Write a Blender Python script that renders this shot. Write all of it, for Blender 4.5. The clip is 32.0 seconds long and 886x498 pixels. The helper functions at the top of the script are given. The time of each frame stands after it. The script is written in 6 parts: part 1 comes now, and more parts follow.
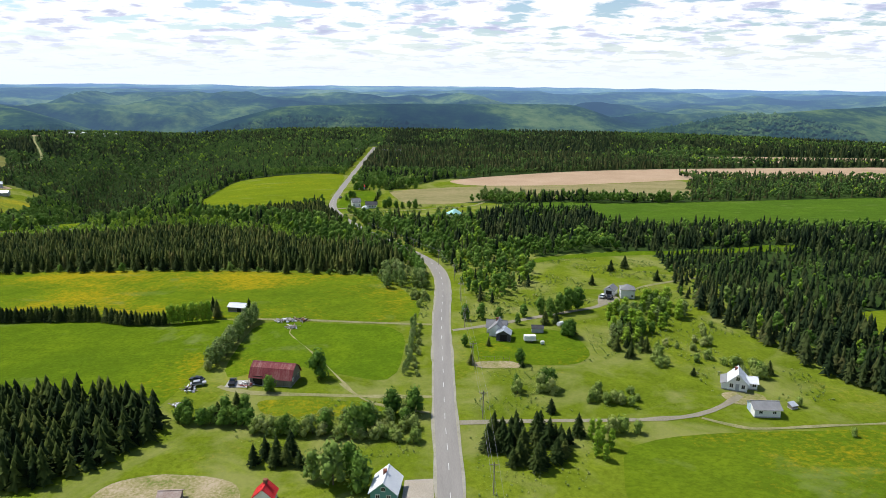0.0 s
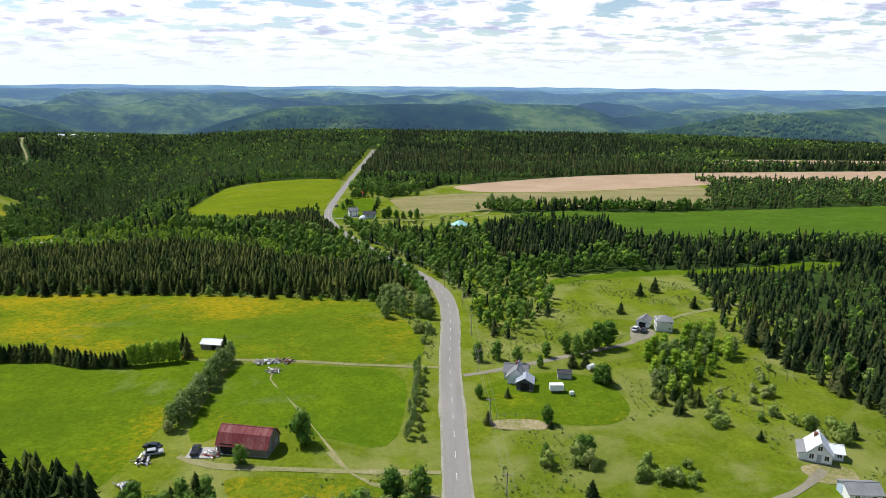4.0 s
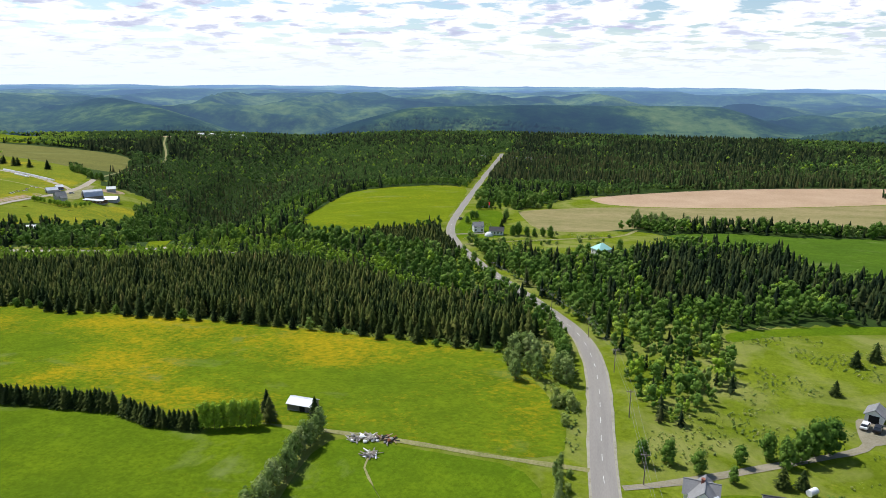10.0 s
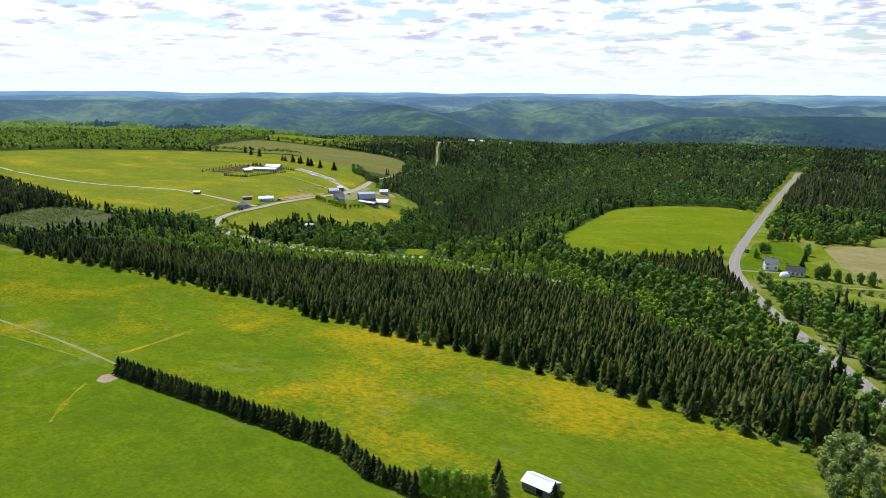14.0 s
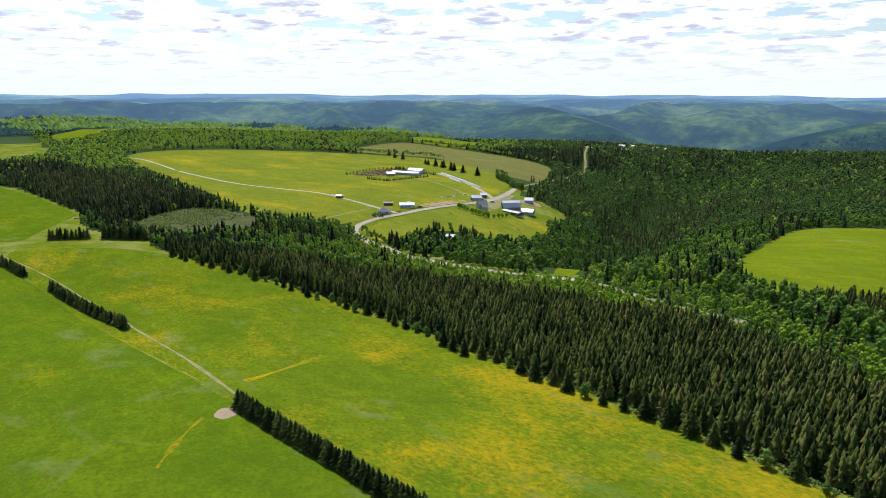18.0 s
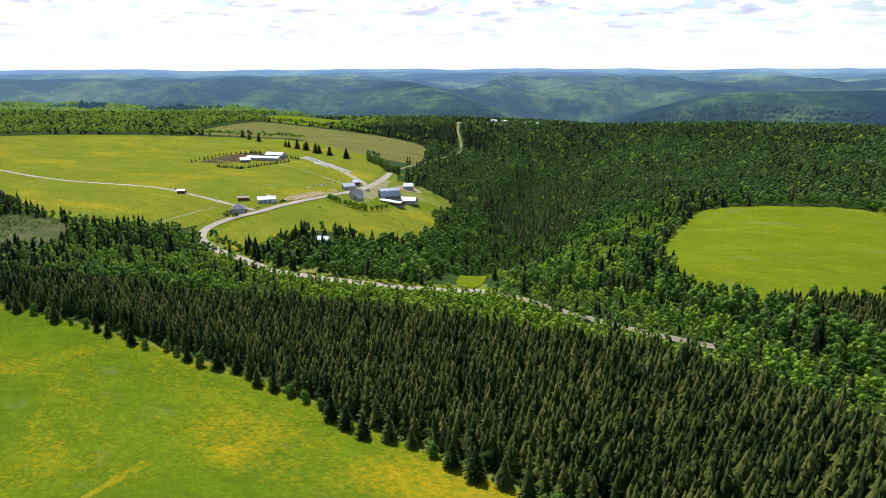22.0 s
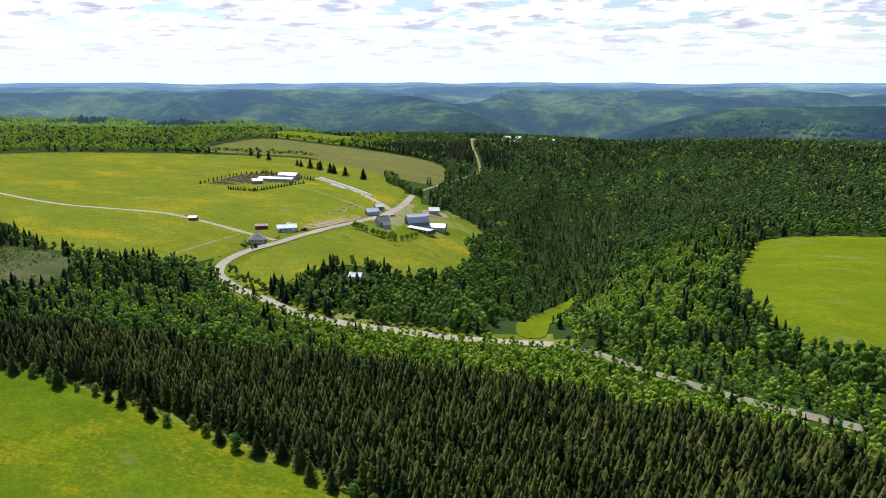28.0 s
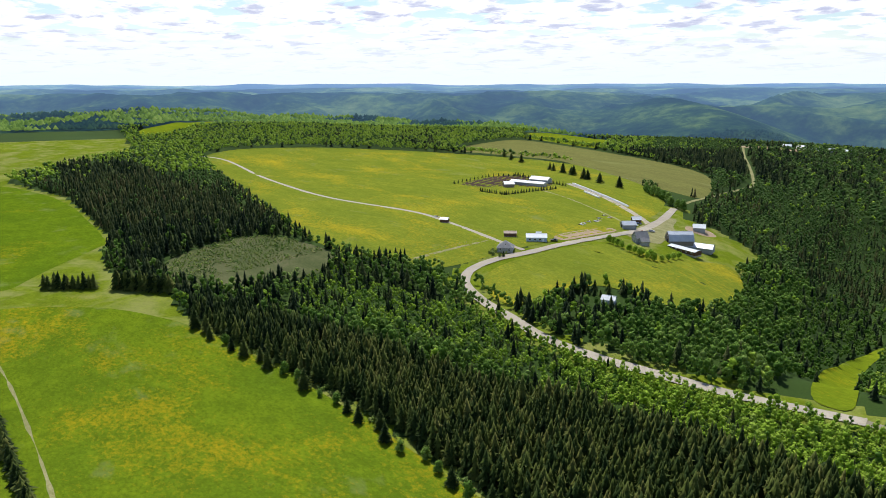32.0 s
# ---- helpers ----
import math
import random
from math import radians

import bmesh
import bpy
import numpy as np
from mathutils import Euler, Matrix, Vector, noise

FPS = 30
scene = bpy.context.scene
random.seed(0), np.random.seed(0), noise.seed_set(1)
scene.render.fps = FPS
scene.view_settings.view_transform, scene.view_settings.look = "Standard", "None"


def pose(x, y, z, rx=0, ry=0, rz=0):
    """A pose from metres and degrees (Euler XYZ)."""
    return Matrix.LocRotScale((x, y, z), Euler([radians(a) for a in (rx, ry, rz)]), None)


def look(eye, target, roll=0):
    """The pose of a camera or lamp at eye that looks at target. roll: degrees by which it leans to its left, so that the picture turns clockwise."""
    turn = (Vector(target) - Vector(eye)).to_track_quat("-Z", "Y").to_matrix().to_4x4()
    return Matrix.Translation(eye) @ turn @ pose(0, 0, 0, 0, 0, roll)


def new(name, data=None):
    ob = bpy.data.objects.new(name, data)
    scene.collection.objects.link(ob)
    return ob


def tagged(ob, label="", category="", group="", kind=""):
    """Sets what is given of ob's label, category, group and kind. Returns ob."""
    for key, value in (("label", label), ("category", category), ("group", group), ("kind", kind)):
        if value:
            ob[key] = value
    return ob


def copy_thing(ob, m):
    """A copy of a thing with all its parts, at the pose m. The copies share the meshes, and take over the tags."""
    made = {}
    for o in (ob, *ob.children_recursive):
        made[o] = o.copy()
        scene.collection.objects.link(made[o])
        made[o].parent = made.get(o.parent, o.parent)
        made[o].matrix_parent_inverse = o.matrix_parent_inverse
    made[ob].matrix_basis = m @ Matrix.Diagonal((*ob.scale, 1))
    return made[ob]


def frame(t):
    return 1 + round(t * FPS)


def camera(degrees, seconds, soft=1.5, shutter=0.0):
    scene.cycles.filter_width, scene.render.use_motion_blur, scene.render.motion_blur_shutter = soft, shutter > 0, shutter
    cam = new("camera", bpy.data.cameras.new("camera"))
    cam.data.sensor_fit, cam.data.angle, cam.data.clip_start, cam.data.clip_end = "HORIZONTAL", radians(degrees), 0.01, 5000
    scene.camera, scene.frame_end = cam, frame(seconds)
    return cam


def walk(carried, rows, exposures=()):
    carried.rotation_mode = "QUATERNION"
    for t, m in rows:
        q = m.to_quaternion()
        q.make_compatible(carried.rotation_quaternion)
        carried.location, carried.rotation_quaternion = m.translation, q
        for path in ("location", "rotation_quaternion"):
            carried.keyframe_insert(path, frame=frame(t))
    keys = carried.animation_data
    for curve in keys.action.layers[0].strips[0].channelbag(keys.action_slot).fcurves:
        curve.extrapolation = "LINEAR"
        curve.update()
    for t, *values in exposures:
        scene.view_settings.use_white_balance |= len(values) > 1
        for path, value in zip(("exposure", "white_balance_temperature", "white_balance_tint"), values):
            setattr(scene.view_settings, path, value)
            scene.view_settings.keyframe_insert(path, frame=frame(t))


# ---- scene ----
cam = camera(65.32, 32.0, soft=0.8)
PATH = [
    (0, pose(-0.00, -0.02, 95.00, 76.504, -0.502, 0.029)),
    (1, pose(0.19, 11.50, 94.96, 76.548, -0.473, 0.099)),
    (2, pose(-0.47, 21.51, 94.91, 76.558, -0.454, 0.115)),
    (3, pose(-1.54, 30.70, 94.87, 76.544, -0.443, 0.087)),
    (6, pose(-5.09, 57.29, 94.74, 76.474, -0.422, -0.135)),
    (7, pose(-6.23, 66.45, 94.69, 76.477, -0.410, -0.215)),
    (8, pose(-7.48, 75.81, 94.65, 76.512, -0.392, -0.279)),
    (8.5, pose(-8.18, 80.55, 94.62, 76.468, -0.381, 0.503)),
    (9, pose(-8.96, 85.31, 94.60, 76.473, -0.402, 3.507)),
    (9.5, pose(-9.84, 90.08, 94.58, 76.438, -0.388, 7.020)),
    (10, pose(-10.84, 94.84, 94.56, 76.477, -0.363, 10.411)),
    (10.5, pose(-11.97, 99.58, 94.54, 76.540, -0.355, 14.000)),
    (11, pose(-13.27, 104.28, 94.51, 76.597, -0.329, 17.377)),
    (11.5, pose(-14.75, 108.93, 94.49, 76.678, -0.353, 20.370)),
    (12, pose(-16.42, 113.51, 94.47, 76.793, -0.352, 23.227)),
    (12.5, pose(-18.30, 118.02, 94.45, 76.846, -0.352, 26.005)),
    (13, pose(-20.40, 122.42, 94.43, 76.889, -0.331, 28.301)),
    (13.5, pose(-22.74, 126.73, 94.40, 76.939, -0.354, 30.186)),
    (14, pose(-25.31, 130.93, 94.38, 76.993, -0.323, 32.079)),
    (14.5, pose(-28.14, 135.00, 94.36, 77.015, -0.288, 33.887)),
    (16.5, pose(-41.97, 150.10, 94.27, 77.112, -0.210, 40.280)),
    (17, pose(-46.04, 153.58, 94.25, 77.141, -0.189, 41.287)),
    (17.5, pose(-50.33, 156.96, 94.23, 77.115, -0.174, 42.595)),
    (18, pose(-54.83, 160.24, 94.20, 77.120, -0.172, 43.631)),
    (18.5, pose(-59.53, 163.44, 94.18, 77.113, -0.208, 44.145)),
    (19, pose(-64.41, 166.57, 94.16, 77.142, -0.317, 44.153)),
    (19.5, pose(-69.44, 169.65, 94.14, 77.094, -0.250, 43.676)),
    (20, pose(-74.61, 172.72, 94.11, 77.151, -0.250, 36.120)),
    (20.5, pose(-81.33, 177.06, 93.90, 77.117, -0.178, 32.484)),
    (21, pose(-91.67, 187.64, 93.42, 76.944, -0.105, 32.257)),
    (21.5, pose(-102.74, 202.46, 91.98, 76.122, 0.002, 32.232)),
    (22, pose(-114.09, 217.70, 90.77, 75.156, 0.112, 32.193)),
    (22.5, pose(-125.52, 232.88, 89.90, 74.172, 0.213, 32.051)),
    (23, pose(-137.23, 247.84, 89.19, 72.962, 0.296, 31.853)),
    (23.5, pose(-148.91, 262.83, 88.31, 72.048, 0.339, 31.685)),
    (24, pose(-159.07, 275.83, 88.07, 71.603, 0.376, 31.604)),
    (24.5, pose(-165.11, 283.16, 87.79, 71.371, 0.374, 31.551)),
    (25, pose(-168.20, 285.60, 88.20, 71.550, 0.360, 31.600)),
    (25.5, pose(-169.20, 281.20, 88.90, 72.300, 0.340, 31.750)),
    (26, pose(-168.60, 272.60, 89.70, 73.300, 0.310, 31.950)),
    (26.5, pose(-166.00, 263.00, 90.60, 74.250, 0.245, 32.080)),
    (27, pose(-162.60, 254.20, 91.50, 75.100, 0.170, 32.100)),
    (27.5, pose(-159.40, 246.60, 92.40, 75.750, 0.080, 32.000)),
    (28, pose(-157.60, 239.60, 93.20, 76.200, 0.000, 31.950)),
    (28.5, pose(-157.85, 234.15, 93.72, 76.406, -0.042, 32.058)),
    (29, pose(-161.45, 238.42, 93.71, 76.348, -0.041, 34.090)),
    (30, pose(-168.29, 246.57, 93.67, 76.262, -0.014, 39.839)),
    (31, pose(-175.01, 253.67, 93.63, 76.191, 0.034, 45.067)),
    (32, pose(-182.14, 258.79, 93.58, 76.284, 0.109, 52.284)),
]

EXPOSURE = [(0, 0.08, 6250, 10), (20.5, 0.08, 6250, 10), (21.5, 0.1, 6250, 11), (22, 0.2, 6250, 12), (22.5, 0.5, 6250, 13), (23, 0.95, 6100, 18), (23.5, 1.28, 5800, 38), (24.5, 1.46, 5550, 50),
            (25, 1.5, 5550, 52), (25.5, 1.42, 5650, 52), (26, 1.3, 5850, 46), (26.5, 0.9, 6000, 34), (27, 0.4, 6300, 15), (27.6, 0.16, 6250, 12), (28.2, 0.08, 6250, 10), (32, 0.08, 6250, 10)]
walk(cam, PATH, EXPOSURE)

# ---- sky and sun ----
SUN_AZ, SUN_EL = math.atan2(-0.86, 0.50), radians(56)   # azimuth from +y towards +x


def node(tree, kind, **values):
    n = tree.nodes.new(kind)
    for key, value in values.items():
        if key in n.inputs:
            n.inputs[key].default_value = value
        elif key == "operation":
            n.operation = value
    return n


def ramp(tree, stops, source):
    n = tree.nodes.new("ShaderNodeValToRGB")
    els = n.color_ramp.elements
    while len(els) < len(stops):
        els.new(0.5)
    for el, (at, col) in zip(els, stops):
        el.position = at
        el.color = (*col, 1) if len(col) == 3 else col
    tree.links.new(source, n.inputs[0])
    return n.outputs[0]


def calc(tree, op, a, b=None, clamp=False):
    n = tree.nodes.new("ShaderNodeMath")
    n.operation, n.use_clamp = op, clamp
    for i, v in enumerate((a, b)):
        if v is None:
            continue
        if isinstance(v, (int, float)):
            n.inputs[i].default_value = v
        else:
            tree.links.new(v, n.inputs[i])
    return n.outputs[0]


def blend(tree, fac, a, b):
    n = tree.nodes.new("ShaderNodeMix")
    n.data_type = "RGBA"
    for i, v in ((0, fac), (6, a), (7, b)):
        if isinstance(v, (int, float)):
            n.inputs[i].default_value = v
        elif isinstance(v, tuple):
            n.inputs[i].default_value = (*v, 1)
        else:
            tree.links.new(v, n.inputs[i])
    return n.outputs[2]


def make_world():
    w = bpy.data.worlds.new("sky")
    w.use_nodes = True
    scene.world = w
    t = w.node_tree
    t.nodes.clear()
    coord = t.nodes.new("ShaderNodeTexCoord")
    sky = t.nodes.new("ShaderNodeTexSky")
    sky.sky_type, sky.sun_disc = "NISHITA", False
    sky.sun_elevation, sky.sun_rotation = SUN_EL, SUN_AZ
    sky.altitude, sky.air_density, sky.dust_density, sky.ozone_density = 300, 1.0, 0.6, 1.4
    sep = t.nodes.new("ShaderNodeSeparateXYZ")
    t.links.new(coord.outputs["Generated"], sep.inputs[0])
    up = calc(t, "MAXIMUM", sep.outputs[2], 0.0)
    depth = calc(t, "ADD", up, 0.12)
    flat = t.nodes.new("ShaderNodeCombineXYZ")
    t.links.new(calc(t, "DIVIDE", sep.outputs[0], depth), flat.inputs[0])
    t.links.new(calc(t, "DIVIDE", sep.outputs[1], depth), flat.inputs[1])
    big = node(t, "ShaderNodeTexNoise", Scale=3.3, Detail=8.0, Roughness=0.56, Distortion=0.15)
    t.links.new(flat.outputs[0], big.inputs["Vector"])
    shade = node(t, "ShaderNodeTexNoise", Scale=4.4, Detail=6.0, Roughness=0.55, Distortion=0.2)
    offs = node(t, "ShaderNodeVectorMath", operation="ADD")
    offs.inputs[1].default_value = (7.3, 2.1, 4.0)
    t.links.new(flat.outputs[0], offs.inputs[0])
    t.links.new(offs.outputs[0], shade.inputs["Vector"])
    # broken cloud low in the sky, more blue overhead
    clearer = ramp(t, [(0.10, (0, 0, 0)), (0.40, (0.24, 0.24, 0.24))], up)
    cover = ramp(t, [(0.40, (0, 0, 0)), (0.47, (1, 1, 1))], calc(t, "SUBTRACT", big.outputs[0], clearer))
    # white tops, lavender-grey bases
    tone = ramp(t, [(0.42, (1.0, 1.0, 1.0)), (0.55, (0.96, 0.97, 1.0)), (0.61, (0.66, 0.68, 0.82)), (0.72, (0.50, 0.52, 0.69))], shade.outputs[0])
    haze = ramp(t, [(0.0, (1, 1, 1)), (0.025, (0.7, 0.7, 0.7)), (0.075, (0, 0, 0))], up)
    clouds = blend(t, haze, tone, (0.88, 0.94, 1.0))
    cover = calc(t, "MAXIMUM", cover, haze)
    b1, b2 = node(t, "ShaderNodeBackground", Strength=0.115), node(t, "ShaderNodeBackground", Strength=1.02)
    t.links.new(sky.outputs[0], b1.inputs[0])
    t.links.new(clouds, b2.inputs[0])
    mix = t.nodes.new("ShaderNodeMixShader")
    t.links.new(cover, mix.inputs[0])
    t.links.new(b1.outputs[0], mix.inputs[1])
    t.links.new(b2.outputs[0], mix.inputs[2])
    out = t.nodes.new("ShaderNodeOutputWorld")
    t.links.new(mix.outputs[0], out.inputs[0])


make_world()
sun = new("sun", bpy.data.lights.new("sun", "SUN"))
sun.data.energy, sun.data.angle, sun.data.color = 5.0, radians(0.5), (1.0, 0.95, 0.86)
sun_to = Vector((math.sin(SUN_AZ) * math.cos(SUN_EL), math.cos(SUN_AZ) * math.cos(SUN_EL), math.sin(SUN_EL)))
sun.matrix_world = look(sun_to * 900, (0, 0, 0))

# ---- materials ----


def surface(name, stops, scale=0.3, fine=6.0, rough=0.9, bump=0.0, metal=0.0, spread=0.5, per_thing=0.0, stretch=None, spec=0.06):
    """A rough material: colour by noise at two scales, bump, and a shift from thing to thing."""
    m = bpy.data.materials.new(name)
    m.use_nodes = True
    t = m.node_tree
    bsdf = t.nodes["Principled BSDF"]
    coord = t.nodes.new("ShaderNodeTexCoord")
    vec = coord.outputs["Object"]
    if stretch:
        mp = t.nodes.new("ShaderNodeMapping")
        mp.inputs["Scale"].default_value = stretch
        t.links.new(vec, mp.inputs[0])
        vec = mp.outputs[0]
    n1 = node(t, "ShaderNodeTexNoise", Scale=scale, Detail=5.0, Roughness=0.6)
    n2 = node(t, "ShaderNodeTexNoise", Scale=fine, Detail=4.0, Roughness=0.65)
    t.links.new(vec, n1.inputs["Vector"])
    t.links.new(vec, n2.inputs["Vector"])
    fac = calc(t, "ADD", calc(t, "MULTIPLY", n1.outputs[0], 1 - spread), calc(t, "MULTIPLY", n2.outputs[0], spread))
    if per_thing:
        info = t.nodes.new("ShaderNodeObjectInfo")
        fac = calc(t, "ADD", fac, calc(t, "MULTIPLY", calc(t, "SUBTRACT", info.outputs["Random"], 0.5), per_thing))
    col = ramp(t, stops, fac)
    t.links.new(col, bsdf.inputs["Base Color"])
    bsdf.inputs["Roughness"].default_value = rough
    bsdf.inputs["Metallic"].default_value = metal
    bsdf.inputs["Specular IOR Level"].default_value = spec
    if bump:
        b = node(t, "ShaderNodeBump", Strength=bump, Distance=0.3)
        t.links.new(n2.outputs[0], b.inputs["Height"])
        t.links.new(b.outputs[0], bsdf.inputs["Normal"])
    return m


def meadow(name, green, dark, yellow, amount, along=(0.6, 1.0, 1.0), pale=(0.20, 0.22, 0.09), dryness=0.5, from_dry=0.58, edge=0.0):
    """Hay grass with drifts of dandelions, darker damp patches and pale dry ones."""
    m = bpy.data.materials.new(name)
    m.use_nodes = True
    t = m.node_tree
    bsdf = t.nodes["Principled BSDF"]
    coord = t.nodes.new("ShaderNodeTexCoord")
    mp = t.nodes.new("ShaderNodeMapping")
    mp.inputs["Scale"].default_value = along
    t.links.new(coord.outputs["Object"], mp.inputs[0])

    def noise_at(scale, detail=6.0, rough=0.6, warp=0.0, shift=0.0):
        n = node(t, "ShaderNodeTexNoise", Scale=scale, Detail=detail, Roughness=rough, Distortion=warp)
        n.noise_dimensions = "4D"
        n.inputs["W"].default_value = shift
        t.links.new(mp.outputs[0], n.inputs["Vector"])
        return n.outputs[0]
    base = blend(t, ramp(t, [(0.35, (0, 0, 0)), (0.65, (1, 1, 1))], noise_at(0.035, 5, 0.6)), dark, green)
    fine = noise_at(0.9, 6, 0.7, 0.0, 3.1)
    base = blend(t, ramp(t, [(0.38, (0, 0, 0)), (0.68, (0.72, 0.72, 0.72))], fine), base, tuple(c * 0.58 for c in dark))
    blades = noise_at(2.6, 4, 0.7, 0.0, 4.4)
    base = blend(t, ramp(t, [(0.52, (0, 0, 0)), (0.68, (0.35, 0.35, 0.35))], blades), base, tuple(c * 1.25 for c in green))
    tuft = noise_at(0.16, 7, 0.68, 0.3, 6.6)
    base = blend(t, ramp(t, [(0.48, (0, 0, 0)), (0.66, (0.6, 0.6, 0.6))], tuft), base, tuple(c * 0.75 for c in dark))
    base = blend(t, ramp(t, [(0.30, (0.45, 0.45, 0.45)), (0.44, (0, 0, 0))], tuft), base, tuple(c * 1.22 for c in green))
    dry = ramp(t, [(from_dry, (0, 0, 0)), (from_dry + 0.16, (dryness, dryness, dryness))], noise_at(0.05, 7, 0.6, 0.6, 8.0))
    base = blend(t, dry, base, pale)
    drift = noise_at(0.022, 8, 0.62, 0.35, 5.5)
    speck = noise_at(0.75, 6, 0.8, 0.0, 1.7)
    fac = calc(t, "ADD", calc(t, "MULTIPLY", drift, 0.54), calc(t, "MULTIPLY", speck, 0.46))
    if edge:
        # thicker towards the wood's foot
        pos = t.nodes.new("ShaderNodeSeparateXYZ")
        t.links.new(coord.outputs["Object"], pos.inputs[0])
        across = calc(t, "ADD", pos.outputs[1], calc(t, "MULTIPLY", pos.outputs[0], 0.17))
        near = calc(t, "DIVIDE", calc(t, "SUBTRACT", across, 262.0), 40.0, True)
        fac = calc(t, "ADD", fac, calc(t, "MULTIPLY", near, edge))
    lo = 0.66 - 0.22 * amount
    flowers = ramp(t, [(lo, (0, 0, 0)), (lo + 0.13, (0.85, 0.85, 0.85))], fac)
    t.links.new(blend(t, flowers, base, yellow), bsdf.inputs["Base Color"])
    bsdf.inputs["Roughness"].default_value = 0.95
    bsdf.inputs["Specular IOR Level"].default_value = 0.0
    b = node(t, "ShaderNodeBump", Strength=0.5, Distance=0.5)
    t.links.new(fine, b.inputs["Height"])
    t.links.new(b.outputs[0], bsdf.inputs["Normal"])
    return m


def leafage(name, stops, rough=0.75, scale=0.05, through_leaf=0.0):
    """Foliage: colour drifts over the wood, from tree to tree (tint) and from clump to clump."""
    m = bpy.data.materials.new(name)
    m.use_nodes = True
    t = m.node_tree
    bsdf = t.nodes["Principled BSDF"]
    geo = t.nodes.new("ShaderNodeNewGeometry")
    info = t.nodes.new("ShaderNodeObjectInfo")
    att = t.nodes.new("ShaderNodeAttribute")
    att.attribute_name = "tint"
    n1 = node(t, "ShaderNodeTexNoise", Scale=scale, Detail=3.0)
    t.links.new(geo.outputs["Position"], n1.inputs["Vector"])
    n2 = node(t, "ShaderNodeTexNoise", Scale=1.6, Detail=4.0, Roughness=0.7)
    t.links.new(geo.outputs["Position"], n2.inputs["Vector"])
    fac = calc(t, "MULTIPLY", n1.outputs[0], 0.28)
    fac = calc(t, "ADD", fac, calc(t, "MULTIPLY", n2.outputs[0], 0.24))
    fac = calc(t, "ADD", fac, calc(t, "MULTIPLY", geo.outputs["Random Per Island"], 0.12))
    fac = calc(t, "ADD", fac, calc(t, "MULTIPLY", att.outputs["Fac"], 0.46))
    fac = calc(t, "ADD", fac, calc(t, "MULTIPLY", calc(t, "SUBTRACT", info.outputs["Random"], 0.5), 0.16))
    colour = ramp(t, stops, fac)
    t.links.new(colour, bsdf.inputs["Base Color"])
    bsdf.inputs["Roughness"].default_value = rough
    bsdf.inputs["Specular IOR Level"].default_value = 0.05
    if through_leaf:
        thin = t.nodes.new("ShaderNodeBsdfTranslucent")
        t.links.new(colour, thin.inputs["Color"])
        mix = t.nodes.new("ShaderNodeMixShader")
        mix.inputs[0].default_value = through_leaf
        t.links.new(bsdf.outputs[0], mix.inputs[1])
        t.links.new(thin.outputs[0], mix.inputs[2])
        t.links.new(mix.outputs[0], t.nodes["Material Output"].inputs["Surface"])
    return m


GREEN, DKGREEN, YELLOW = (0.134, 0.188, 0.009), (0.092, 0.146, 0.009), (0.38, 0.265, 0.010)
M_LAND = meadow("rough_grass", (0.172, 0.216, 0.016), (0.112, 0.158, 0.011), (0.29, 0.24, 0.04), 0.42, (1, 1, 1), (0.245, 0.245, 0.085), 0.6, 0.46)
M_MEADOW = meadow("dandelion_meadow", GREEN, DKGREEN, YELLOW, 0.60, (0.7, 1.1, 1), edge=0.055)
M_MEADOW_B = meadow("hay_meadow", (0.122, 0.180, 0.008), (0.084, 0.140, 0.008), YELLOW, 0.42, (0.8, 1.0, 1))
M_STRIP = meadow("flowering_strip", (0.13, 0.18, 0.012), DKGREEN, YELLOW, 0.95, (1, 1, 1))
M_LOT = meadow("lot_grass", (0.122, 0.184, 0.008), (0.082, 0.144, 0.008), (0.30, 0.25, 0.02), 0.3, (1, 1, 1))
M_BRIGHT = meadow("spring_field", (0.172, 0.215, 0.011), (0.128, 0.178, 0.010), (0.36, 0.28, 0.012), 0.52, (0.5, 1.0, 1))
M_PASTURE = meadow("pasture", (0.205, 0.230, 0.024), (0.145, 0.185, 0.020), (0.42, 0.31, 0.018), 0.66, (0.5, 1.0, 1))
M_COOL = meadow("cool_field", (0.088, 0.155, 0.014), (0.066, 0.125, 0.014), (0.25, 0.28, 0.02), 0.05, (0.5, 1, 1))
M_FARFIELD = meadow("tilled_grass", (0.185, 0.188, 0.055), (0.150, 0.150, 0.048), (0.30, 0.28, 0.06), 0.1, (0.3, 1.2, 1))
M_PLOUGH = surface("ploughed_soil", [(0.3, (0.30, 0.205, 0.125)), (0.55, (0.41, 0.295, 0.195)), (0.8, (0.50, 0.38, 0.27))], 0.03, 0.8, 0.95, 0.4)
M_FALLOW = surface("fallow", [(0.32, (0.13, 0.14, 0.045)), (0.5, (0.23, 0.20, 0.085)), (0.7, (0.33, 0.26, 0.15))], 0.04, 0.5, 0.95, 0.3, stretch=(0.5, 1.6, 1))
M_DIRT = surface("bare_dirt", [(0.3, (0.22, 0.16, 0.10)), (0.6, (0.36, 0.27, 0.19)), (0.8, (0.46, 0.37, 0.28))], 0.15, 2.0, 0.95, 0.3)
M_SCUFF = surface("scuffed_ground", [(0.36, (0.13, 0.16, 0.03)), (0.48, (0.25, 0.22, 0.10)), (0.60, (0.37, 0.30, 0.20)), (0.8, (0.44, 0.36, 0.26))], 0.14, 1.4, 0.95, 0.3)
M_MUCK = surface("trampled_earth", [(0.3, (0.030, 0.018, 0.015)), (0.6, (0.060, 0.034, 0.028)), (0.8, (0.13, 0.085, 0.065))], 0.06, 0.7, 0.95, 0.4)
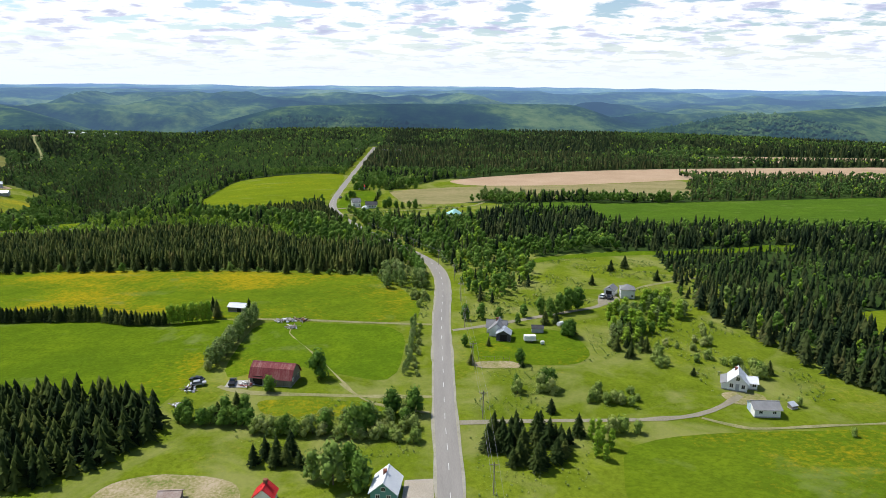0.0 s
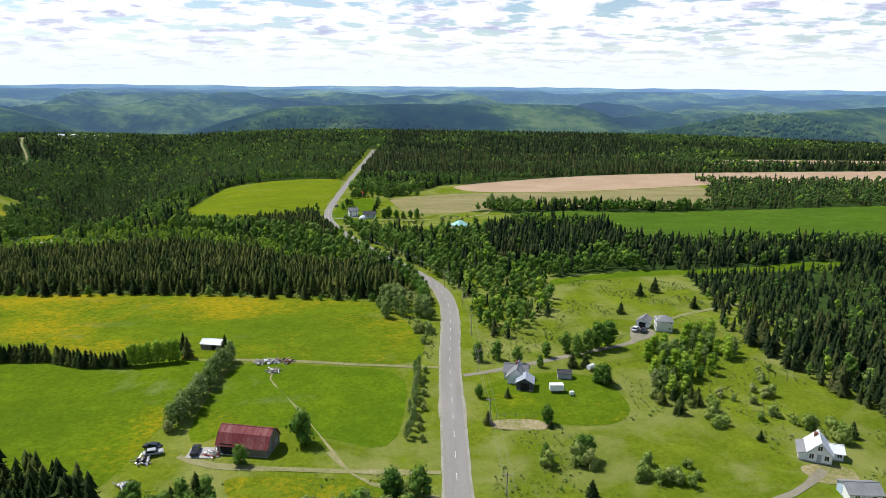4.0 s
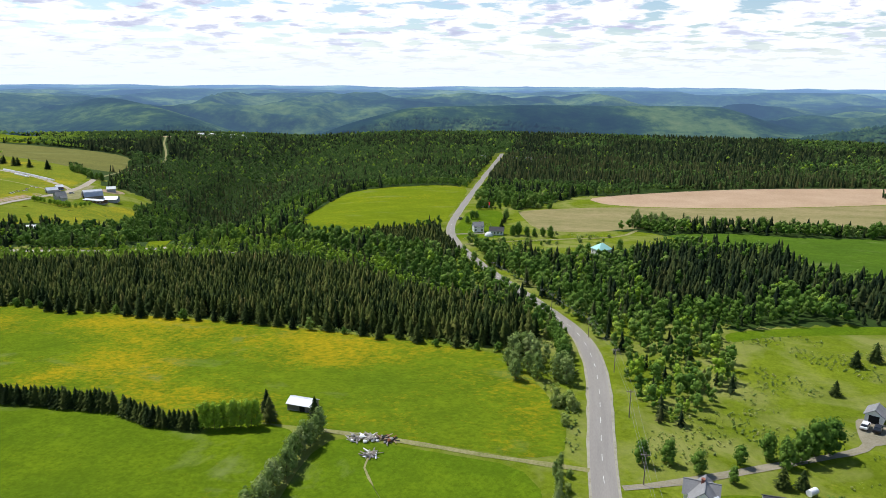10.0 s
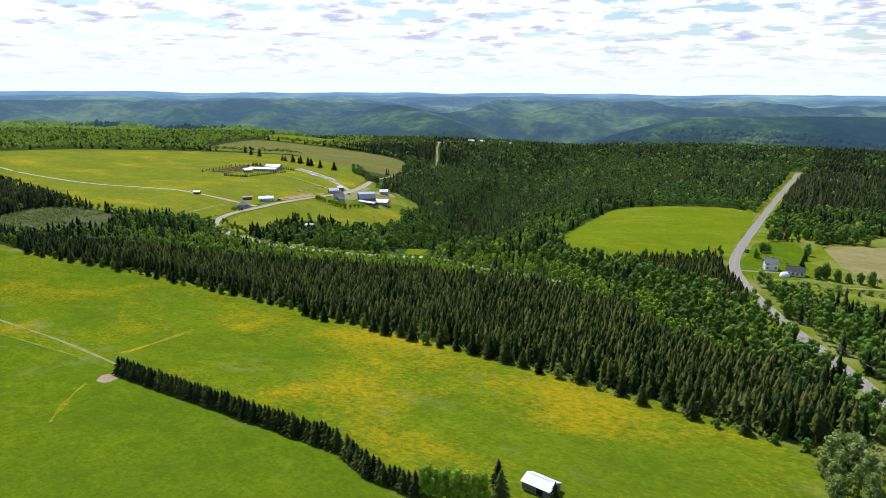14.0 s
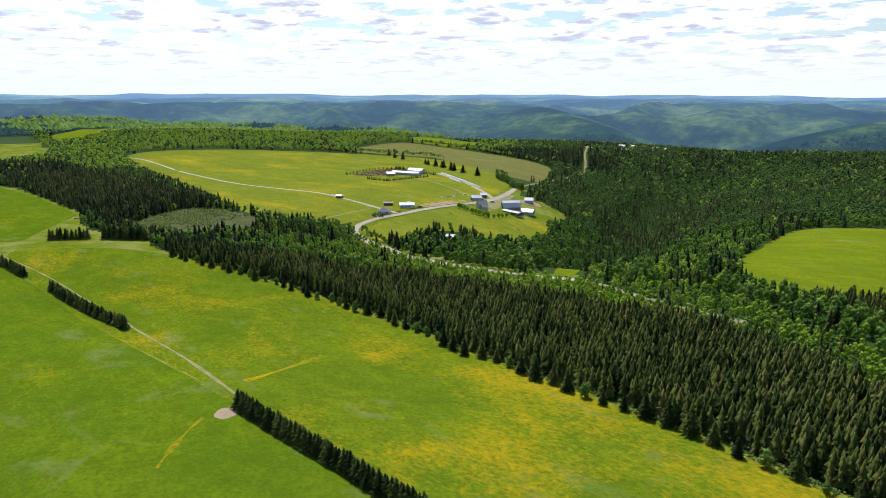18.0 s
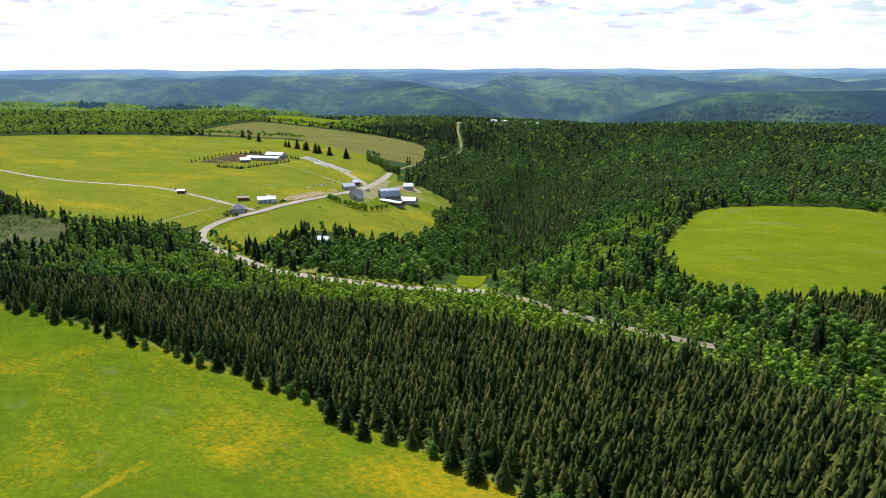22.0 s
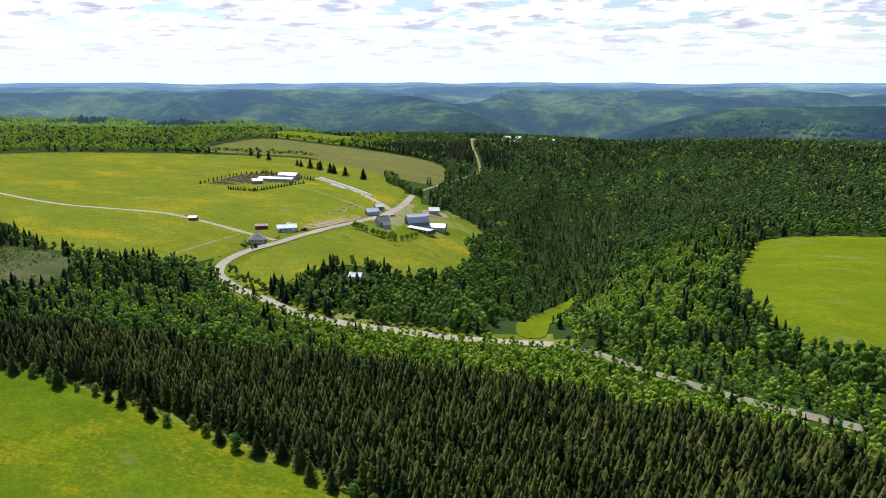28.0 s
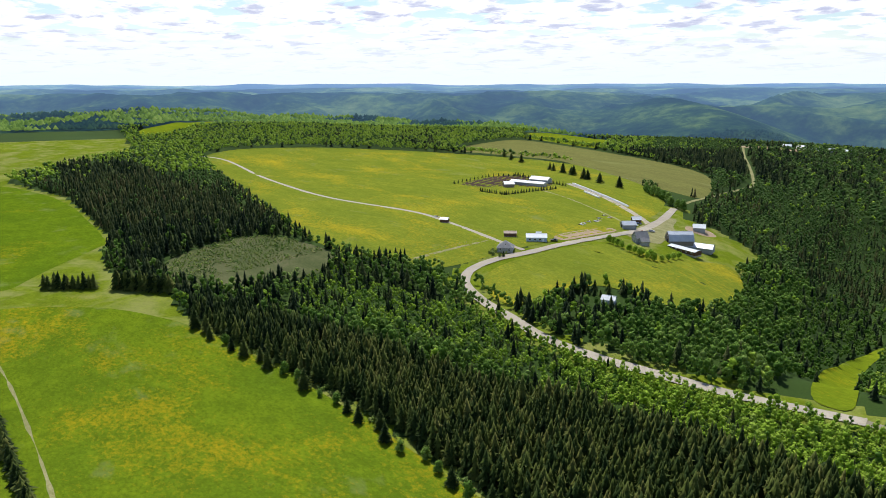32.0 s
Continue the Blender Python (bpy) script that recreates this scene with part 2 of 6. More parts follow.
M_GRAVEL = surface("gravel", [(0.3, (0.28, 0.245, 0.19)), (0.6, (0.40, 0.355, 0.29)), (0.8, (0.49, 0.44, 0.37))], 0.1, 2.5, 0.95, 0.3)
M_TRACK = surface("grassy_track", [(0.32, (0.128, 0.145, 0.043)), (0.55, (0.255, 0.238, 0.111)), (0.75, (0.357, 0.323, 0.212))], 0.2, 2.0, 0.95, 0.2)
M_DRIVE = surface("dull_gravel", [(0.3, (0.163, 0.150, 0.095)), (0.55, (0.258, 0.232, 0.172)), (0.8, (0.344, 0.310, 0.249))], 0.2, 2.0, 0.95, 0.2)
M_ASPHALT = surface("worn_asphalt", [(0.3, (0.205, 0.19, 0.175)), (0.6, (0.275, 0.258, 0.235)), (0.85, (0.335, 0.312, 0.285))], 0.12, 3.0, 0.85, 0.1, stretch=(3.0, 0.25, 1))
M_SHOULDER = surface("shoulder_gravel", [(0.3, (0.19, 0.18, 0.11)), (0.5, (0.30, 0.28, 0.22)), (0.8, (0.39, 0.365, 0.31))], 0.3, 2.5, 0.95, 0.2)
M_PAINT = surface("road_paint", [(0.3, (0.46, 0.46, 0.43)), (0.6, (0.66, 0.66, 0.63))], 1.0, 6.0, 0.7)
M_SPRUCE = leafage("spruce_needles", [(0.26, (0.008, 0.018, 0.006)), (0.50, (0.031, 0.051, 0.012)), (0.70, (0.082, 0.106, 0.022)), (0.86, (0.122, 0.128, 0.033)), (0.97, (0.165, 0.138, 0.048))], through_leaf=0.15)
# darker copy of the spruce needles for wild trees, cloud shade in the colour
M_SPRUCE_SHADED = leafage("shaded_spruce_needles", [(0.26, (0.007, 0.016, 0.007)), (0.50, (0.022, 0.038, 0.013)), (0.70, (0.054, 0.072, 0.021)), (0.86, (0.084, 0.086, 0.030)), (0.97, (0.110, 0.088, 0.042))], through_leaf=0.15)
M_BROAD = leafage("broad_leaves", [(0.22, (0.058, 0.122, 0.020)), (0.45, (0.100, 0.188, 0.028)), (0.65, (0.150, 0.248, 0.040)), (0.9, (0.24, 0.31, 0.085))], through_leaf=0.25)
# darker copy of the broad leaves, cloud shade over far woods put into colour
M_BROAD_SHADED = leafage("shaded_broad_leaves", [(0.22, (0.040, 0.086, 0.022)), (0.45, (0.072, 0.138, 0.030)), (0.65, (0.106, 0.178, 0.040)), (0.9, (0.17, 0.23, 0.07))], through_leaf=0.25)
M_FRESH = leafage("fresh_leaves", [(0.22, (0.170, 0.280, 0.022)), (0.5, (0.255, 0.385, 0.034)), (0.75, (0.31, 0.430, 0.050)), (0.95, (0.38, 0.46, 0.10))], through_leaf=0.25)
M_SHRUB = leafage("shrub_leaves", [(0.22, (0.126, 0.204, 0.036)), (0.5, (0.222, 0.300, 0.062)), (0.75, (0.330, 0.372, 0.108)), (0.95, (0.480, 0.456, 0.228))], through_leaf=0.25)
M_POPLAR = leafage("poplar_leaves", [(0.22, (0.13, 0.205, 0.050)), (0.5, (0.20, 0.28, 0.075)), (0.75, (0.29, 0.35, 0.12)), (0.95, (0.42, 0.43, 0.24))], through_leaf=0.3)
M_STUMPS = surface("clear_cut", [(0.32, (0.034, 0.048, 0.015)), (0.5, (0.072, 0.086, 0.028)), (0.62, (0.120, 0.115, 0.058)), (0.74, (0.27, 0.235, 0.18))], 0.06, 0.9, 0.95, 0.5)
M_BARK = surface("bark", [(0.3, (0.07, 0.05, 0.035)), (0.6, (0.14, 0.11, 0.085)), (0.8, (0.24, 0.21, 0.18))], 1.0, 8.0, 0.95)

# ---- lie of the land ----
LATTICE = np.random.RandomState(7).rand(256, 256)


def value_noise(x, y):
    xi, yi = np.floor(x).astype(int), np.floor(y).astype(int)
    u, v = x - xi, y - yi
    u, v = u * u * (3 - 2 * u), v * v * (3 - 2 * v)
    a, b = LATTICE[xi % 256, yi % 256], LATTICE[(xi + 1) % 256, yi % 256]
    c, d = LATTICE[xi % 256, (yi + 1) % 256], LATTICE[(xi + 1) % 256, (yi + 1) % 256]
    return (a * (1 - u) + b * u) * (1 - v) + (c * (1 - u) + d * u) * v


def fbm(x, y, octaves=4):
    total, amp, norm = 0.0, 1.0, 0.0
    for k in range(octaves):
        total = total + amp * value_noise(x * 2 ** k + 17.3 * k, y * 2 ** k + 5.1 * k)
        norm += amp
        amp *= 0.5
    return total / norm


def bump_at(x, y, cx, cy, sx, sy=None):
    return np.exp(-((x - cx) / sx) ** 2 - ((y - cy) / (sy or sx)) ** 2)


def near_line(x, y, line):
    """Distance to a polyline, and how far along it (0 to 1)."""
    x, y = np.asarray(x, float), np.asarray(y, float)
    best, along = np.full(x.shape, 1e9), np.zeros(x.shape)
    n = len(line) - 1
    for k in range(n):
        (ax, ay), (bx, by) = line[k], line[k + 1]
        dx, dy = bx - ax, by - ay
        s = np.clip(((x - ax) * dx + (y - ay) * dy) / (dx * dx + dy * dy), 0, 1)
        d = np.hypot(x - ax - s * dx, y - ay - s * dy)
        hit = d < best
        best, along = np.where(hit, d, best), np.where(hit, (k + s) / n, along)
    return best, along


GULLY = [(-272, 496), (-285, 540), (-302, 605), (-326, 670), (-356, 750), (-390, 870), (-424, 1010), (-465, 1200), (-530, 1480)]
CENTRE = (-90.0, 150.0)
RIDGES = [([(-872, 1724), (-991, 1807), (-1180, 1950), (-1500, 2150)], (-8, 14, 26, 40)),
          ([(-830, 1955), (-650, 2040), (-494, 2115), (6, 2270), (400, 2330)], (-40, 0, 26, 30, 30)),
          ([(500, 1690), (760, 1790), (1030, 1890), (1400, 2100)], (-16, 14, 33, 44))]


def height(x, y):
    """The ground's height."""
    x, y = np.asarray(x, float), np.asarray(y, float)
    r = np.hypot(x - CENTRE[0], y - CENTRE[1])
    az = np.degrees(np.arctan2(-(x - CENTRE[0]), y - CENTRE[1]))
    z = 1.5 - 6 * bump_at(x, y, -400, 272, 85, 48) + 8 * bump_at(x, y, 60, 260, 230) - 9 * bump_at(x, y, -300, 390, 150, 130) - 6 * bump_at(x, y, -440, 470, 90, 60)
    z = z + 16 * np.clip((az - 38) / 22, 0, 1) * np.clip((r - 850) / 450, 0, 1)
    d, s = near_line(x, y, GULLY)
    z = z - np.interp(s, [0, 0.08, 0.2, 0.4, 0.6, 0.75, 0.9, 1], [5, 20, 36, 50, 54, 46, 20, 0]) * np.exp(-(d / (48 + 78 * s)) ** 1.35)
    far = np.interp(r, [0, 1220, 1400, 1620, 1850, 2250, 2600, 2950, 3400, 3800, 4300, 4900, 6000],
                    [0, 0, -30, -75, -75, -66, -18, 20, 8, 38, 40, 66, 71])
    rim = 430 * np.clip((az - 40) / 14, 0, 1) * np.clip((110 - az) / 14, 0, 1)
    gate = np.clip((r - 1220 - rim) / 220, 0, 1)
    gate = gate * gate * (3 - 2 * gate)
    z = z * (1 - gate) + gate * far
    roll = np.interp(r, [0, 1250, 1700, 2500, 3400, 4600, 5200], [0, 0, 30, 62, 34, 14, 8])
    swell = fbm(x / 560 + 3.1, y / 560 + 8.2, 4)
    z = z + roll * (1 - 2.6 * np.abs(swell - 0.52) * 2 - 0.25)
    # ridges running down into the valley
    for line, tops in RIDGES:
        d, s = near_line(x, y, line)
        crest = np.interp(s, np.linspace(0, 1, len(tops)), tops) - 0.38 * np.maximum(np.sqrt(d * d + 60 ** 2) - 60, 0) + 16 * (swell - 0.5)
        z = np.where(r > 1400, np.logaddexp(z / 7, crest / 7) * 7, z)
    # a steep valley beyond the farm village
    z = z - 55 * np.exp(-((az - 24) / 9) ** 2) * np.exp(-((r - 1900) / 330) ** 2)
    return z


def ground_z(x, y):
    return float(height(np.array([float(x)]), np.array([float(y)]))[0])


def mesh_of(name, verts, faces, material=None, smooth=False):
    me = bpy.data.meshes.new(name)
    me.from_pydata([tuple(v) for v in verts], [], [tuple(f) for f in faces])
    if material:
        me.materials.append(material)
    if smooth:
        me.polygons.foreach_set("use_smooth", [True] * len(me.polygons))
    me.update()
    return me


def sheet(name, rings, angles, material, label, category):
    rr, aa = np.meshgrid(rings, np.radians(angles), indexing="ij")
    x, y = CENTRE[0] - rr * np.sin(aa), CENTRE[1] + rr * np.cos(aa)
    v = np.stack([x.ravel(), y.ravel(), height(x, y).ravel()], 1)
    n, m = len(rings), len(angles)
    i, j = np.meshgrid(np.arange(n - 1), np.arange(m - 1), indexing="ij")
    a = (i * m + j).ravel()
    f = np.stack([a, a + 1, a + m + 1, a + m], 1)
    ob = new(name, mesh_of(name, v, f, material, True))
    return tagged(ob, label, category, kind="structure")


view = np.arange(-48, 108, 0.45)
ANGLES = np.r_[np.arange(-252, -48, 4.0), view, 108.0]
RINGS = np.r_[np.arange(0.5, 300, 6), np.arange(300, 700, 7), np.arange(700, 1250, 11), np.arange(1250, 1830, 18)]
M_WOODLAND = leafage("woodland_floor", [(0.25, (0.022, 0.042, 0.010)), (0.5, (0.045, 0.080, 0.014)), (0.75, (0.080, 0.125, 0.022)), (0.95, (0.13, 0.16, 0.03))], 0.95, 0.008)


def hazed_hills_material():
    """Wooded hills kilometres off, blue haze put in as glow growing with distance."""
    m = bpy.data.materials.new("hazed_hills")
    m.use_nodes = True
    t = m.node_tree
    bsdf = t.nodes["Principled BSDF"]
    coord = t.nodes.new("ShaderNodeTexCoord")
    n1 = node(t, "ShaderNodeTexNoise", Scale=0.0026, Detail=7.0, Roughness=0.6)
    t.links.new(coord.outputs["Object"], n1.inputs["Vector"])
    n2 = node(t, "ShaderNodeTexNoise", Scale=0.03, Detail=6.0, Roughness=0.7)
    t.links.new(coord.outputs["Object"], n2.inputs["Vector"])
    fac = calc(t, "ADD", calc(t, "MULTIPLY", n1.outputs[0], 0.7), calc(t, "MULTIPLY", n2.outputs[0], 0.3))
    # dark stops stand in for cloud shade, light stops for sunlit slopes
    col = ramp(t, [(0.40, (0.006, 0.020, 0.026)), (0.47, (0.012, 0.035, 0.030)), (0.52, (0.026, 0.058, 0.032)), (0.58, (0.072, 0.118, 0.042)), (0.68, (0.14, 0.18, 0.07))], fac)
    t.links.new(col, bsdf.inputs["Base Color"])
    bsdf.inputs["Roughness"].default_value = 1.0
    bsdf.inputs["Specular IOR Level"].default_value = 0.0
    # painted haze: blue emission, stronger the farther out
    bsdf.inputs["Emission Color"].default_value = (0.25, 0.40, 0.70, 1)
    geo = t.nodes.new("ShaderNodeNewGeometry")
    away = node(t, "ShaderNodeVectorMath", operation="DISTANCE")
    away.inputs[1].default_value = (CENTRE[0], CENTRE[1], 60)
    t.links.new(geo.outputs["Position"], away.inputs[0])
    haze_glow = ramp(t, [(0.25, (0.02, 0.02, 0.02)), (0.34, (0.09, 0.09, 0.09)), (0.45, (0.18, 0.18, 0.18)), (0.6, (0.30, 0.30, 0.30)), (0.78, (0.50, 0.50, 0.50)), (1.0, (0.86, 0.86, 0.86))], calc(t, "DIVIDE", away.outputs["Value"], 5000.0))
    t.links.new(haze_glow, bsdf.inputs["Emission Strength"])
    return m


ground = sheet("ground", RINGS, ANGLES, M_LAND, "rough green grassland rolling between woods and farms", "ground")
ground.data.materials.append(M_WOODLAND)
cut = int(np.searchsorted(RINGS, 1210))
centres = np.empty(3 * len(ground.data.polygons))
ground.data.polygons.foreach_get("center", centres)
cx, cy = centres[0::3], centres[1::3]
M_HAZED_HILLS = hazed_hills_material()
ground.data.materials.append(M_HAZED_HILLS)
sheet("backdrop", np.r_[RINGS[-1], np.arange(1845, 3000, 22), np.arange(3000, 4930, 40)], ANGLES, M_HAZED_HILLS, "wooded hills far off to the horizon with blue haze put into their glow", "hills")

# ---- plan: fields, roads, woods ----
ROAD = [(3, -260), (3, 60), (2.3, 134), (1.2, 170), (0.6, 205), (0, 243), (0.6, 285), (-1, 311), (-6, 334), (-18, 361), (-31, 388), (-53, 434), (-75, 489),
        (-85.5, 533), (-90, 600), (-94, 718), (-97, 830), (-100, 980), (-102, 1040)]
WOOD_ROAD = [(-150, 446), (-180, 451), (-211, 461), (-238, 472), (-256, 474.5)]
FARM_ROAD = [(-254, 474.5), (-272, 469.5), (-289, 463), (-313, 457), (-337, 452), (-364, 451), (-392, 458), (-418, 464), (-444, 475), (-457, 491), (-459.5, 512),
             (-455, 535), (-455, 571), (-457, 612), (-463, 650), (-480, 695), (-500, 738)]
FAR_LANE = [(-500, 738), (-515, 790), (-530, 880), (-538, 925), (-560, 968), (-597, 1028), (-650, 1110), (-708, 1209)]
DRIVE_WEST = [(-3, 240), (-28, 243), (-48, 246.5), (-72, 249.5)]
DRIVE_BARN = [(-2.5, 181.5), (-18, 182), (-38, 183.5), (-56, 185.5), (-66, 190)]
DRIVE_NORTH = [(4, 234), (18, 239), (47, 253), (62, 261), (70, 272)]
DRIVE_SOUTH = [(5, 166.5), (29, 167.5), (54, 168.3), (69, 171), (79, 177), (86, 183)]
TRACK_FIELD = [(-237, 262), (-284, 268), (-345, 273), (-362, 275), (-406, 275.5), (-450, 274), (-500, 268), (-560, 262)]
LANE = [(-461, 533), (-486, 534.5), (-545, 541), (-587, 542), (-678, 524), (-787, 528), (-953, 546), (-1007, 534)]
LANE_B = [(-489, 452), (-491, 497), (-489, 530)]

MEADOW_A = [(-520, 268), (-440, 263), (-240, 259), (-90, 252), (-48, 247.5), (-9, 242), (-8, 262), (-16, 284), (-28, 308), (-60, 316), (-108, 327), (-158, 337), (-231, 349),
            (-279, 359), (-358, 357), (-448, 342), (-490, 320), (-512, 292)]
MEADOW_B = [(-700, 120), (-96, 160), (-78, 175), (-76, 205), (-74, 247), (-90, 252), (-240, 259.3), (-440, 263.3), (-560, 262), (-720, 250)]
LOT = [(-68, 192), (-50, 206), (-33, 198), (-13, 190), (-12, 238), (-48, 244), (-70, 247)]
BRIGHT = [(-210, 592), (-190, 535), (-174, 507), (-148, 497), (-92, 528), (-95, 600), (-100, 738), (-214, 719), (-213, 662)]
FARMFIELD = [(-443, 485), (-452, 507), (-448, 554), (-444, 588), (-420, 592), (-405, 612), (-398, 650), (-372, 620), (-357, 582), (-348, 545), (-359, 527), (-394, 524), (-401, 509),
             (-399, 478), (-404, 468), (-424, 473)]
PASTURE = [(-500, 462), (-470, 474), (-466, 500), (-466, 520), (-463, 560), (-466, 640), (-508, 742), (-557, 792), (-725, 862), (-886, 790), (-990, 702), (-1050, 600), (-1010, 532), (-800, 490), (-640, 459),
           (-560, 444), (-520, 446)]
FARFIELD = [(-895, 814), (-948, 946), (-952, 1008), (-768, 985), (-590, 935), (-535, 850), (-515, 800), (-560, 800), (-656, 802), (-728, 868), (-820, 840)]
FARFIELD_B = [(-985, 1026), (-1029, 1136), (-895, 1148), (-838, 1069), (-800, 1005), (-900, 1020)]
PLOUGH = [(0, 680), (22, 640), (110, 648), (200, 680), (250, 700), (300, 722), (457, 715), (600, 720), (640, 830), (529, 827), (269, 794), (133, 760)]
FALLOW = [(-52, 603), (22, 637), (110, 646), (200, 678), (248, 698), (215, 575), (157, 562), (102, 570), (34, 553), (-12, 516), (-42, 500), (-48, 546)]
COOL = [(50, 535), (94, 548), (124, 542), (160, 546), (204, 556), (385, 596), (520, 600), (520, 470), (297, 455), (175, 438), (136, 432), (118, 429), (106, 440), (106, 490), (78, 496), (50, 500)]
TAN_FAR = [(328, 940), (620, 930), (590, 866), (326, 861)]
SOUTH_EAST = [(38, 60), (41, 152), (61, 161), (118, 165), (200, 168), (230, 60)]
WEST_FIELD = [(-560, 264), (-538, 284), (-566, 304), (-602, 335), (-616, 346), (-800, 354), (-940, 320), (-900, 200), (-720, 254)]
EAST_FIELD = [(150, 256), (156, 228), (215, 240), (210, 275)]
GLADE = [(45, 330), (60, 340), (97, 351), (129, 356), (158, 364), (202, 374), (214, 392), (186, 388), (162, 376), (132, 366), (100, 361), (62, 349), (46, 341)]
LIME = [(-273, 478), (-285, 512), (-295, 537), (-302, 560), (-307, 600), (-310, 640), (-303, 640), (-299, 600), (-291, 570), (-280, 535), (-266, 500), (-259, 478)]
LAWN = [(12, 205), (8, 228), (30, 237), (46, 232), (50, 212), (42, 202)]
SCRAPE = [(10.5, 201), (10.5, 206), (22, 206.5), (26, 203), (24, 200.5)]
FARM_YARD = [(-464, 636), (-484, 704), (-476, 708), (-462, 680), (-444, 664), (-440, 640), (-432, 624), (-446, 615), (-456, 620)]
SHED_PAD = [(-464, 700), (-452, 712), (-440, 704), (-442, 690), (-456, 686)]
PEN = [(-671, 656), (-686, 700), (-688, 734), (-661, 744), (-626, 737), (-608, 702), (-630, 688), (-642, 662), (-657, 651)]
PLOT = [(-471, 567), (-474.5, 582), (-474, 625), (-463, 623), (-460, 579), (-461.5, 566)]
FAR_CLEARING = [(-735, 1200), (-700, 1260), (-640, 1262), (-640, 1225)]
CLEARCUT = [(-548, 352), (-500, 350), (-482, 374), (-490, 422), (-520, 445), (-575, 432), (-582, 402)]
HIGH_FIELD = [(-1240, 520), (-1342, 554), (-1480, 720), (-1502, 869), (-1440, 850), (-1330, 640), (-1220, 560)]

HAMLET = [(-88, 498), (-86, 545), (-88, 640), (-50, 640), (-48, 602), (-28, 524), (34, 543), (60, 520), (24, 455), (-20, 450), (-45, 470)]


def inside(x, y, poly):
    x, y = np.asarray(x, float), np.asarray(y, float)
    hit = np.zeros(x.shape, bool)
    for (ax, ay), (bx, by) in zip(poly, poly[1:] + poly[:1]):
        if ay == by:
            continue
        hit ^= ((ay > y) != (by > y)) & (x < (bx - ax) * (y - ay) / (by - ay) + ax)
    return hit


def rounded(poly, times=2):
    """A closed outline with its corners cut, so that field edges curve."""
    for _ in range(times):
        nxt = poly[1:] + poly[:1]
        poly = [p for (ax, ay), (bx, by) in zip(poly, nxt)
                for p in ((ax * 0.8 + bx * 0.2, ay * 0.8 + by * 0.2), (ax * 0.2 + bx * 0.8, ay * 0.2 + by * 0.8))]
    return poly


def field(name, poly, material, label, lift=0.045, step=8.0, category="field", round_it=2):
    """A field laid on the ground in bands, with its outline kept exact."""
    poly = rounded(poly, round_it)
    ys = sorted({round(p[1], 3) for p in poly} | set(np.arange(min(p[1] for p in poly), max(p[1] for p in poly), step).round(3).tolist()))
    verts, faces = [], []
    edges = list(zip(poly, poly[1:] + poly[:1]))
    for y0, y1 in zip(ys, ys[1:]):
        if y1 - y0 < 1e-3:
            continue
        mid, cuts = (y0 + y1) / 2, []
        for (ax, ay), (bx, by) in edges:
            if (ay > mid) != (by > mid):
                at = [ax + (bx - ax) * (yy - ay) / (by - ay) for yy in (y0, mid, y1)]
                cuts.append(at)
        cuts.sort(key=lambda c: c[1])
        for left, right in zip(cuts[::2], cuts[1::2]):
            n = max(1, int((right[1] - left[1]) / step))
            base = len(verts)
            for k in range(n + 1):
                s = k / n
                verts += [(left[0] + (right[0] - left[0]) * s, y0), (left[2] + (right[2] - left[2]) * s, y1)]
            faces += [(base + 2 * k, base + 2 * k + 2, base + 2 * k + 3, base + 2 * k + 1) for k in range(n)]
    v = np.array(verts)
    v = np.c_[v, height(v[:, 0], v[:, 1]) + lift]
    return tagged(new(name, mesh_of(name, v, faces, material, True)), label, category, kind="structure")


def smooth_line(line, step=5.0):
    """Points along a Catmull-Rom curve through the line, with the direction at each."""
    p = np.array([line[0], *line, line[-1]], float)
    out = []
    for k in range(1, len(p) - 2):
        n = max(2, int(np.hypot(*(p[k + 1] - p[k])) / step))
        for s in np.arange(n) / n:
            a, b, c, d = p[k - 1], p[k], p[k + 1], p[k + 2]
            out.append(0.5 * (2 * b + (c - a) * s + (2 * a - 5 * b + 4 * c - d) * s * s + (3 * b - a - 3 * c + d) * s ** 3))
    out.append(p[-1])
    out = np.array(out)
    d = np.gradient(out, axis=0)
    return out, d / np.linalg.norm(d, axis=1, keepdims=True)


def strip(name, line, half, material, label, lift, category="road", side=0.0, crown=0.0, parent=None, wobble=0.0, kind="structure"):
    """A ribbon along a line: a road, a verge, a wheel track."""
    p, d = smooth_line(line)
    nrm = np.stack([-d[:, 1], d[:, 0]], 1)
    rows = []
    wob = wobble * (value_noise(p[:, 0] / 6, p[:, 1] / 6) - 0.5) * 2
    if name.startswith("road"):
        half = half * np.interp(p[:, 1], [310, 420], [1.0, 0.78])
    for k, off in enumerate((-half, 0.0 * half, half)):
        q = p + nrm * (side + off + wob * (1 if k == 2 else -0.7 if k == 0 else 0) + 0 * p[:, 0])[:, None]
        rows.append(np.c_[q, height(q[:, 0], q[:, 1]) + lift + (crown if k == 1 else 0)])
    v = np.stack(rows, 1).reshape(-1, 3)
    n = len(p)
    f = [(3 * i + k + 1, 3 * i + k, 3 * i + k + 3, 3 * i + k + 4) for i in range(n - 1) for k in range(2)]
    ob = new(name, mesh_of(name, v, f, material, True))
    if parent:
        ob.parent = parent
        return ob
    return tagged(ob, label, category, kind=kind)


field("meadow", MEADOW_A, M_MEADOW, "green hay meadow with drifts of yellow dandelions")
field("meadow", MEADOW_B, M_MEADOW_B, "bright green hay meadow south of the spruce hedge")
field("meadow", LOT, M_LOT, "mown green lot behind the red barn")
field("meadow", BRIGHT, M_BRIGHT, "bright yellow-green spring field beside the road", 0.08)
field("meadow", FARMFIELD, M_PASTURE, "green and yellow field inside the bend of the farm road", 0.3, 5.0)
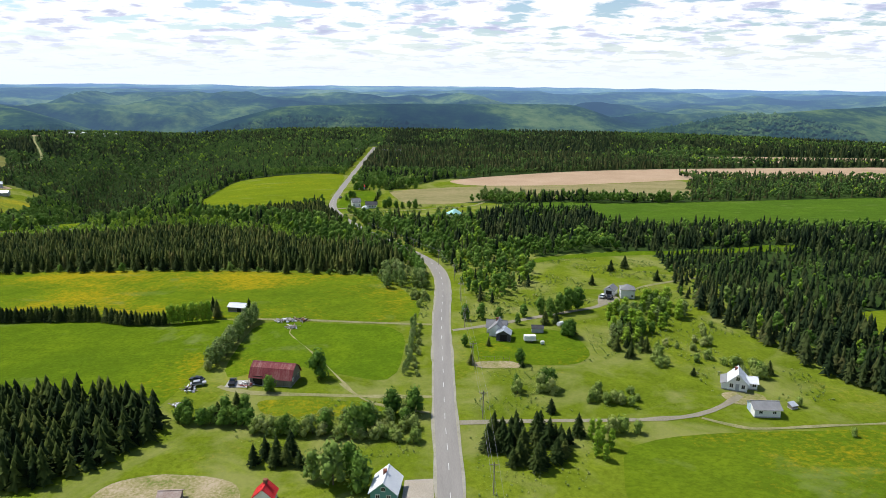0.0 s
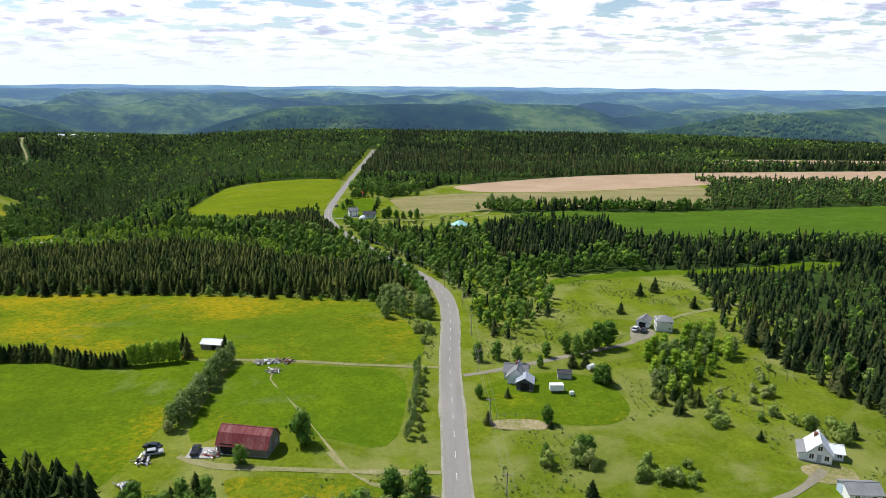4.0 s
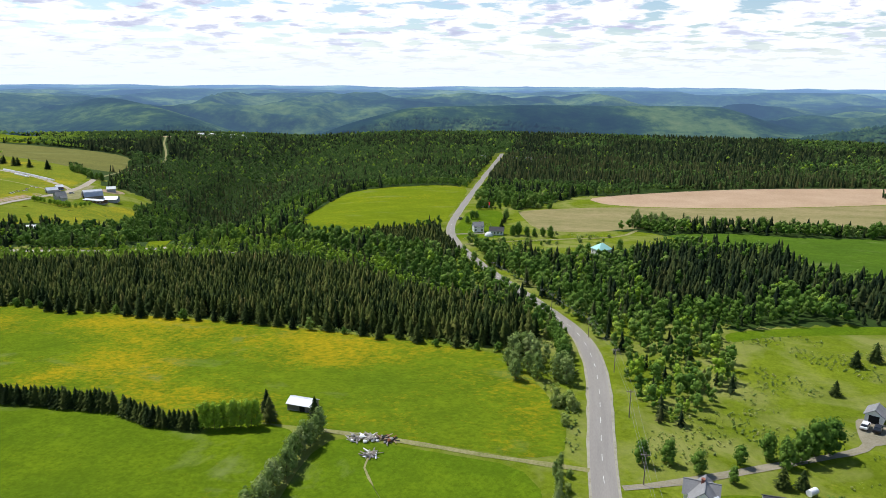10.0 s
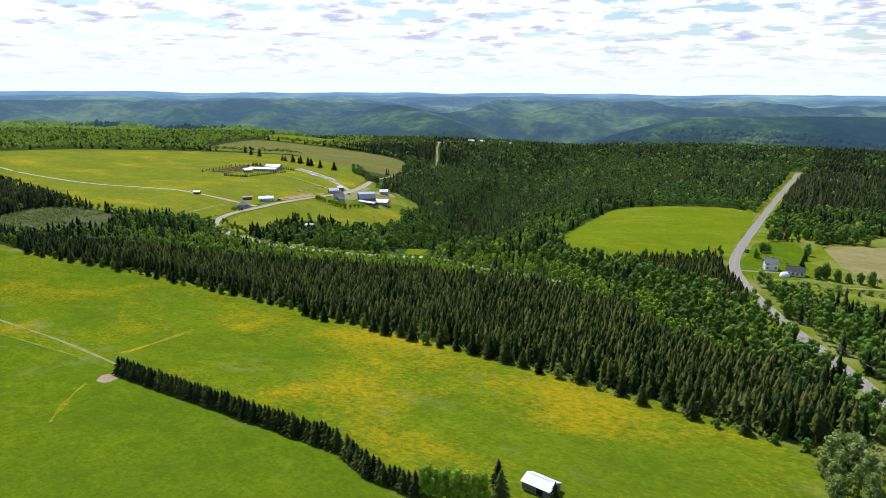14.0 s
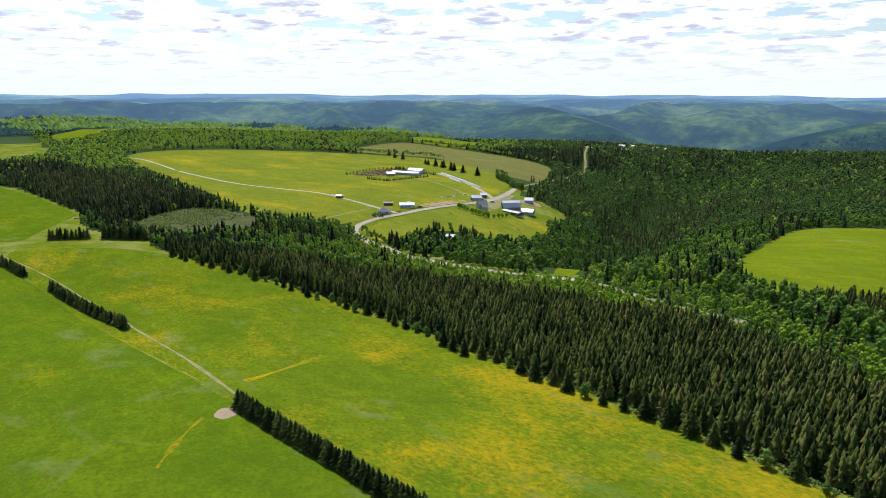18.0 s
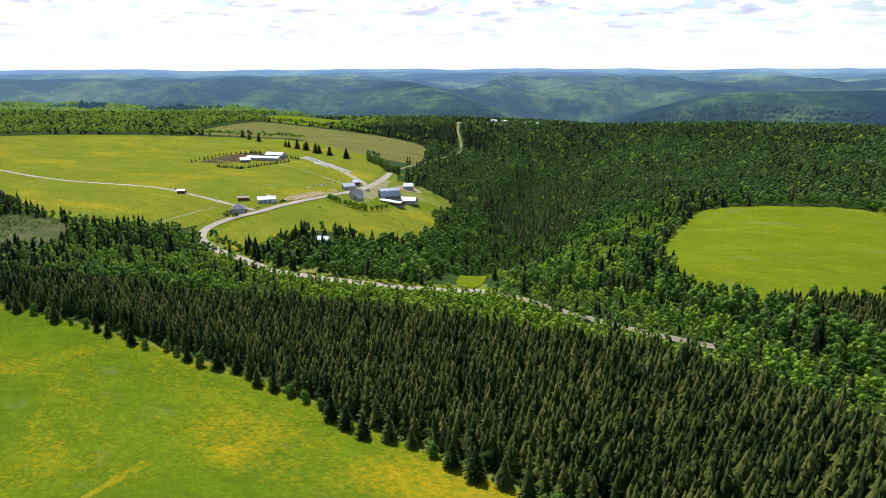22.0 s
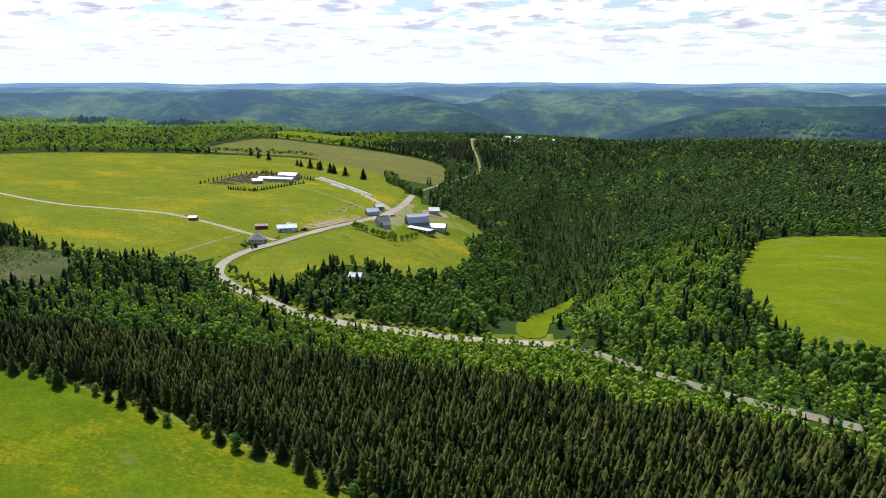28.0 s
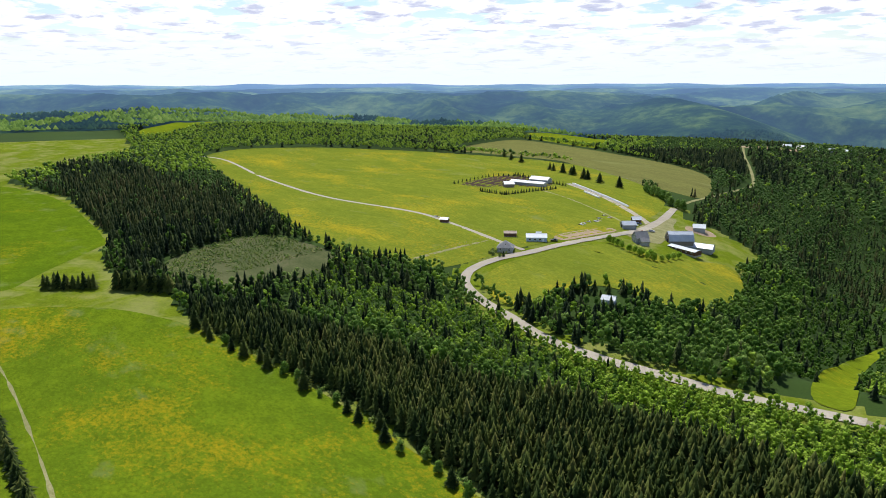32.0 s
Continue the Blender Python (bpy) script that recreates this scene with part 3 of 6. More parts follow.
field("pasture", PASTURE, M_PASTURE, "wide yellow-green pasture full of dandelions", 0.2)
field("field", FARFIELD, M_FARFIELD, "dull green-brown tilled field on the hilltop", 0.08)
field("field", FARFIELD_B, M_BRIGHT, "small green field by the hilltop wood", 0.08)
field("ploughed_field", PLOUGH, M_PLOUGH, "pale brown ploughed field", 0.08)
field("field", FALLOW, M_FALLOW, "fallow field of dry straw and green weeds")
field("field", COOL, M_COOL, "deep green field between the woods")
field("meadow", HAMLET, M_LAND, "green yards and rough grass of the hamlet", 0.05)
field("lawn", [(-84, 500), (-82, 545), (-84, 600), (-58, 602), (-52, 545), (-48, 505), (-62, 500)], M_LOT, "mown lawn round the hamlet houses", 0.1, 6, "lawn")
field("ploughed_field", TAN_FAR, M_PLOUGH, "far strip of pale ploughed soil")
field("meadow", SOUTH_EAST, M_MEADOW, "green and yellow hay meadow by the white house")
field("meadow", WEST_FIELD, M_MEADOW_B, "cool green meadow beside the dark spruce wood")
field("meadow", EAST_FIELD, M_BRIGHT, "small bright green field in the spruce wood")
field("meadow", GLADE, M_LOT, "green glade among young trees")
field("meadow", LIME, M_BRIGHT, "lime green clearing at the head of the ravine", 0.28, 3.0)
field("meadow", [(-53, 181), (-33, 179.8), (-12, 178.5), (-14, 171), (-31, 170.5), (-48, 171)], M_STRIP, "mown strip yellow with dandelions before the barn", 0.07, 4)
field("lawn", LAWN, M_MEADOW_B, "mown lawn round the grey-roofed house", 0.05, category="lawn")
field("bare_patch", SCRAPE, M_SCUFF, "bare brown earth patch beside the lawn", 0.09, 4, "soil")
field("farm_yard", FARM_YARD, M_TRACK, "worn gravel and grass of the farm yard", 0.24, 6, "yard")
field("shed_pad", SHED_PAD, M_DIRT, "bare dirt pad before the machine shed", 0.12, 6, "soil")
field("pen", PEN, M_MUCK, "dark trampled earth of the cattle pen", 0.2, 6, "soil")
field("garden_plot", PLOT, M_DIRT, "freshly turned brown garden plot along the road", 0.2, 6, "soil")
field("clearing", FAR_CLEARING, M_PLOUGH, "bare brown clearing by the far village", 0.2, 9, "soil")
field("clearcut", CLEARCUT, M_STUMPS, "clear-cut ground of brush and stumps", 0.2, 9, "clearing")
field("meadow", HIGH_FIELD, M_BRIGHT, "pale green field on the far hill", 0.3, 12)
field("bare_patch", [(-237, 254), (-233, 249), (-228, 250), (-229, 256), (-233, 257.5)], M_DIRT, "small bare earth patch at the end of the hedge", 0.07, 2, "soil")

shoulder = strip("road_shoulder", ROAD, 3.55, M_SHOULDER, "pale gravel shoulder of the country road", 0.10, wobble=0.5)
road = strip("road", ROAD, 2.85, M_ASPHALT, "worn pale grey asphalt country road with a dashed white line", 0.15, crown=0.07)
strip("farm_road", WOOD_ROAD, 2.2, M_DRIVE, "gravel road running on between young trees", 0.13, wobble=0.5)
strip("farm_road", FARM_ROAD, 3.0, M_GRAVEL, "wide pale gravel farm road", 0.36, wobble=0.5)
strip("farm_road", FAR_LANE, 1.5, M_TRACK, "narrow dirt road going on through the woods", 0.25, wobble=0.4)
strip("driveway", DRIVE_WEST, 0.95, M_TRACK, "grassy dirt drive to the rubble heap", 0.1, "driveway", wobble=0.5)
strip("driveway", DRIVE_BARN, 0.95, M_TRACK, "rutted dirt drive to the red barn", 0.1, "driveway", wobble=0.5)
strip("driveway", DRIVE_NORTH, 1.2, M_DRIVE, "gravel drive to the white house", 0.1, "driveway", wobble=0.4)
strip("track", [(81, 284), (89, 290.5), (97, 295.5), (107, 301), (118, 307)], 0.8, M_TRACK, "grassy track past the white house to the wood", 0.1, "track", wobble=0.4)
strip("driveway", DRIVE_SOUTH, 0.95, M_DRIVE, "curved gravel drive to the white farmhouse", 0.1, "driveway", wobble=0.4)
strip("flower_drift", [(-252, 271), (-252.6, 280), (-253.8, 292), (-255.5, 306)], 1.3, M_STRIP, "line of dandelions running across the meadow", 0.09, "field", wobble=0.9)
strip("flower_drift", [(-234, 247), (-229, 240), (-222, 232), (-214, 224)], 0.8, M_STRIP, "line of dandelions past the bare patch", 0.09, "field", wobble=0.9)
strip("track", TRACK_FIELD, 0.45, M_TRACK, "worn field track along the hedge", 0.08, "track", wobble=0.6)
strip("driveway", [(-80, 510), (-70, 513), (-60, 516)], 1.3, M_DRIVE, "short gravel drive to the hamlet houses", 0.16, "driveway", wobble=0.3)
strip("track", [(-70, 481), (-43, 494), (-14, 505), (20, 520), (34, 545)], 1.2, M_TRACK, "dirt track between the yards and the fallow field", 0.16, "track", wobble=0.4)
strip("track", [(-52, 442), (-29, 454), (-14, 460), (4, 464)], 1.2, M_DRIVE, "gravel drive to the house with the aqua roof", 0.16, "track", wobble=0.4)
strip("track", LANE, 1.7, M_GRAVEL, "white gravel lane across the pasture", 0.22, "track", wobble=0.4)
strip("track", [(-54, 240), (-54.3, 233.4), (-45.6, 219.4), (-38, 207), (-31.3, 195.2), (-24.4, 183.4)], 0.26, M_TRACK, "faint wheel track across the mown lot", 0.1, "track", wobble=0.5)
strip("track", [(-29.5, 191), (-25.4, 184.6), (-17.8, 177.2), (-3, 172)], 0.6, M_TRACK, "grassy track from the barn to the road", 0.12, "track", wobble=0.5)
strip("track", [(70, 169.5), (78, 165), (85.7, 164.2), (110.5, 167.2), (150, 171)], 0.6, M_TRACK, "grassy track past the garage along the meadow", 0.12, "track", wobble=0.5)
strip("track", LANE_B, 1.3, M_TRACK, "fenced grassy lane", 0.2, "track", wobble=0.4)
# centre line: one dash every nine metres
p, d = smooth_line(ROAD, 3.0)
dash = 0
for i in range(1, len(p) - 1, 3):
    if not 90 < p[i][1] < 560:
        continue
    a = math.atan2(d[i][1], d[i][0])
    me = mesh_of("dash", [(-1.5, -0.065, 0), (1.5, -0.065, 0), (1.5, 0.065, 0), (-1.5, 0.065, 0)], [(0, 1, 2, 3)], M_PAINT) if dash == 0 else bpy.data.meshes["dash"]
    ob = new("dash", me)
    slope = math.atan((ground_z(*(p[i] + d[i])) - ground_z(*(p[i] - d[i]))) / 2)
    ob.matrix_world = Matrix.Translation((p[i][0], p[i][1], ground_z(*p[i]) + 0.25)) @ Euler((0, -slope, a)).to_matrix().to_4x4()
    ob.parent = road
    dash += 1

# ---- trees ----
rng = np.random.RandomState(11)


def spruce_shape(tiers, spokes, seed, ragged=0.25, slim=0.22, tufts=0, tuft=0.05):
    """A conifer of unit height: drooping ragged skirts one above the other."""
    r = np.random.RandomState(seed)
    v, f = [], []
    for k in range(tiers):
        s = k / tiers
        low, top = 0.07 + 0.88 * s, min(1.0, 0.07 + 0.88 * (s + 1.75 / tiers))
        rad = slim * (1 - s) ** 0.85 + 0.012
        base = len(v)
        v.append((r.uniform(-0.01, 0.01), r.uniform(-0.01, 0.01), top))
        turn = r.uniform(0, 6.3)
        for i in range(2 * spokes):
            a = turn + math.pi * i / spokes
            q = rad * (1 + r.uniform(-ragged, ragged)) * (1.12 if i % 2 else 0.58)
            v.append((q * math.cos(a), q * math.sin(a), low + r.uniform(-0.02, 0.02) - (0.03 if i % 2 else -0.03)))
        f += [(base, base + 1 + i, base + 1 + (i + 1) % (2 * spokes)) for i in range(2 * spokes)]
    # loose sprays of needles standing off the boughs
    for k in range(tufts):
        s = 1 - math.sqrt(r.uniform(0, 1))
        a, z = r.uniform(0, 6.3), 0.08 + 0.86 * s
        q = slim * (1 - s) ** 0.85 * r.uniform(0.75, 1.25) + 0.012
        c = np.array((q * math.cos(a), q * math.sin(a), z))
        out, side = np.array((math.cos(a), math.sin(a), r.uniform(-0.7, 0.1))), np.array((-math.sin(a), math.cos(a), r.uniform(-0.4, 0.4)))
        e = tuft * r.uniform(0.6, 1.4)
        base = len(v)
        v += [tuple(c + out * e), tuple(c - 0.6 * out * e + 0.7 * side * e), tuple(c - 0.6 * out * e - 0.7 * side * e)]
        f.append((base, base + 1, base + 2))
    return np.array(v), np.array(f)


def ico():
    bm = bmesh.new()
    bmesh.ops.create_icosphere(bm, subdivisions=1, radius=1.0)
    v, f = np.array([q.co[:] for q in bm.verts]), np.array([[w.index for w in t.verts] for t in bm.faces])
    bm.free()
    return v, f


ICO_V, ICO_F = ico()
OCT_V = np.array([(1, 0, 0), (0, 1, 0), (-1, 0, 0), (0, -1, 0), (0, 0, 1), (0, 0, -0.6)], float)
OCT_F = np.array([(0, 1, 4), (1, 2, 4), (2, 3, 4), (3, 0, 4), (1, 0, 5), (2, 1, 5), (3, 2, 5), (0, 3, 5)])


def crown_shape(lumps, seed, wide=0.30, low=0.30, leaves=0, leaf=0.05, core=0.8, top=0.92, full=True):
    """A broadleaf crown of unit height: rounded uneven boughs under a loose coat of leaf clumps."""
    r = np.random.RandomState(seed)
    vs, fs, n, mids = [], [], 0, []
    ball, sides = (ICO_V, ICO_F) if full else (OCT_V, OCT_F)
    for k in range(lumps):
        s = (k + 0.5) / lumps
        z = low + (top - low) * s
        reach = wide * math.sqrt(max(0.05, 1 - (2 * s - 0.8) ** 2)) * 0.75
        a = k * 2.4 + r.uniform(-0.6, 0.6)
        off = reach * r.uniform(0.35, 1.0) if lumps > 1 else 0
        q = wide * r.uniform(0.40, 0.68) if lumps > 1 else wide
        mid = np.array((off * math.cos(a), off * math.sin(a), z if lumps > 1 else 0.58))
        v = ball * q * core * np.array((1, 1, 1.15)) * (1 + r.uniform(-0.24, 0.24, (len(ball), 1)))
        vs.append(v + mid)
        fs.append(sides + n)
        n += len(ball)
        mids.append((mid, q))
    weight = np.array([q * q for _, q in mids])
    pick = r.choice(len(mids), leaves, p=weight / weight.sum()) if leaves else []
    for k in pick:
        mid, q = mids[k]
        d = r.normal(size=3)
        d[2] = d[2] * 0.8 + 0.35
        d /= np.linalg.norm(d)
        c = mid + d * q * (1, 1, 1.1) * r.uniform(0.82, 1.22)
        e = leaf * r.uniform(0.6, 1.5)
        d = d + r.normal(size=3) * 0.3
        d /= np.linalg.norm(d)
        t1 = np.cross(d, r.normal(size=3))
        t1 /= np.linalg.norm(t1)
        t2 = np.cross(d, t1)
        vs.append(np.array([c + e * t1, c + e * (-0.5 * t1 + 0.87 * t2), c + e * (-0.5 * t1 - 0.87 * t2)]))
        fs.append(np.array([(0, 1, 2)]) + n)
        n += 3
    return np.concatenate(vs), np.concatenate(fs)


def mass_mesh(name, v, f, tint, material, smooth=False):
    me = bpy.data.meshes.new(name)
    me.vertices.add(len(v))
    me.vertices.foreach_set("co", np.ascontiguousarray(v, dtype=np.float32).ravel())
    me.loops.add(3 * len(f))
    me.loops.foreach_set("vertex_index", np.ascontiguousarray(f, dtype=np.int32).ravel())
    me.polygons.add(len(f))
    me.polygons.foreach_set("loop_start", np.arange(0, 3 * len(f), 3, dtype=np.int32))
    me.materials.append(material)
    at = me.attributes.new("tint", "FLOAT", "POINT")
    at.data.foreach_set("value", np.ascontiguousarray(tint, dtype=np.float32))
    me.update(calc_edges=True)
    return me


def mass(name, x, y, size, shapes, material, label, category="trees", wide=1.0):
    """Many plants that nobody could count, as one object."""
    if not len(x):
        return None
    vs, fs, ts, n = [], [], [], 0
    z = height(x, y)
    pick = rng.randint(len(shapes), size=len(x))
    for k, (sv, sf) in enumerate(shapes):
        i = np.flatnonzero(pick == k)
        if not len(i):
            continue
        a = rng.uniform(0, 6.3, len(i))
        c, s = np.cos(a)[:, None], np.sin(a)[:, None]
        h = size[i][:, None]
        w = h * wide * rng.uniform(0.82, 1.2, (len(i), 1))
        px = (sv[:, 0] * c - sv[:, 1] * s) * w + x[i][:, None]
        py = (sv[:, 0] * s + sv[:, 1] * c) * w + y[i][:, None]
        pz = sv[:, 2] * h + z[i][:, None]
        lean = rng.normal(0, 0.02, (2, len(i), 1))
        px, py = px + lean[0] * sv[:, 2] * h, py + lean[1] * sv[:, 2] * h
        vs.append(np.stack([px, py, pz], -1).reshape(-1, 3))
        fs.append((sf[None] + (n + np.arange(len(i)) * len(sv))[:, None, None]).reshape(-1, 3))
        ts.append(np.repeat(rng.uniform(0, 1, len(i)), len(sv)))
        n += len(i) * len(sv)
    ob = new(name, mass_mesh(name, np.concatenate(vs), np.concatenate(fs), np.concatenate(ts), material))
    return tagged(ob, label, category, kind="stuff")


SPRUCE_NEAR = [spruce_shape(5, 5, k, 0.5, 0.20, 20, 0.062) for k in range(8)]
SPRUCE_MID = [spruce_shape(4, 4, 20 + k, 0.5, 0.20, 9, 0.08) for k in range(7)]
SPRUCE_FAR = [spruce_shape(3, 4, 40 + k, 0.45, 0.175) for k in range(5)]
BROAD_NEAR = [crown_shape(5, 60 + k, 0.26, 0.22, 80, 0.050, 0.80) for k in range(7)]
BROAD_MID = [crown_shape(3, 80 + k, 0.27, 0.32, 30, 0.066, 0.9, 0.86) for k in range(7)]
BROAD_FAR = [crown_shape(2, 90 + k, 0.29, 0.42, 6, 0.08, 1.0, 0.8, False) for k in range(6)]
BLOBS = [(OCT_V * np.array((0.55, 0.55, 0.6)) * (1 + np.random.RandomState(k).uniform(-0.35, 0.35, (6, 1))) + (0, 0, 0.35), OCT_F[:4]) for k in range(6)]
BUSH = [crown_shape(2, 120 + k, 0.60, 0.12, 26, 0.10, 0.80, 0.62, False) for k in range(6)]

FOREST = [(-448, 344), (-358, 360), (-279, 362), (-231, 352), (-158, 340), (-108, 331), (-60, 320), (-34, 314), (-24, 322), (-8, 324), (5, 318), (8, 300), (13, 262), (24, 262), (36, 285),
          (42, 298), (44, 342), (62, 351), (100, 363), (112, 352), (110, 330), (106, 305), (99, 274), (102, 255), (104, 237), (114, 208), (121, 193), (135, 172), (235, 170), (320, 40), (1000, 200),
          (1000, 1250), (-200, 1400), (-1400, 1300), (-1560, 560), (-1083, 480), (-1015, 393), (-945, 328), (-800, 357), (-616, 349), (-600, 338), (-545, 330), (-500, 346), (-480, 340)]
PLANTATION = [(-470, 344), (-448, 340), (-358, 356), (-279, 357), (-231, 348), (-158, 336), (-108, 327), (-60, 316), (-24, 311), (-18, 322), (-26, 340), (-40, 347), (-56, 359), (-79, 372), (-113, 405), (-166, 428), (-204, 425), (-227, 429), (-283, 424), (-318, 412), (-344, 400), (-400, 384), (-450, 360)]
PLANTATION_B = [(-146, 501), (-90, 521), (-80, 492), (-57, 440), (-107, 474)]
DARK_WOOD = [(-575, 348), (-545, 335), (-515, 345), (-530, 360), (-582, 402), (-577, 440), (-638, 457), (-757, 448), (-973, 450), (-1023, 384), (-809, 357), (-613, 347)]
CONIFERS = [(24, 470), (112, 470), (108, 440), (56, 367), (24, 367)]
YOUNG = [(-276, 530), (-288, 580), (-290, 650), (-270, 720), (-236, 730), (-218, 690), (-222, 640), (-218, 590), (-212, 550), (-200, 510), (-214, 492), (-246, 484), (-262, 500)]
YOUNG_FAR = [(-294, 815), (-322, 947), (-280, 976), (-246, 893), (-244, 818)]
LIME_BAND = [(-345, 438), (-307, 458), (-273, 463), (-254, 466), (-234, 466), (-209, 453), (-180, 444), (-140, 434), (-150, 428), (-190, 426), (-227, 430), (-283, 428), (-330, 428)]
FRESH = [(-450, 375), (-400, 405), (-273, 420), (-199, 418), (-114, 368), (-67, 340), (-45, 360), (-110, 440), (-190, 490), (-270, 466), (-340, 449), (-400, 455), (-450, 440), (-500, 420)]
GROVE = [(252, 735), (206, 559), (288, 566), (386, 598), (440, 700), (384, 705), (320, 712)]
OPEN = [rounded(q) for q in (MEADOW_A, MEADOW_B, LOT, BRIGHT, FARMFIELD, PASTURE, FARFIELD, FARFIELD_B, COOL, TAN_FAR, SOUTH_EAST, WEST_FIELD, EAST_FIELD,
                             GLADE, LIME, LAWN, FARM_YARD, PEN, CLEARCUT, HIGH_FIELD, FAR_CLEARING)]
TILLED = [rounded(q) for q in (PLOUGH, FALLOW)]
ROADS = [(ROAD, 7.5), (FARM_ROAD, 6), (WOOD_ROAD, 2.6), (FAR_LANE, 5), (LANE, 5), (DRIVE_NORTH, 5), (DRIVE_SOUTH, 5)]


def wooded(x, y):
    ok = inside(x, y, FOREST)
    for q in OPEN:
        ok &= ~inside(x, y, q)
    grove = inside(x, y, GROVE)
    for q in TILLED:
        ok &= ~inside(x, y, q) | grove
    ok &= ~inside(x, y, HAMLET)
    ok &= ~inside(x, y, [(-50, 600), (0, 690), (60, 690), (200, 700), (255, 712), (244, 660), (200, 640), (100, 620), (0, 600)])
    for line, gap in ROADS:
        ok &= near_line(x, y, line)[0] > np.where((y > 325) & (y < 500), gap * 0.68, gap)
    d = near_line(x, y, FARM_ROAD)[0]
    ok &= ~((d < 18) & (y > 478) & (y < 740))
    for q in ([(-284, 470), (-258, 474), (-260, 500), (-288, 506)], [(-394, 494), (-364, 494), (-366, 514), (-390, 522)]):
        ok &= ~inside(x, y, q)
    # the stretch of pasture edge and yards round the farm
    ok &= ~(inside(x, y, [(-470, 640), (-520, 740), (-560, 800), (-508, 800), (-470, 700), (-415, 690), (-400, 650)]))
    ok &= ~inside(x, y, [(-464, 555), (-436, 575), (-404, 588), (-392, 640), (-404, 700), (-440, 722), (-470, 715), (-478, 690), (-464, 640)])
    return ok


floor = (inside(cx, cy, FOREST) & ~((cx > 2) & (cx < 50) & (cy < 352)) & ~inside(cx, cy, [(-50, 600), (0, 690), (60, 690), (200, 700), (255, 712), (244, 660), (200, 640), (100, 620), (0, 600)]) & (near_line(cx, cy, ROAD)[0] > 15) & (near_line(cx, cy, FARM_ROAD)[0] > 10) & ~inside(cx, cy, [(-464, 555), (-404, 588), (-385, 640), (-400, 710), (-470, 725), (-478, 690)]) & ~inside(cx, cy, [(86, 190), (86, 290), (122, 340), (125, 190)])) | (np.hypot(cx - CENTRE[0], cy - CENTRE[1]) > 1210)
# the outermost ground takes the haze glow of the hills
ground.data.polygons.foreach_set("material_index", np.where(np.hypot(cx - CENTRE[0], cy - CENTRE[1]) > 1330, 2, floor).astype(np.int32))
FLIGHT = [(0, 0), (-5, 57), (-20, 122), (-75, 173), (-180, 290)]


def jittered(x0, x1, y0, y1, step, jit=0.42):
    gx, gy = np.meshgrid(np.arange(x0, x1, step), np.arange(y0, y1, step))
    gx[1::2] += step / 2
    x, y = gx.ravel(), gy.ravel()
    return x + rng.uniform(-jit, jit, len(x)) * step, y + rng.uniform(-jit, jit, len(x)) * step


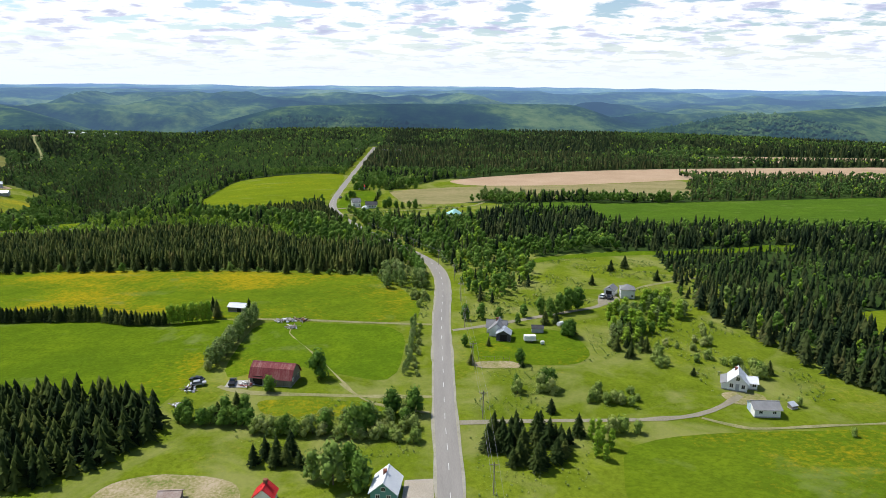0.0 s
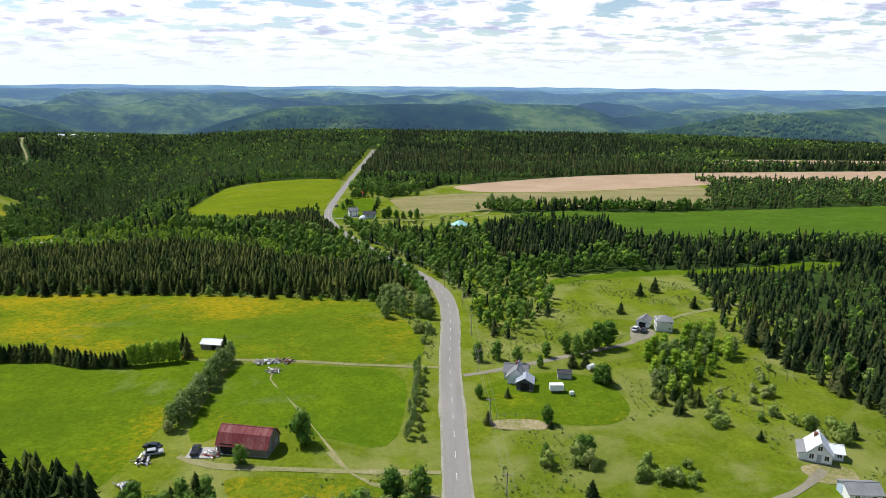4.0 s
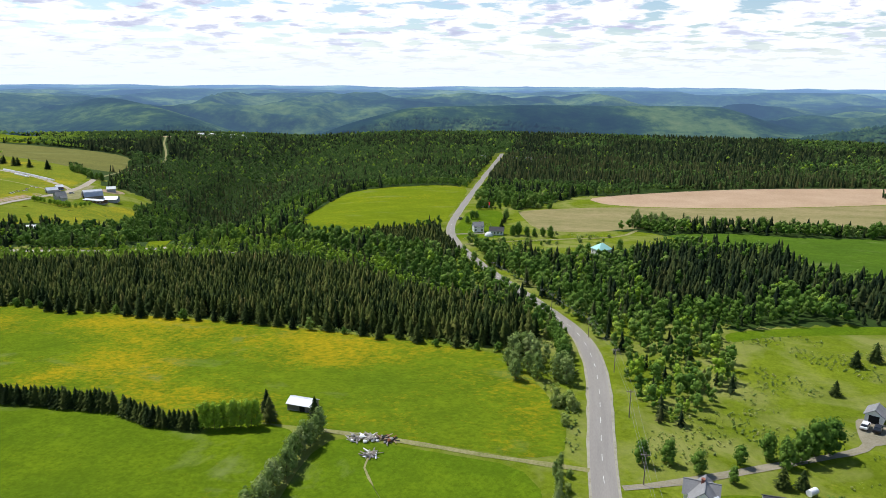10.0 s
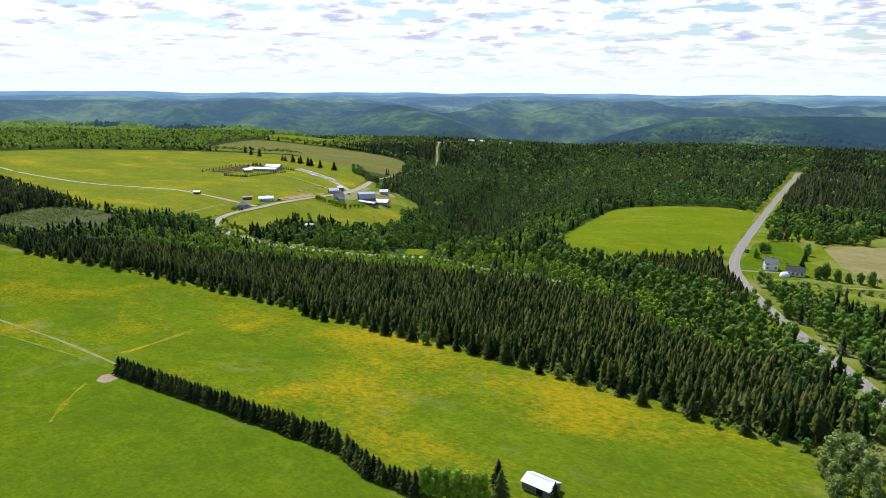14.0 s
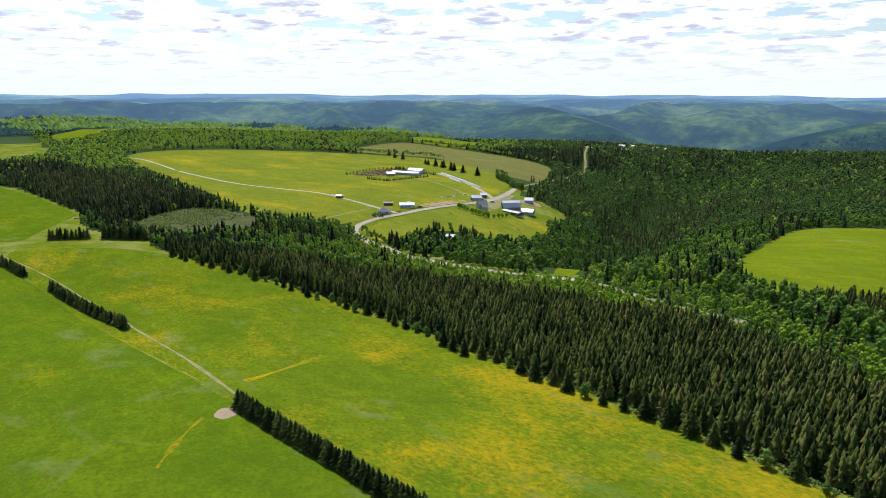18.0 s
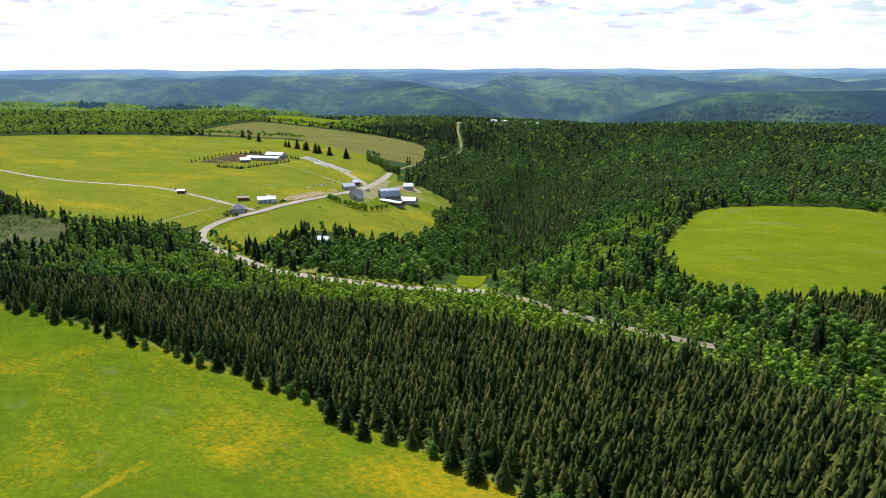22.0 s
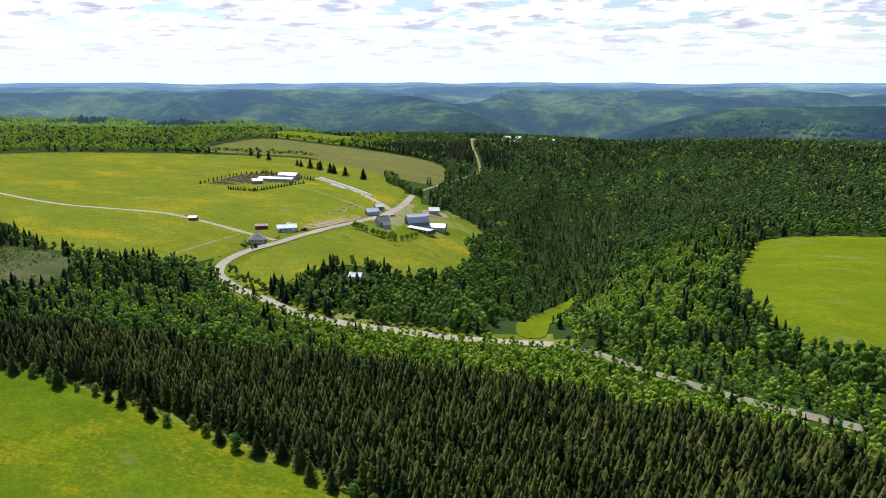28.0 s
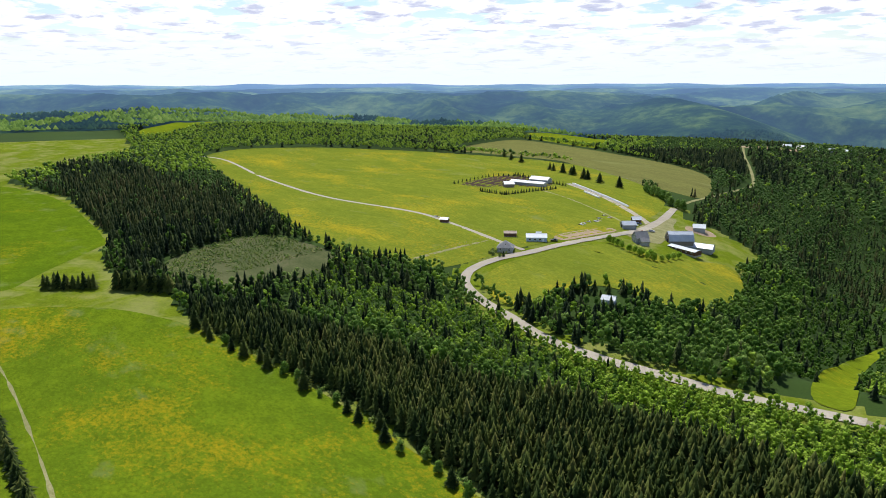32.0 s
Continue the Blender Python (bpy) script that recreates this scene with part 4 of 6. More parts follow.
def grow_woods():
    # planted spruces stand close; the mixed woods are looser
    x, y = jittered(-1250, 900, 150, 1150, 3.25)
    d = near_line(x, y, FLIGHT)[0]
    keep = (d < 720) & inside(x, y, FOREST)
    x, y, d = x[keep], y[keep], d[keep]
    ok = wooded(x, y)
    x, y, d = x[ok], y[ok], d[ok]
    out = ~(inside(x, y, PLANTATION) | inside(x, y, PLANTATION_B))
    px, py = jittered(-480, -20, 300, 530, 2.4)
    pk = inside(px, py, PLANTATION) | inside(px, py, PLANTATION_B)
    px, py = px[pk], py[pk]
    pk = wooded(px, py)
    px, py = px[pk], py[pk]
    x, y, d = np.r_[x[out], px], np.r_[y[out], py], np.r_[d[out], near_line(px, py, FLIGHT)[0]]
    planted = inside(x, y, PLANTATION)
    small = inside(x, y, PLANTATION_B)
    conif = inside(x, y, CONIFERS) | inside(x, y, DARK_WOOD)
    fresh = inside(x, y, FRESH) & ~planted & ~small
    az = np.degrees(np.arctan2(-(x - CENTRE[0]), y - CENTRE[1]))
    patch = fbm(x / 38, y / 38, 3)
    p_spruce = np.clip((patch - 0.46) * 2.6, 0.07, 0.48)
    # extra dark spruces along the ravine stand in for shade at its bottom
    gd = near_line(x, y, GULLY)[0]
    p_spruce = np.where((gd < 20 + 0.09 * (y - 520)) & (y > 520), np.clip(p_spruce + 0.25, 0, 0.65), p_spruce)
    stand = inside(x, y, YOUNG) & (fbm(x / 12, y / 12, 2) > 0.38)
    p_spruce = np.where(stand, 0.06, p_spruce)
    p_spruce = np.where((x > -350) & (x < -92) & (y > 430) & (y < 600), p_spruce * 0.55, p_spruce)
    p_spruce = np.where(fresh, 0.15, p_spruce)
    p_spruce = np.where(inside(x, y, LIME_BAND), 0.06, p_spruce)
    p_spruce = np.where((x > 4) & (x < 48) & (y < 350), 0.2, p_spruce)
    p_spruce = np.where((x > 95) & (y < 420), 0.86, p_spruce)
    p_spruce = np.where((y > 745) & (x > -95), np.clip(0.8 + (patch - 0.5) * 2.5, 0.35, 0.95), p_spruce)
    p_spruce = np.where((x < -420) & (y < 450) & ~conif, 0.5, p_spruce)
    p_spruce = np.where(inside(x, y, GROVE), 0.25, p_spruce)
    p_spruce = np.where(conif, 0.93, p_spruce)
    p_spruce = np.where(planted | small, 1.0, p_spruce)
    spruce = rng.uniform(size=len(x)) < p_spruce
    gap = np.where(planted, 0.96, np.where(small, 1.0, np.where(spruce, 0.66, np.where(fresh, 0.85, 0.74))))
    alive = rng.uniform(size=len(x)) < gap
    x, y, d, spruce, planted, small, fresh, patch, stand = (q[alive] for q in (x, y, d, spruce, planted, small, fresh, patch, stand))
    size = np.where(spruce, rng.uniform(5.5, 11.0, len(x)), rng.uniform(4.2, 8.8, len(x)))
    size = np.where(planted, rng.normal(8.8, 1.2, len(x)), size)
    size = np.where(small, rng.normal(6.2, 0.6, len(x)), size)
    size = np.where((fresh | stand) & ~spruce, rng.uniform(3.0, 5.6, len(x)), size)
    size = np.where(fresh & spruce, rng.uniform(3.5, 7.5, len(x)), size)
    band_of = inside(x, y, LIME_BAND)
    size = np.where((near_line(x, y, GULLY)[0] < 30) & (y > 500), size * 0.72, size)
    size = np.where((x > 98) & (y > 270) & (y < 374) & (x < 260), size * 0.6, size)
    bend = (x > 4) & (x < 48) & (y < 350)
    size = np.where(bend, size * np.where(spruce, rng.uniform(0.4, 0.8, len(x)), rng.uniform(0.7, 1.0, len(x))), size)
    lime = ~spruce & (rng.uniform(size=len(x)) < np.where(band_of, 0.93, np.where(bend, 0.25, np.where(fresh, 0.68, np.where(stand, 0.85, np.clip((patch - 0.55) * 3, 0.03, 0.14))))))
    for name, lo, hi, ss, bs in (("near", 0, 235, SPRUCE_NEAR, BROAD_NEAR), ("mid", 235, 460, SPRUCE_MID, BROAD_MID), ("far", 460, 720, SPRUCE_FAR, BROAD_FAR)):
        band = (d >= lo) & (d < hi)
        for kind, sel, shapes, mat, wide, label in (
                ("spruce_wood", spruce & (planted | small), ss, M_SPRUCE, 1.0, "dense plantation of dark green spruces"),
                ("spruce_wood", spruce & ~planted & ~small, ss, M_SPRUCE_SHADED, 0.95, "dark pointed spruces scattered through the woods"),
                ("broadleaf_wood", ~spruce & ~lime, bs, M_BROAD_SHADED if name == "far" else M_BROAD, 1.0, "mid-green broadleaf trees of the mixed woods"),
                ("young_wood", lime, bs, M_FRESH, 1.0, "young aspens in fresh light green leaf")):
            s = sel & band
            mass(kind, x[s], y[s], size[s], shapes, mat, label, "wood", wide)
    # farther woods, thinner and simpler
    x, y = jittered(-1850, 1050, 150, 1500, 6.2)
    d = near_line(x, y, FLIGHT)[0]
    keep = (d >= 720) & inside(x, y, FOREST) & (np.hypot(x - CENTRE[0], y - CENTRE[1]) < 1330)
    x, y = x[keep], y[keep]
    ok = wooded(x, y)
    x, y = x[ok], y[ok]
    az = np.degrees(np.arctan2(-(x - CENTRE[0]), y - CENTRE[1]))
    patch = fbm(x / 90, y / 90, 3)
    hilltop = az > 36
    p = np.where(hilltop, np.clip((patch - 0.58) * 2.2, 0.04, 0.6), np.clip((patch - 0.45) * 2.8, 0.08, 0.55))
    p = np.where((y > 745) & (x > -95), np.clip(0.82 + (patch - 0.5) * 3, 0.2, 0.95), p)
    young = inside(x, y, YOUNG_FAR)
    p = np.where(young, 0.1, p)
    p = np.where(inside(x, y, [(-760, 990), (-700, 1090), (-560, 1060), (-520, 960), (-600, 945)]), 0.95, p)
    p = np.where(inside(x, y, DARK_WOOD), 0.95, p)
    spruce = rng.uniform(size=len(x)) < p
    lime = ~spruce & (rng.uniform(size=len(x)) < np.where(hilltop, 0.72, np.where(young, 0.6, 0.08)))
    size = rng.uniform(7, 11, len(x))
    mass("spruce_wood", x[spruce], y[spruce], size[spruce], SPRUCE_FAR, M_SPRUCE_SHADED, "dark spruces of the far woods", "wood", 1.5)
    s = ~spruce & ~lime
    mass("broadleaf_wood", x[s], y[s], size[s], BROAD_FAR, M_BROAD_SHADED, "broadleaf canopy of the far woods", "wood", 1.15)
    mass("young_wood", x[lime], y[lime], size[lime], BROAD_FAR, M_FRESH, "light green canopy on the far hilltop", "wood", 1.15)
    # the hills beyond: crowns only
    a = np.radians(rng.uniform(-36, 92, 24000))
    r = np.sqrt(rng.uniform(1320 ** 2, 1900 ** 2, 24000))
    x, y = CENTRE[0] - r * np.sin(a), CENTRE[1] + r * np.cos(a)
    clear = inside(x, y, rounded(HIGH_FIELD))
    x, y, r = x[~clear], y[~clear], r[~clear]
    size = rng.uniform(6, 11, len(x))
    high = (x < CENTRE[0]) & (np.arctan2(-(x - CENTRE[0]), y - CENTRE[1]) > 0.66) & (fbm(x / 120, y / 120, 3) < 0.6)
    # outer crowns carry the same painted haze as the hills
    for sel, mat, label in ((high & (r < 1840), M_BROAD, "light green crowns of the high wood"), (~high | (r >= 1840), M_HAZED_HILLS, "tree crowns on the far hillsides")):
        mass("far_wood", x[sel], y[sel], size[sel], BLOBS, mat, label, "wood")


def scrub(poly, step, lo, hi, share, label, seed, mats=None):
    """Brush too thick to count: low bushes in drifts."""
    xs, ys = [p[0] for p in poly], [p[1] for p in poly]
    x, y = jittered(min(xs), max(xs), min(ys), max(ys), step)
    keep = inside(x, y, poly) & (fbm(x / 14 + seed, y / 14, 3) > 1 - share)
    for line, gap in ROADS:
        keep &= near_line(x, y, line)[0] > gap * 0.75
    for q in (LAWN, SOUTH_EAST, MEADOW_A, MEADOW_B, LOT):
        keep &= ~inside(x, y, q)
    for bx, by, br in ((20, 230, 9), (34, 230, 8), (76, 274, 10), (88, 188, 9), (88, 173, 8), (-51, 196, 13), (-12, 136, 9), (70, 278, 8)):
        keep &= np.hypot(x - bx, y - by) > br
    x, y = x[keep], y[keep]
    size = rng.uniform(lo, hi, len(x)) * rng.uniform(0.5, 1, len(x))
    half = rng.uniform(size=len(x)) < 0.55
    m1, m2 = mats or (M_SHRUB, M_POPLAR)
    mass("brush", x[half], y[half], size[half], BUSH, m1, label, "brush", 1.1)
    mass("brush", x[~half], y[~half], size[~half], BUSH, m2, label, "brush", 1.0)


grow_woods()


scrub([(8, 172), (60, 174), (112, 180), (116, 205), (104, 236), (100, 275), (60, 270), (52, 240), (50, 210), (12, 198)], 1.7, 0.3, 1.3, 0.50, "low scrub and willow brush over the old pasture", 1.0)
scrub([(12, 240), (62, 262), (100, 276), (108, 335), (96, 350), (60, 340), (42, 330), (40, 290), (10, 262)], 1.7, 0.3, 1.5, 0.50, "young brush growing into the glade", 2.0)
scrub([(-78, 150), (-3, 150), (-3, 181), (-40, 181), (-70, 176)], 1.6, 0.3, 1.0, 0.46, "tall weeds and low brush by the drive", 3.0)
scrub([(-24, 250), (-5, 246), (-4, 330), (-40, 330), (-34, 308)], 2.0, 0.6, 2.4, 0.6, "roadside brush at the bend", 4.0)
scrub([(5, 100), (40, 100), (40, 165), (5, 164)], 1.8, 0.3, 1.0, 0.42, "weeds and brush beside the road", 5.0)
scrub([(-545, 355), (-506, 352), (-512, 392), (-528, 440), (-575, 432), (-582, 402)], 1.6, 0.5, 2.2, 0.76, "brush over the clear-cut", 6.0, (M_SHRUB, M_BROAD))
scrub([(-450, 339), (-358, 354), (-279, 356), (-231, 346), (-158, 334), (-60, 313), (-26, 305), (-26, 311), (-60, 319), (-158, 341), (-231, 353), (-279, 363), (-358, 361), (-450, 347)], 1.8, 0.6, 2.8, 0.62, "bushes along the foot of the plantation", 7.0)
scrub(FRESH, 3.0, 1.2, 3.4, 0.72, "young brush between the plantation and the farm road", 9.0, (M_FRESH, M_BROAD))
scrub(LIME_BAND, 2.2, 2.0, 4.2, 0.85, "young aspen thicket in bright lime leaf", 10.0, (M_FRESH, M_FRESH))
scrub(YOUNG, 2.6, 2.0, 4.5, 0.75, "young aspen thicket beside the ravine", 11.0, (M_FRESH, M_FRESH))
scrub([(-92, 500), (-30, 455), (30, 455), (55, 520), (-28, 522), (-80, 560)], 3.0, 0.6, 2.4, 0.42, "brush among the hamlet yards", 8.0)
BLOCK = [(-160, 138), (-89, 138), (-73, 158), (-75, 171), (-92, 179), (-130, 183), (-160, 184)]
bx, by = jittered(-160, -72, 138, 184, 3.0)
sel = inside(bx, by, BLOCK)
mass("spruce_block", bx[sel], by[sel], rng.uniform(6.5, 10.5, int(sel.sum())), SPRUCE_NEAR, M_SPRUCE, "tall dark spruces packed in one block", "wood", 1.15)


# ---- single trees ----
def trunk_mesh(name, h, rad, seed, limbs=5):
    """A tapered trunk with limbs."""
    r = np.random.RandomState(seed)
    v, f = [], []

    def stick(a, b, ra, rb, sides=5):
        a, b = Vector(a), Vector(b)
        q = (b - a).to_track_quat("Z", "Y")
        n = len(v)
        for p, w in ((a, ra), (b, rb)):
            for i in range(sides):
                v.append(p + q @ Vector((w * math.cos(6.283 * i / sides), w * math.sin(6.283 * i / sides), 0)))
        f.extend([(n + i, n + (i + 1) % sides, n + sides + (i + 1) % sides, n + sides + i) for i in range(sides)])
    stick((0, 0, -0.03), (0.01, 0.0, h * 0.5), rad, rad * 0.65)
    stick((0.01, 0, h * 0.48), (0.0, 0.01, h * 0.88), rad * 0.65, rad * 0.15)
    for k in range(limbs):
        a, z = k * 2.4 + r.uniform(-0.4, 0.4), h * (0.28 + 0.5 * k / max(limbs, 1))
        q = 0.24 * r.uniform(0.7, 1.1)
        stick((0, 0, z), (q * math.cos(a), q * math.sin(a), z + 0.14), rad * 0.4, rad * 0.1, 4)
    return mesh_of(name, v, f, M_BARK)


def tree_kind(name, shapes, material, label, category, limbs, thick, group):
    """One tree of unit height for each shape: a trunk and a crown."""
    out = []
    for k, (sv, sf) in enumerate(shapes):
        root = tagged(new(name), label, category, group)
        t = new("trunk", trunk_mesh("trunk", 0.95, thick, k, limbs))
        c = new("crown", mass_mesh("crown", sv, sf, np.full(len(sv), 0.2 + 0.6 * k / max(1, len(shapes) - 1)), material))
        t.parent, c.parent = root, root
        out.append(root)
    return out


SPRUCES = tree_kind("spruce_tree", [spruce_shape(9, 7, 200 + k, 0.42, 0.20, 140, 0.042) for k in range(7)], M_SPRUCE, "dark green spruce tree with ragged drooping boughs", "tree", 0, 0.014, "single spruces")
BROADS = tree_kind("broadleaf_tree", [crown_shape(13, 220 + k, 0.33, 0.14, 360, 0.046, 0.72) for k in range(6)], M_BROAD, "broadleaf tree in full green leaf", "tree", 5, 0.020, "single broadleaf trees")
POPLARS = tree_kind("poplar_tree", [crown_shape(11, 230 + k, 0.27, 0.14, 400, 0.038, 0.5) for k in range(5)], M_POPLAR, "airy grey-green poplar with thin foliage", "tree", 6, 0.018, "poplars")
ASPENS = tree_kind("young_tree", [crown_shape(12, 240 + k, 0.20, 0.10, 420, 0.034, 0.7) for k in range(4)], M_FRESH, "slender young tree in light green leaf", "tree", 5, 0.016, "young trees")
SHRUBS = tree_kind("shrub", [crown_shape(8, 260 + k, 0.55, 0.12, 320, 0.06, 0.7) for k in range(5)], M_SHRUB, "rounded grey-green willow shrub", "shrub", 4, 0.03, "shrubs")
APPLES = tree_kind("apple_tree", [crown_shape(9, 280 + k, 0.40, 0.30, 420, 0.05, 0.75) for k in range(3)], M_FRESH, "small round apple tree in fresh leaf", "tree", 5, 0.022, "orchard")
used = set()


def plant(kinds, x, y, h, wide=1.0, label=""):
    src = kinds[rng.randint(len(kinds))]
    m = Matrix.Translation((x, y, ground_z(x, y) - 0.02)) @ Euler((0, 0, rng.uniform(0, 6.28))).to_matrix().to_4x4()
    if src.name not in used:
        used.add(src.name)
        src.matrix_world = m
        ob = src
    else:
        ob = copy_thing(src, m)
    ob.matrix_basis = m @ Matrix.Diagonal((h * wide, h * wide, h, 1))
    if label:
        tagged(ob, label)
    return ob


def row(kinds, a, b, step, h, wide=1.0, label="", jit=0.4):
    n = max(1, int(math.hypot(b[0] - a[0], b[1] - a[1]) / step))
    for k in range(n + 1):
        s = k / n
        plant(kinds, a[0] + (b[0] - a[0]) * s + rng.uniform(-jit, jit), a[1] + (b[1] - a[1]) * s + rng.uniform(-jit, jit), h * rng.uniform(0.9, 1.08), wide, label)


def clump(kinds, poly, count, h, wide=1.0, label=""):
    xs, ys = [p[0] for p in poly], [p[1] for p in poly]
    made = 0
    while made < count:
        x, y = rng.uniform(min(xs), max(xs)), rng.uniform(min(ys), max(ys))
        if inside(np.array([x]), np.array([y]), poly)[0]:
            plant(kinds, x, y, h * rng.uniform(0.7, 1.25), wide, label)
            made += 1


HEDGE = "spruce of the clipped dark hedge across the meadow"
row(SPRUCES, (-232, 257.5), (-133, 253), 1.35, 6.4, 1.45, HEDGE)
row(SPRUCES, (-129, 252), (-120, 247.5), 1.4, 6.0, 1.45, HEDGE)
row(SPRUCES, (-118, 246.5), (-104, 245.5), 1.5, 5.8, 1.4, HEDGE)
row(ASPENS, (-102, 246), (-88, 249), 1.4, 7.4, 0.95, "slender larch at the end of the spruce hedge")
for x, y, h in ((-89, 257, 7.5), (-86, 252, 8.0), (-74.5, 255, 7.0)):
    plant(SPRUCES, x, y, h, 1.2)
row(POPLARS, (-72, 203), (-71, 247), 2.5, 7.4, 1.05, "tree of the leafy line between two lots", 1.0)
row(SHRUBS, (-73, 202), (-72, 245), 6.0, 3.5, 0.8, "", 1.2)
row(POPLARS, (-10.5, 196), (-10, 238), 2.6, 4.8, 0.7, "thin grey-green poplar by the roadside", 0.8)
row(SHRUBS, (-8, 196), (-7.5, 236), 4.5, 1.9, 1.0, "", 0.8)
for x, y, h in ((-37, 195, 8.6), (-68, 170, 6.0), (-62.5, 166.5, 4.8), (-57.5, 169.5, 6.5), (-52.5, 171, 6.2), (-46, 163, 4.6), (-39.5, 162, 5.2), (-34, 162.5, 4.5), (-29.5, 162, 6.0),
                (-22, 160, 8.5), (-19, 162, 8.0), (-13, 171, 7.5), (-7, 172, 7.5), (-9, 165, 5.0), (-24, 139, 10.0), (-18, 137, 8.5), (-29, 141, 7.0), (-21, 143, 8.0)):
    plant(BROADS, x, y, h, 1.0)
plant(BROADS, -50, 186, 5.0, 1.2, "bushy dark tree standing before the red barn")
for x, y, h in ((-55, 171.5, 7.5), (-59, 168, 6.5), (-42, 150, 6.5), (-39, 149, 7.0), (-36, 151, 7.5), (-44, 147, 6.0), (16, 219, 3.5)):
    plant(SPRUCES, x, y, h, 1.25)
clump(SHRUBS, [(-22, 158), (-6, 160), (-5, 176), (-14, 178)], 18, 3.0)
row(BROADS, (-69, 168.5), (-50, 165.5), 2.4, 4.8, 1.15, "bushy tree of the hedge before the barn", 0.9)
row(SHRUBS, (-48, 162), (-35, 160.8), 2.0, 4.2, 0.9, "", 0.9)
row(POPLARS, (-33, 162.5), (-14, 166.5), 1.9, 5.6, 1.0, "thin willow of the thicket by the road", 1.4)
row(SHRUBS, (-30, 160), (-5, 158), 2.4, 3.0, 1.0, "", 1.6)
for x, y, h in ((-39, 146.5, 6.0), (-36.3, 147, 6.5), (-33, 146, 5.0)):
    plant(SPRUCES, x, y, h, 1.2)
for x, y, h in ((22, 183.5, 4.0), (29.4, 185, 5.0), (32, 183.5, 4.0), (42, 178, 3.0), (46, 177.3, 3.2), (50, 176.8, 3.0), (53, 176, 2.8), (44, 161.5, 4.0), (47, 161.6, 4.2), (50.5, 161.6, 3.2), (97.4, 195, 4.6), (100, 177, 2.6), (106, 161, 2.2)):
    plant(SHRUBS, x, y, h, 0.9)
clump(SPRUCES, [(10, 150), (22, 143), (33, 152), (38, 163), (14, 165)], 34, 6.6, 1.3, "spruce of the small clump beside the drive")
clump(ASPENS, [(36, 145), (44, 147), (42, 158), (36, 160)], 6, 6.5, 0.9)
row(BROADS, (-9, 304), (-15, 332), 3.2, 6.5, 1.1, "roadside tree at the bend", 0.8)
clump(POPLARS, [(-27, 288), (-12, 284), (-6, 281), (-5, 298), (-12, 312), (-28, 315)], 26, 7.4, 1.05, "bushy roadside tree at the bend")
clump(SHRUBS, [(-24, 286), (-12, 258), (-6, 262), (-6, 290), (-20, 290)], 9, 3.0)
for x, y, h in ((22, 186, 4.5), (25, 204, 5.2), (30, 186, 6.5), (32, 187, 6.0), (45, 227, 6.5), (43.5, 228.5, 5.5), (45, 252, 8.0), (49, 255, 9.0), (53, 257, 9.0), (41, 249, 7.0), (38, 252, 6.5),
                (15, 246, 6.0), (9, 245, 6.0), (21, 243, 5.5), (97, 196, 5.0), (8, 219, 4.0), (31, 248, 5.0), (28, 240, 4.0)):
    plant(BROADS, x, y, h, 0.95)
for x, y, h in ((30, 172, 4.5), (38, 240, 5.5), (42, 240, 5.0), (25.5, 201.5, 2.5), (9.5, 204, 4.0), (60, 209, 2.5), (101, 198, 4.8), (77, 196, 3.0), (46, 229, 6.0), (66, 292, 5.0), (80, 316, 6.0), (97, 300, 5.5), (88, 322, 7.0)):
    plant(SPRUCES, x, y, h, 1.5)
EAST_CLUMP = [(61, 246), (73, 260), (92, 269), (95, 254), (86, 240), (69, 227), (65, 211), (58, 212), (58, 224)]
clump(ASPENS, EAST_CLUMP, 30, 6.5, 1.3)
clump(POPLARS, EAST_CLUMP, 14, 6.0, 1.0)
clump(BROADS, EAST_CLUMP, 12, 5.5, 1.0)
clump(SPRUCES, [(58, 226), (58, 210), (66, 208), (70, 222), (64, 240)], 14, 5.5, 1.3)
clump(SHRUBS, [(40, 178), (56, 176), (58, 184), (44, 186)], 10, 2.6)
clump(SHRUBS, [(52, 218), (62, 200), (90, 200), (100, 220), (98, 245), (80, 225), (62, 226)], 26, 2.6)
clump(SHRUBS, [(90, 192), (100, 196), (104, 206), (92, 205)], 7, 3.2)
# along the wood's edge
for k in range(60):
    s = k / 59
    x = -448 + 424 * s
    y = float(np.interp(x, [-448, -358, -279, -231, -158, -108, -60, -24], [342, 358, 360, 350, 338, 329, 318, 311])) - rng.uniform(0.5, 4.5)
    kinds, h, w = ((SPRUCES, rng.uniform(5, 9.5), 1.3) if rng.uniform() < 0.6 else (BROADS, rng.uniform(2.5, 5), 1.2))
    plant(kinds, x, y, h, w)
# trees dotted over the farm
for x, y in ((-691, 795), (-684, 793), (-668, 790), (-654, 787), (-650, 786), (-628, 776), (-622, 775), (-603, 770), (-577, 766), (-775, 818), (-752, 812), (-800, 830)):
    plant(SPRUCES, x, y, rng.uniform(8, 12), 1.6, "dark spruce standing alone in the pasture")
for k in range(16):
    s = k / 15
    plant(SPRUCES, -854 + 240 * s + rng.uniform(-4, 4), 1016 - 64 * s ** 1.2 + rng.uniform(-3, 3), rng.uniform(6, 10), 1.5, "dark spruce of the row along the hilltop field")
for k in range(12):
    plant(BROADS, -556 + 5.5 * k + rng.uniform(-2, 2), 775 - 3.2 * k + rng.uniform(-2, 2), rng.uniform(6, 9), 1.2)
ORCHARD = "small round apple tree of the orchard row"
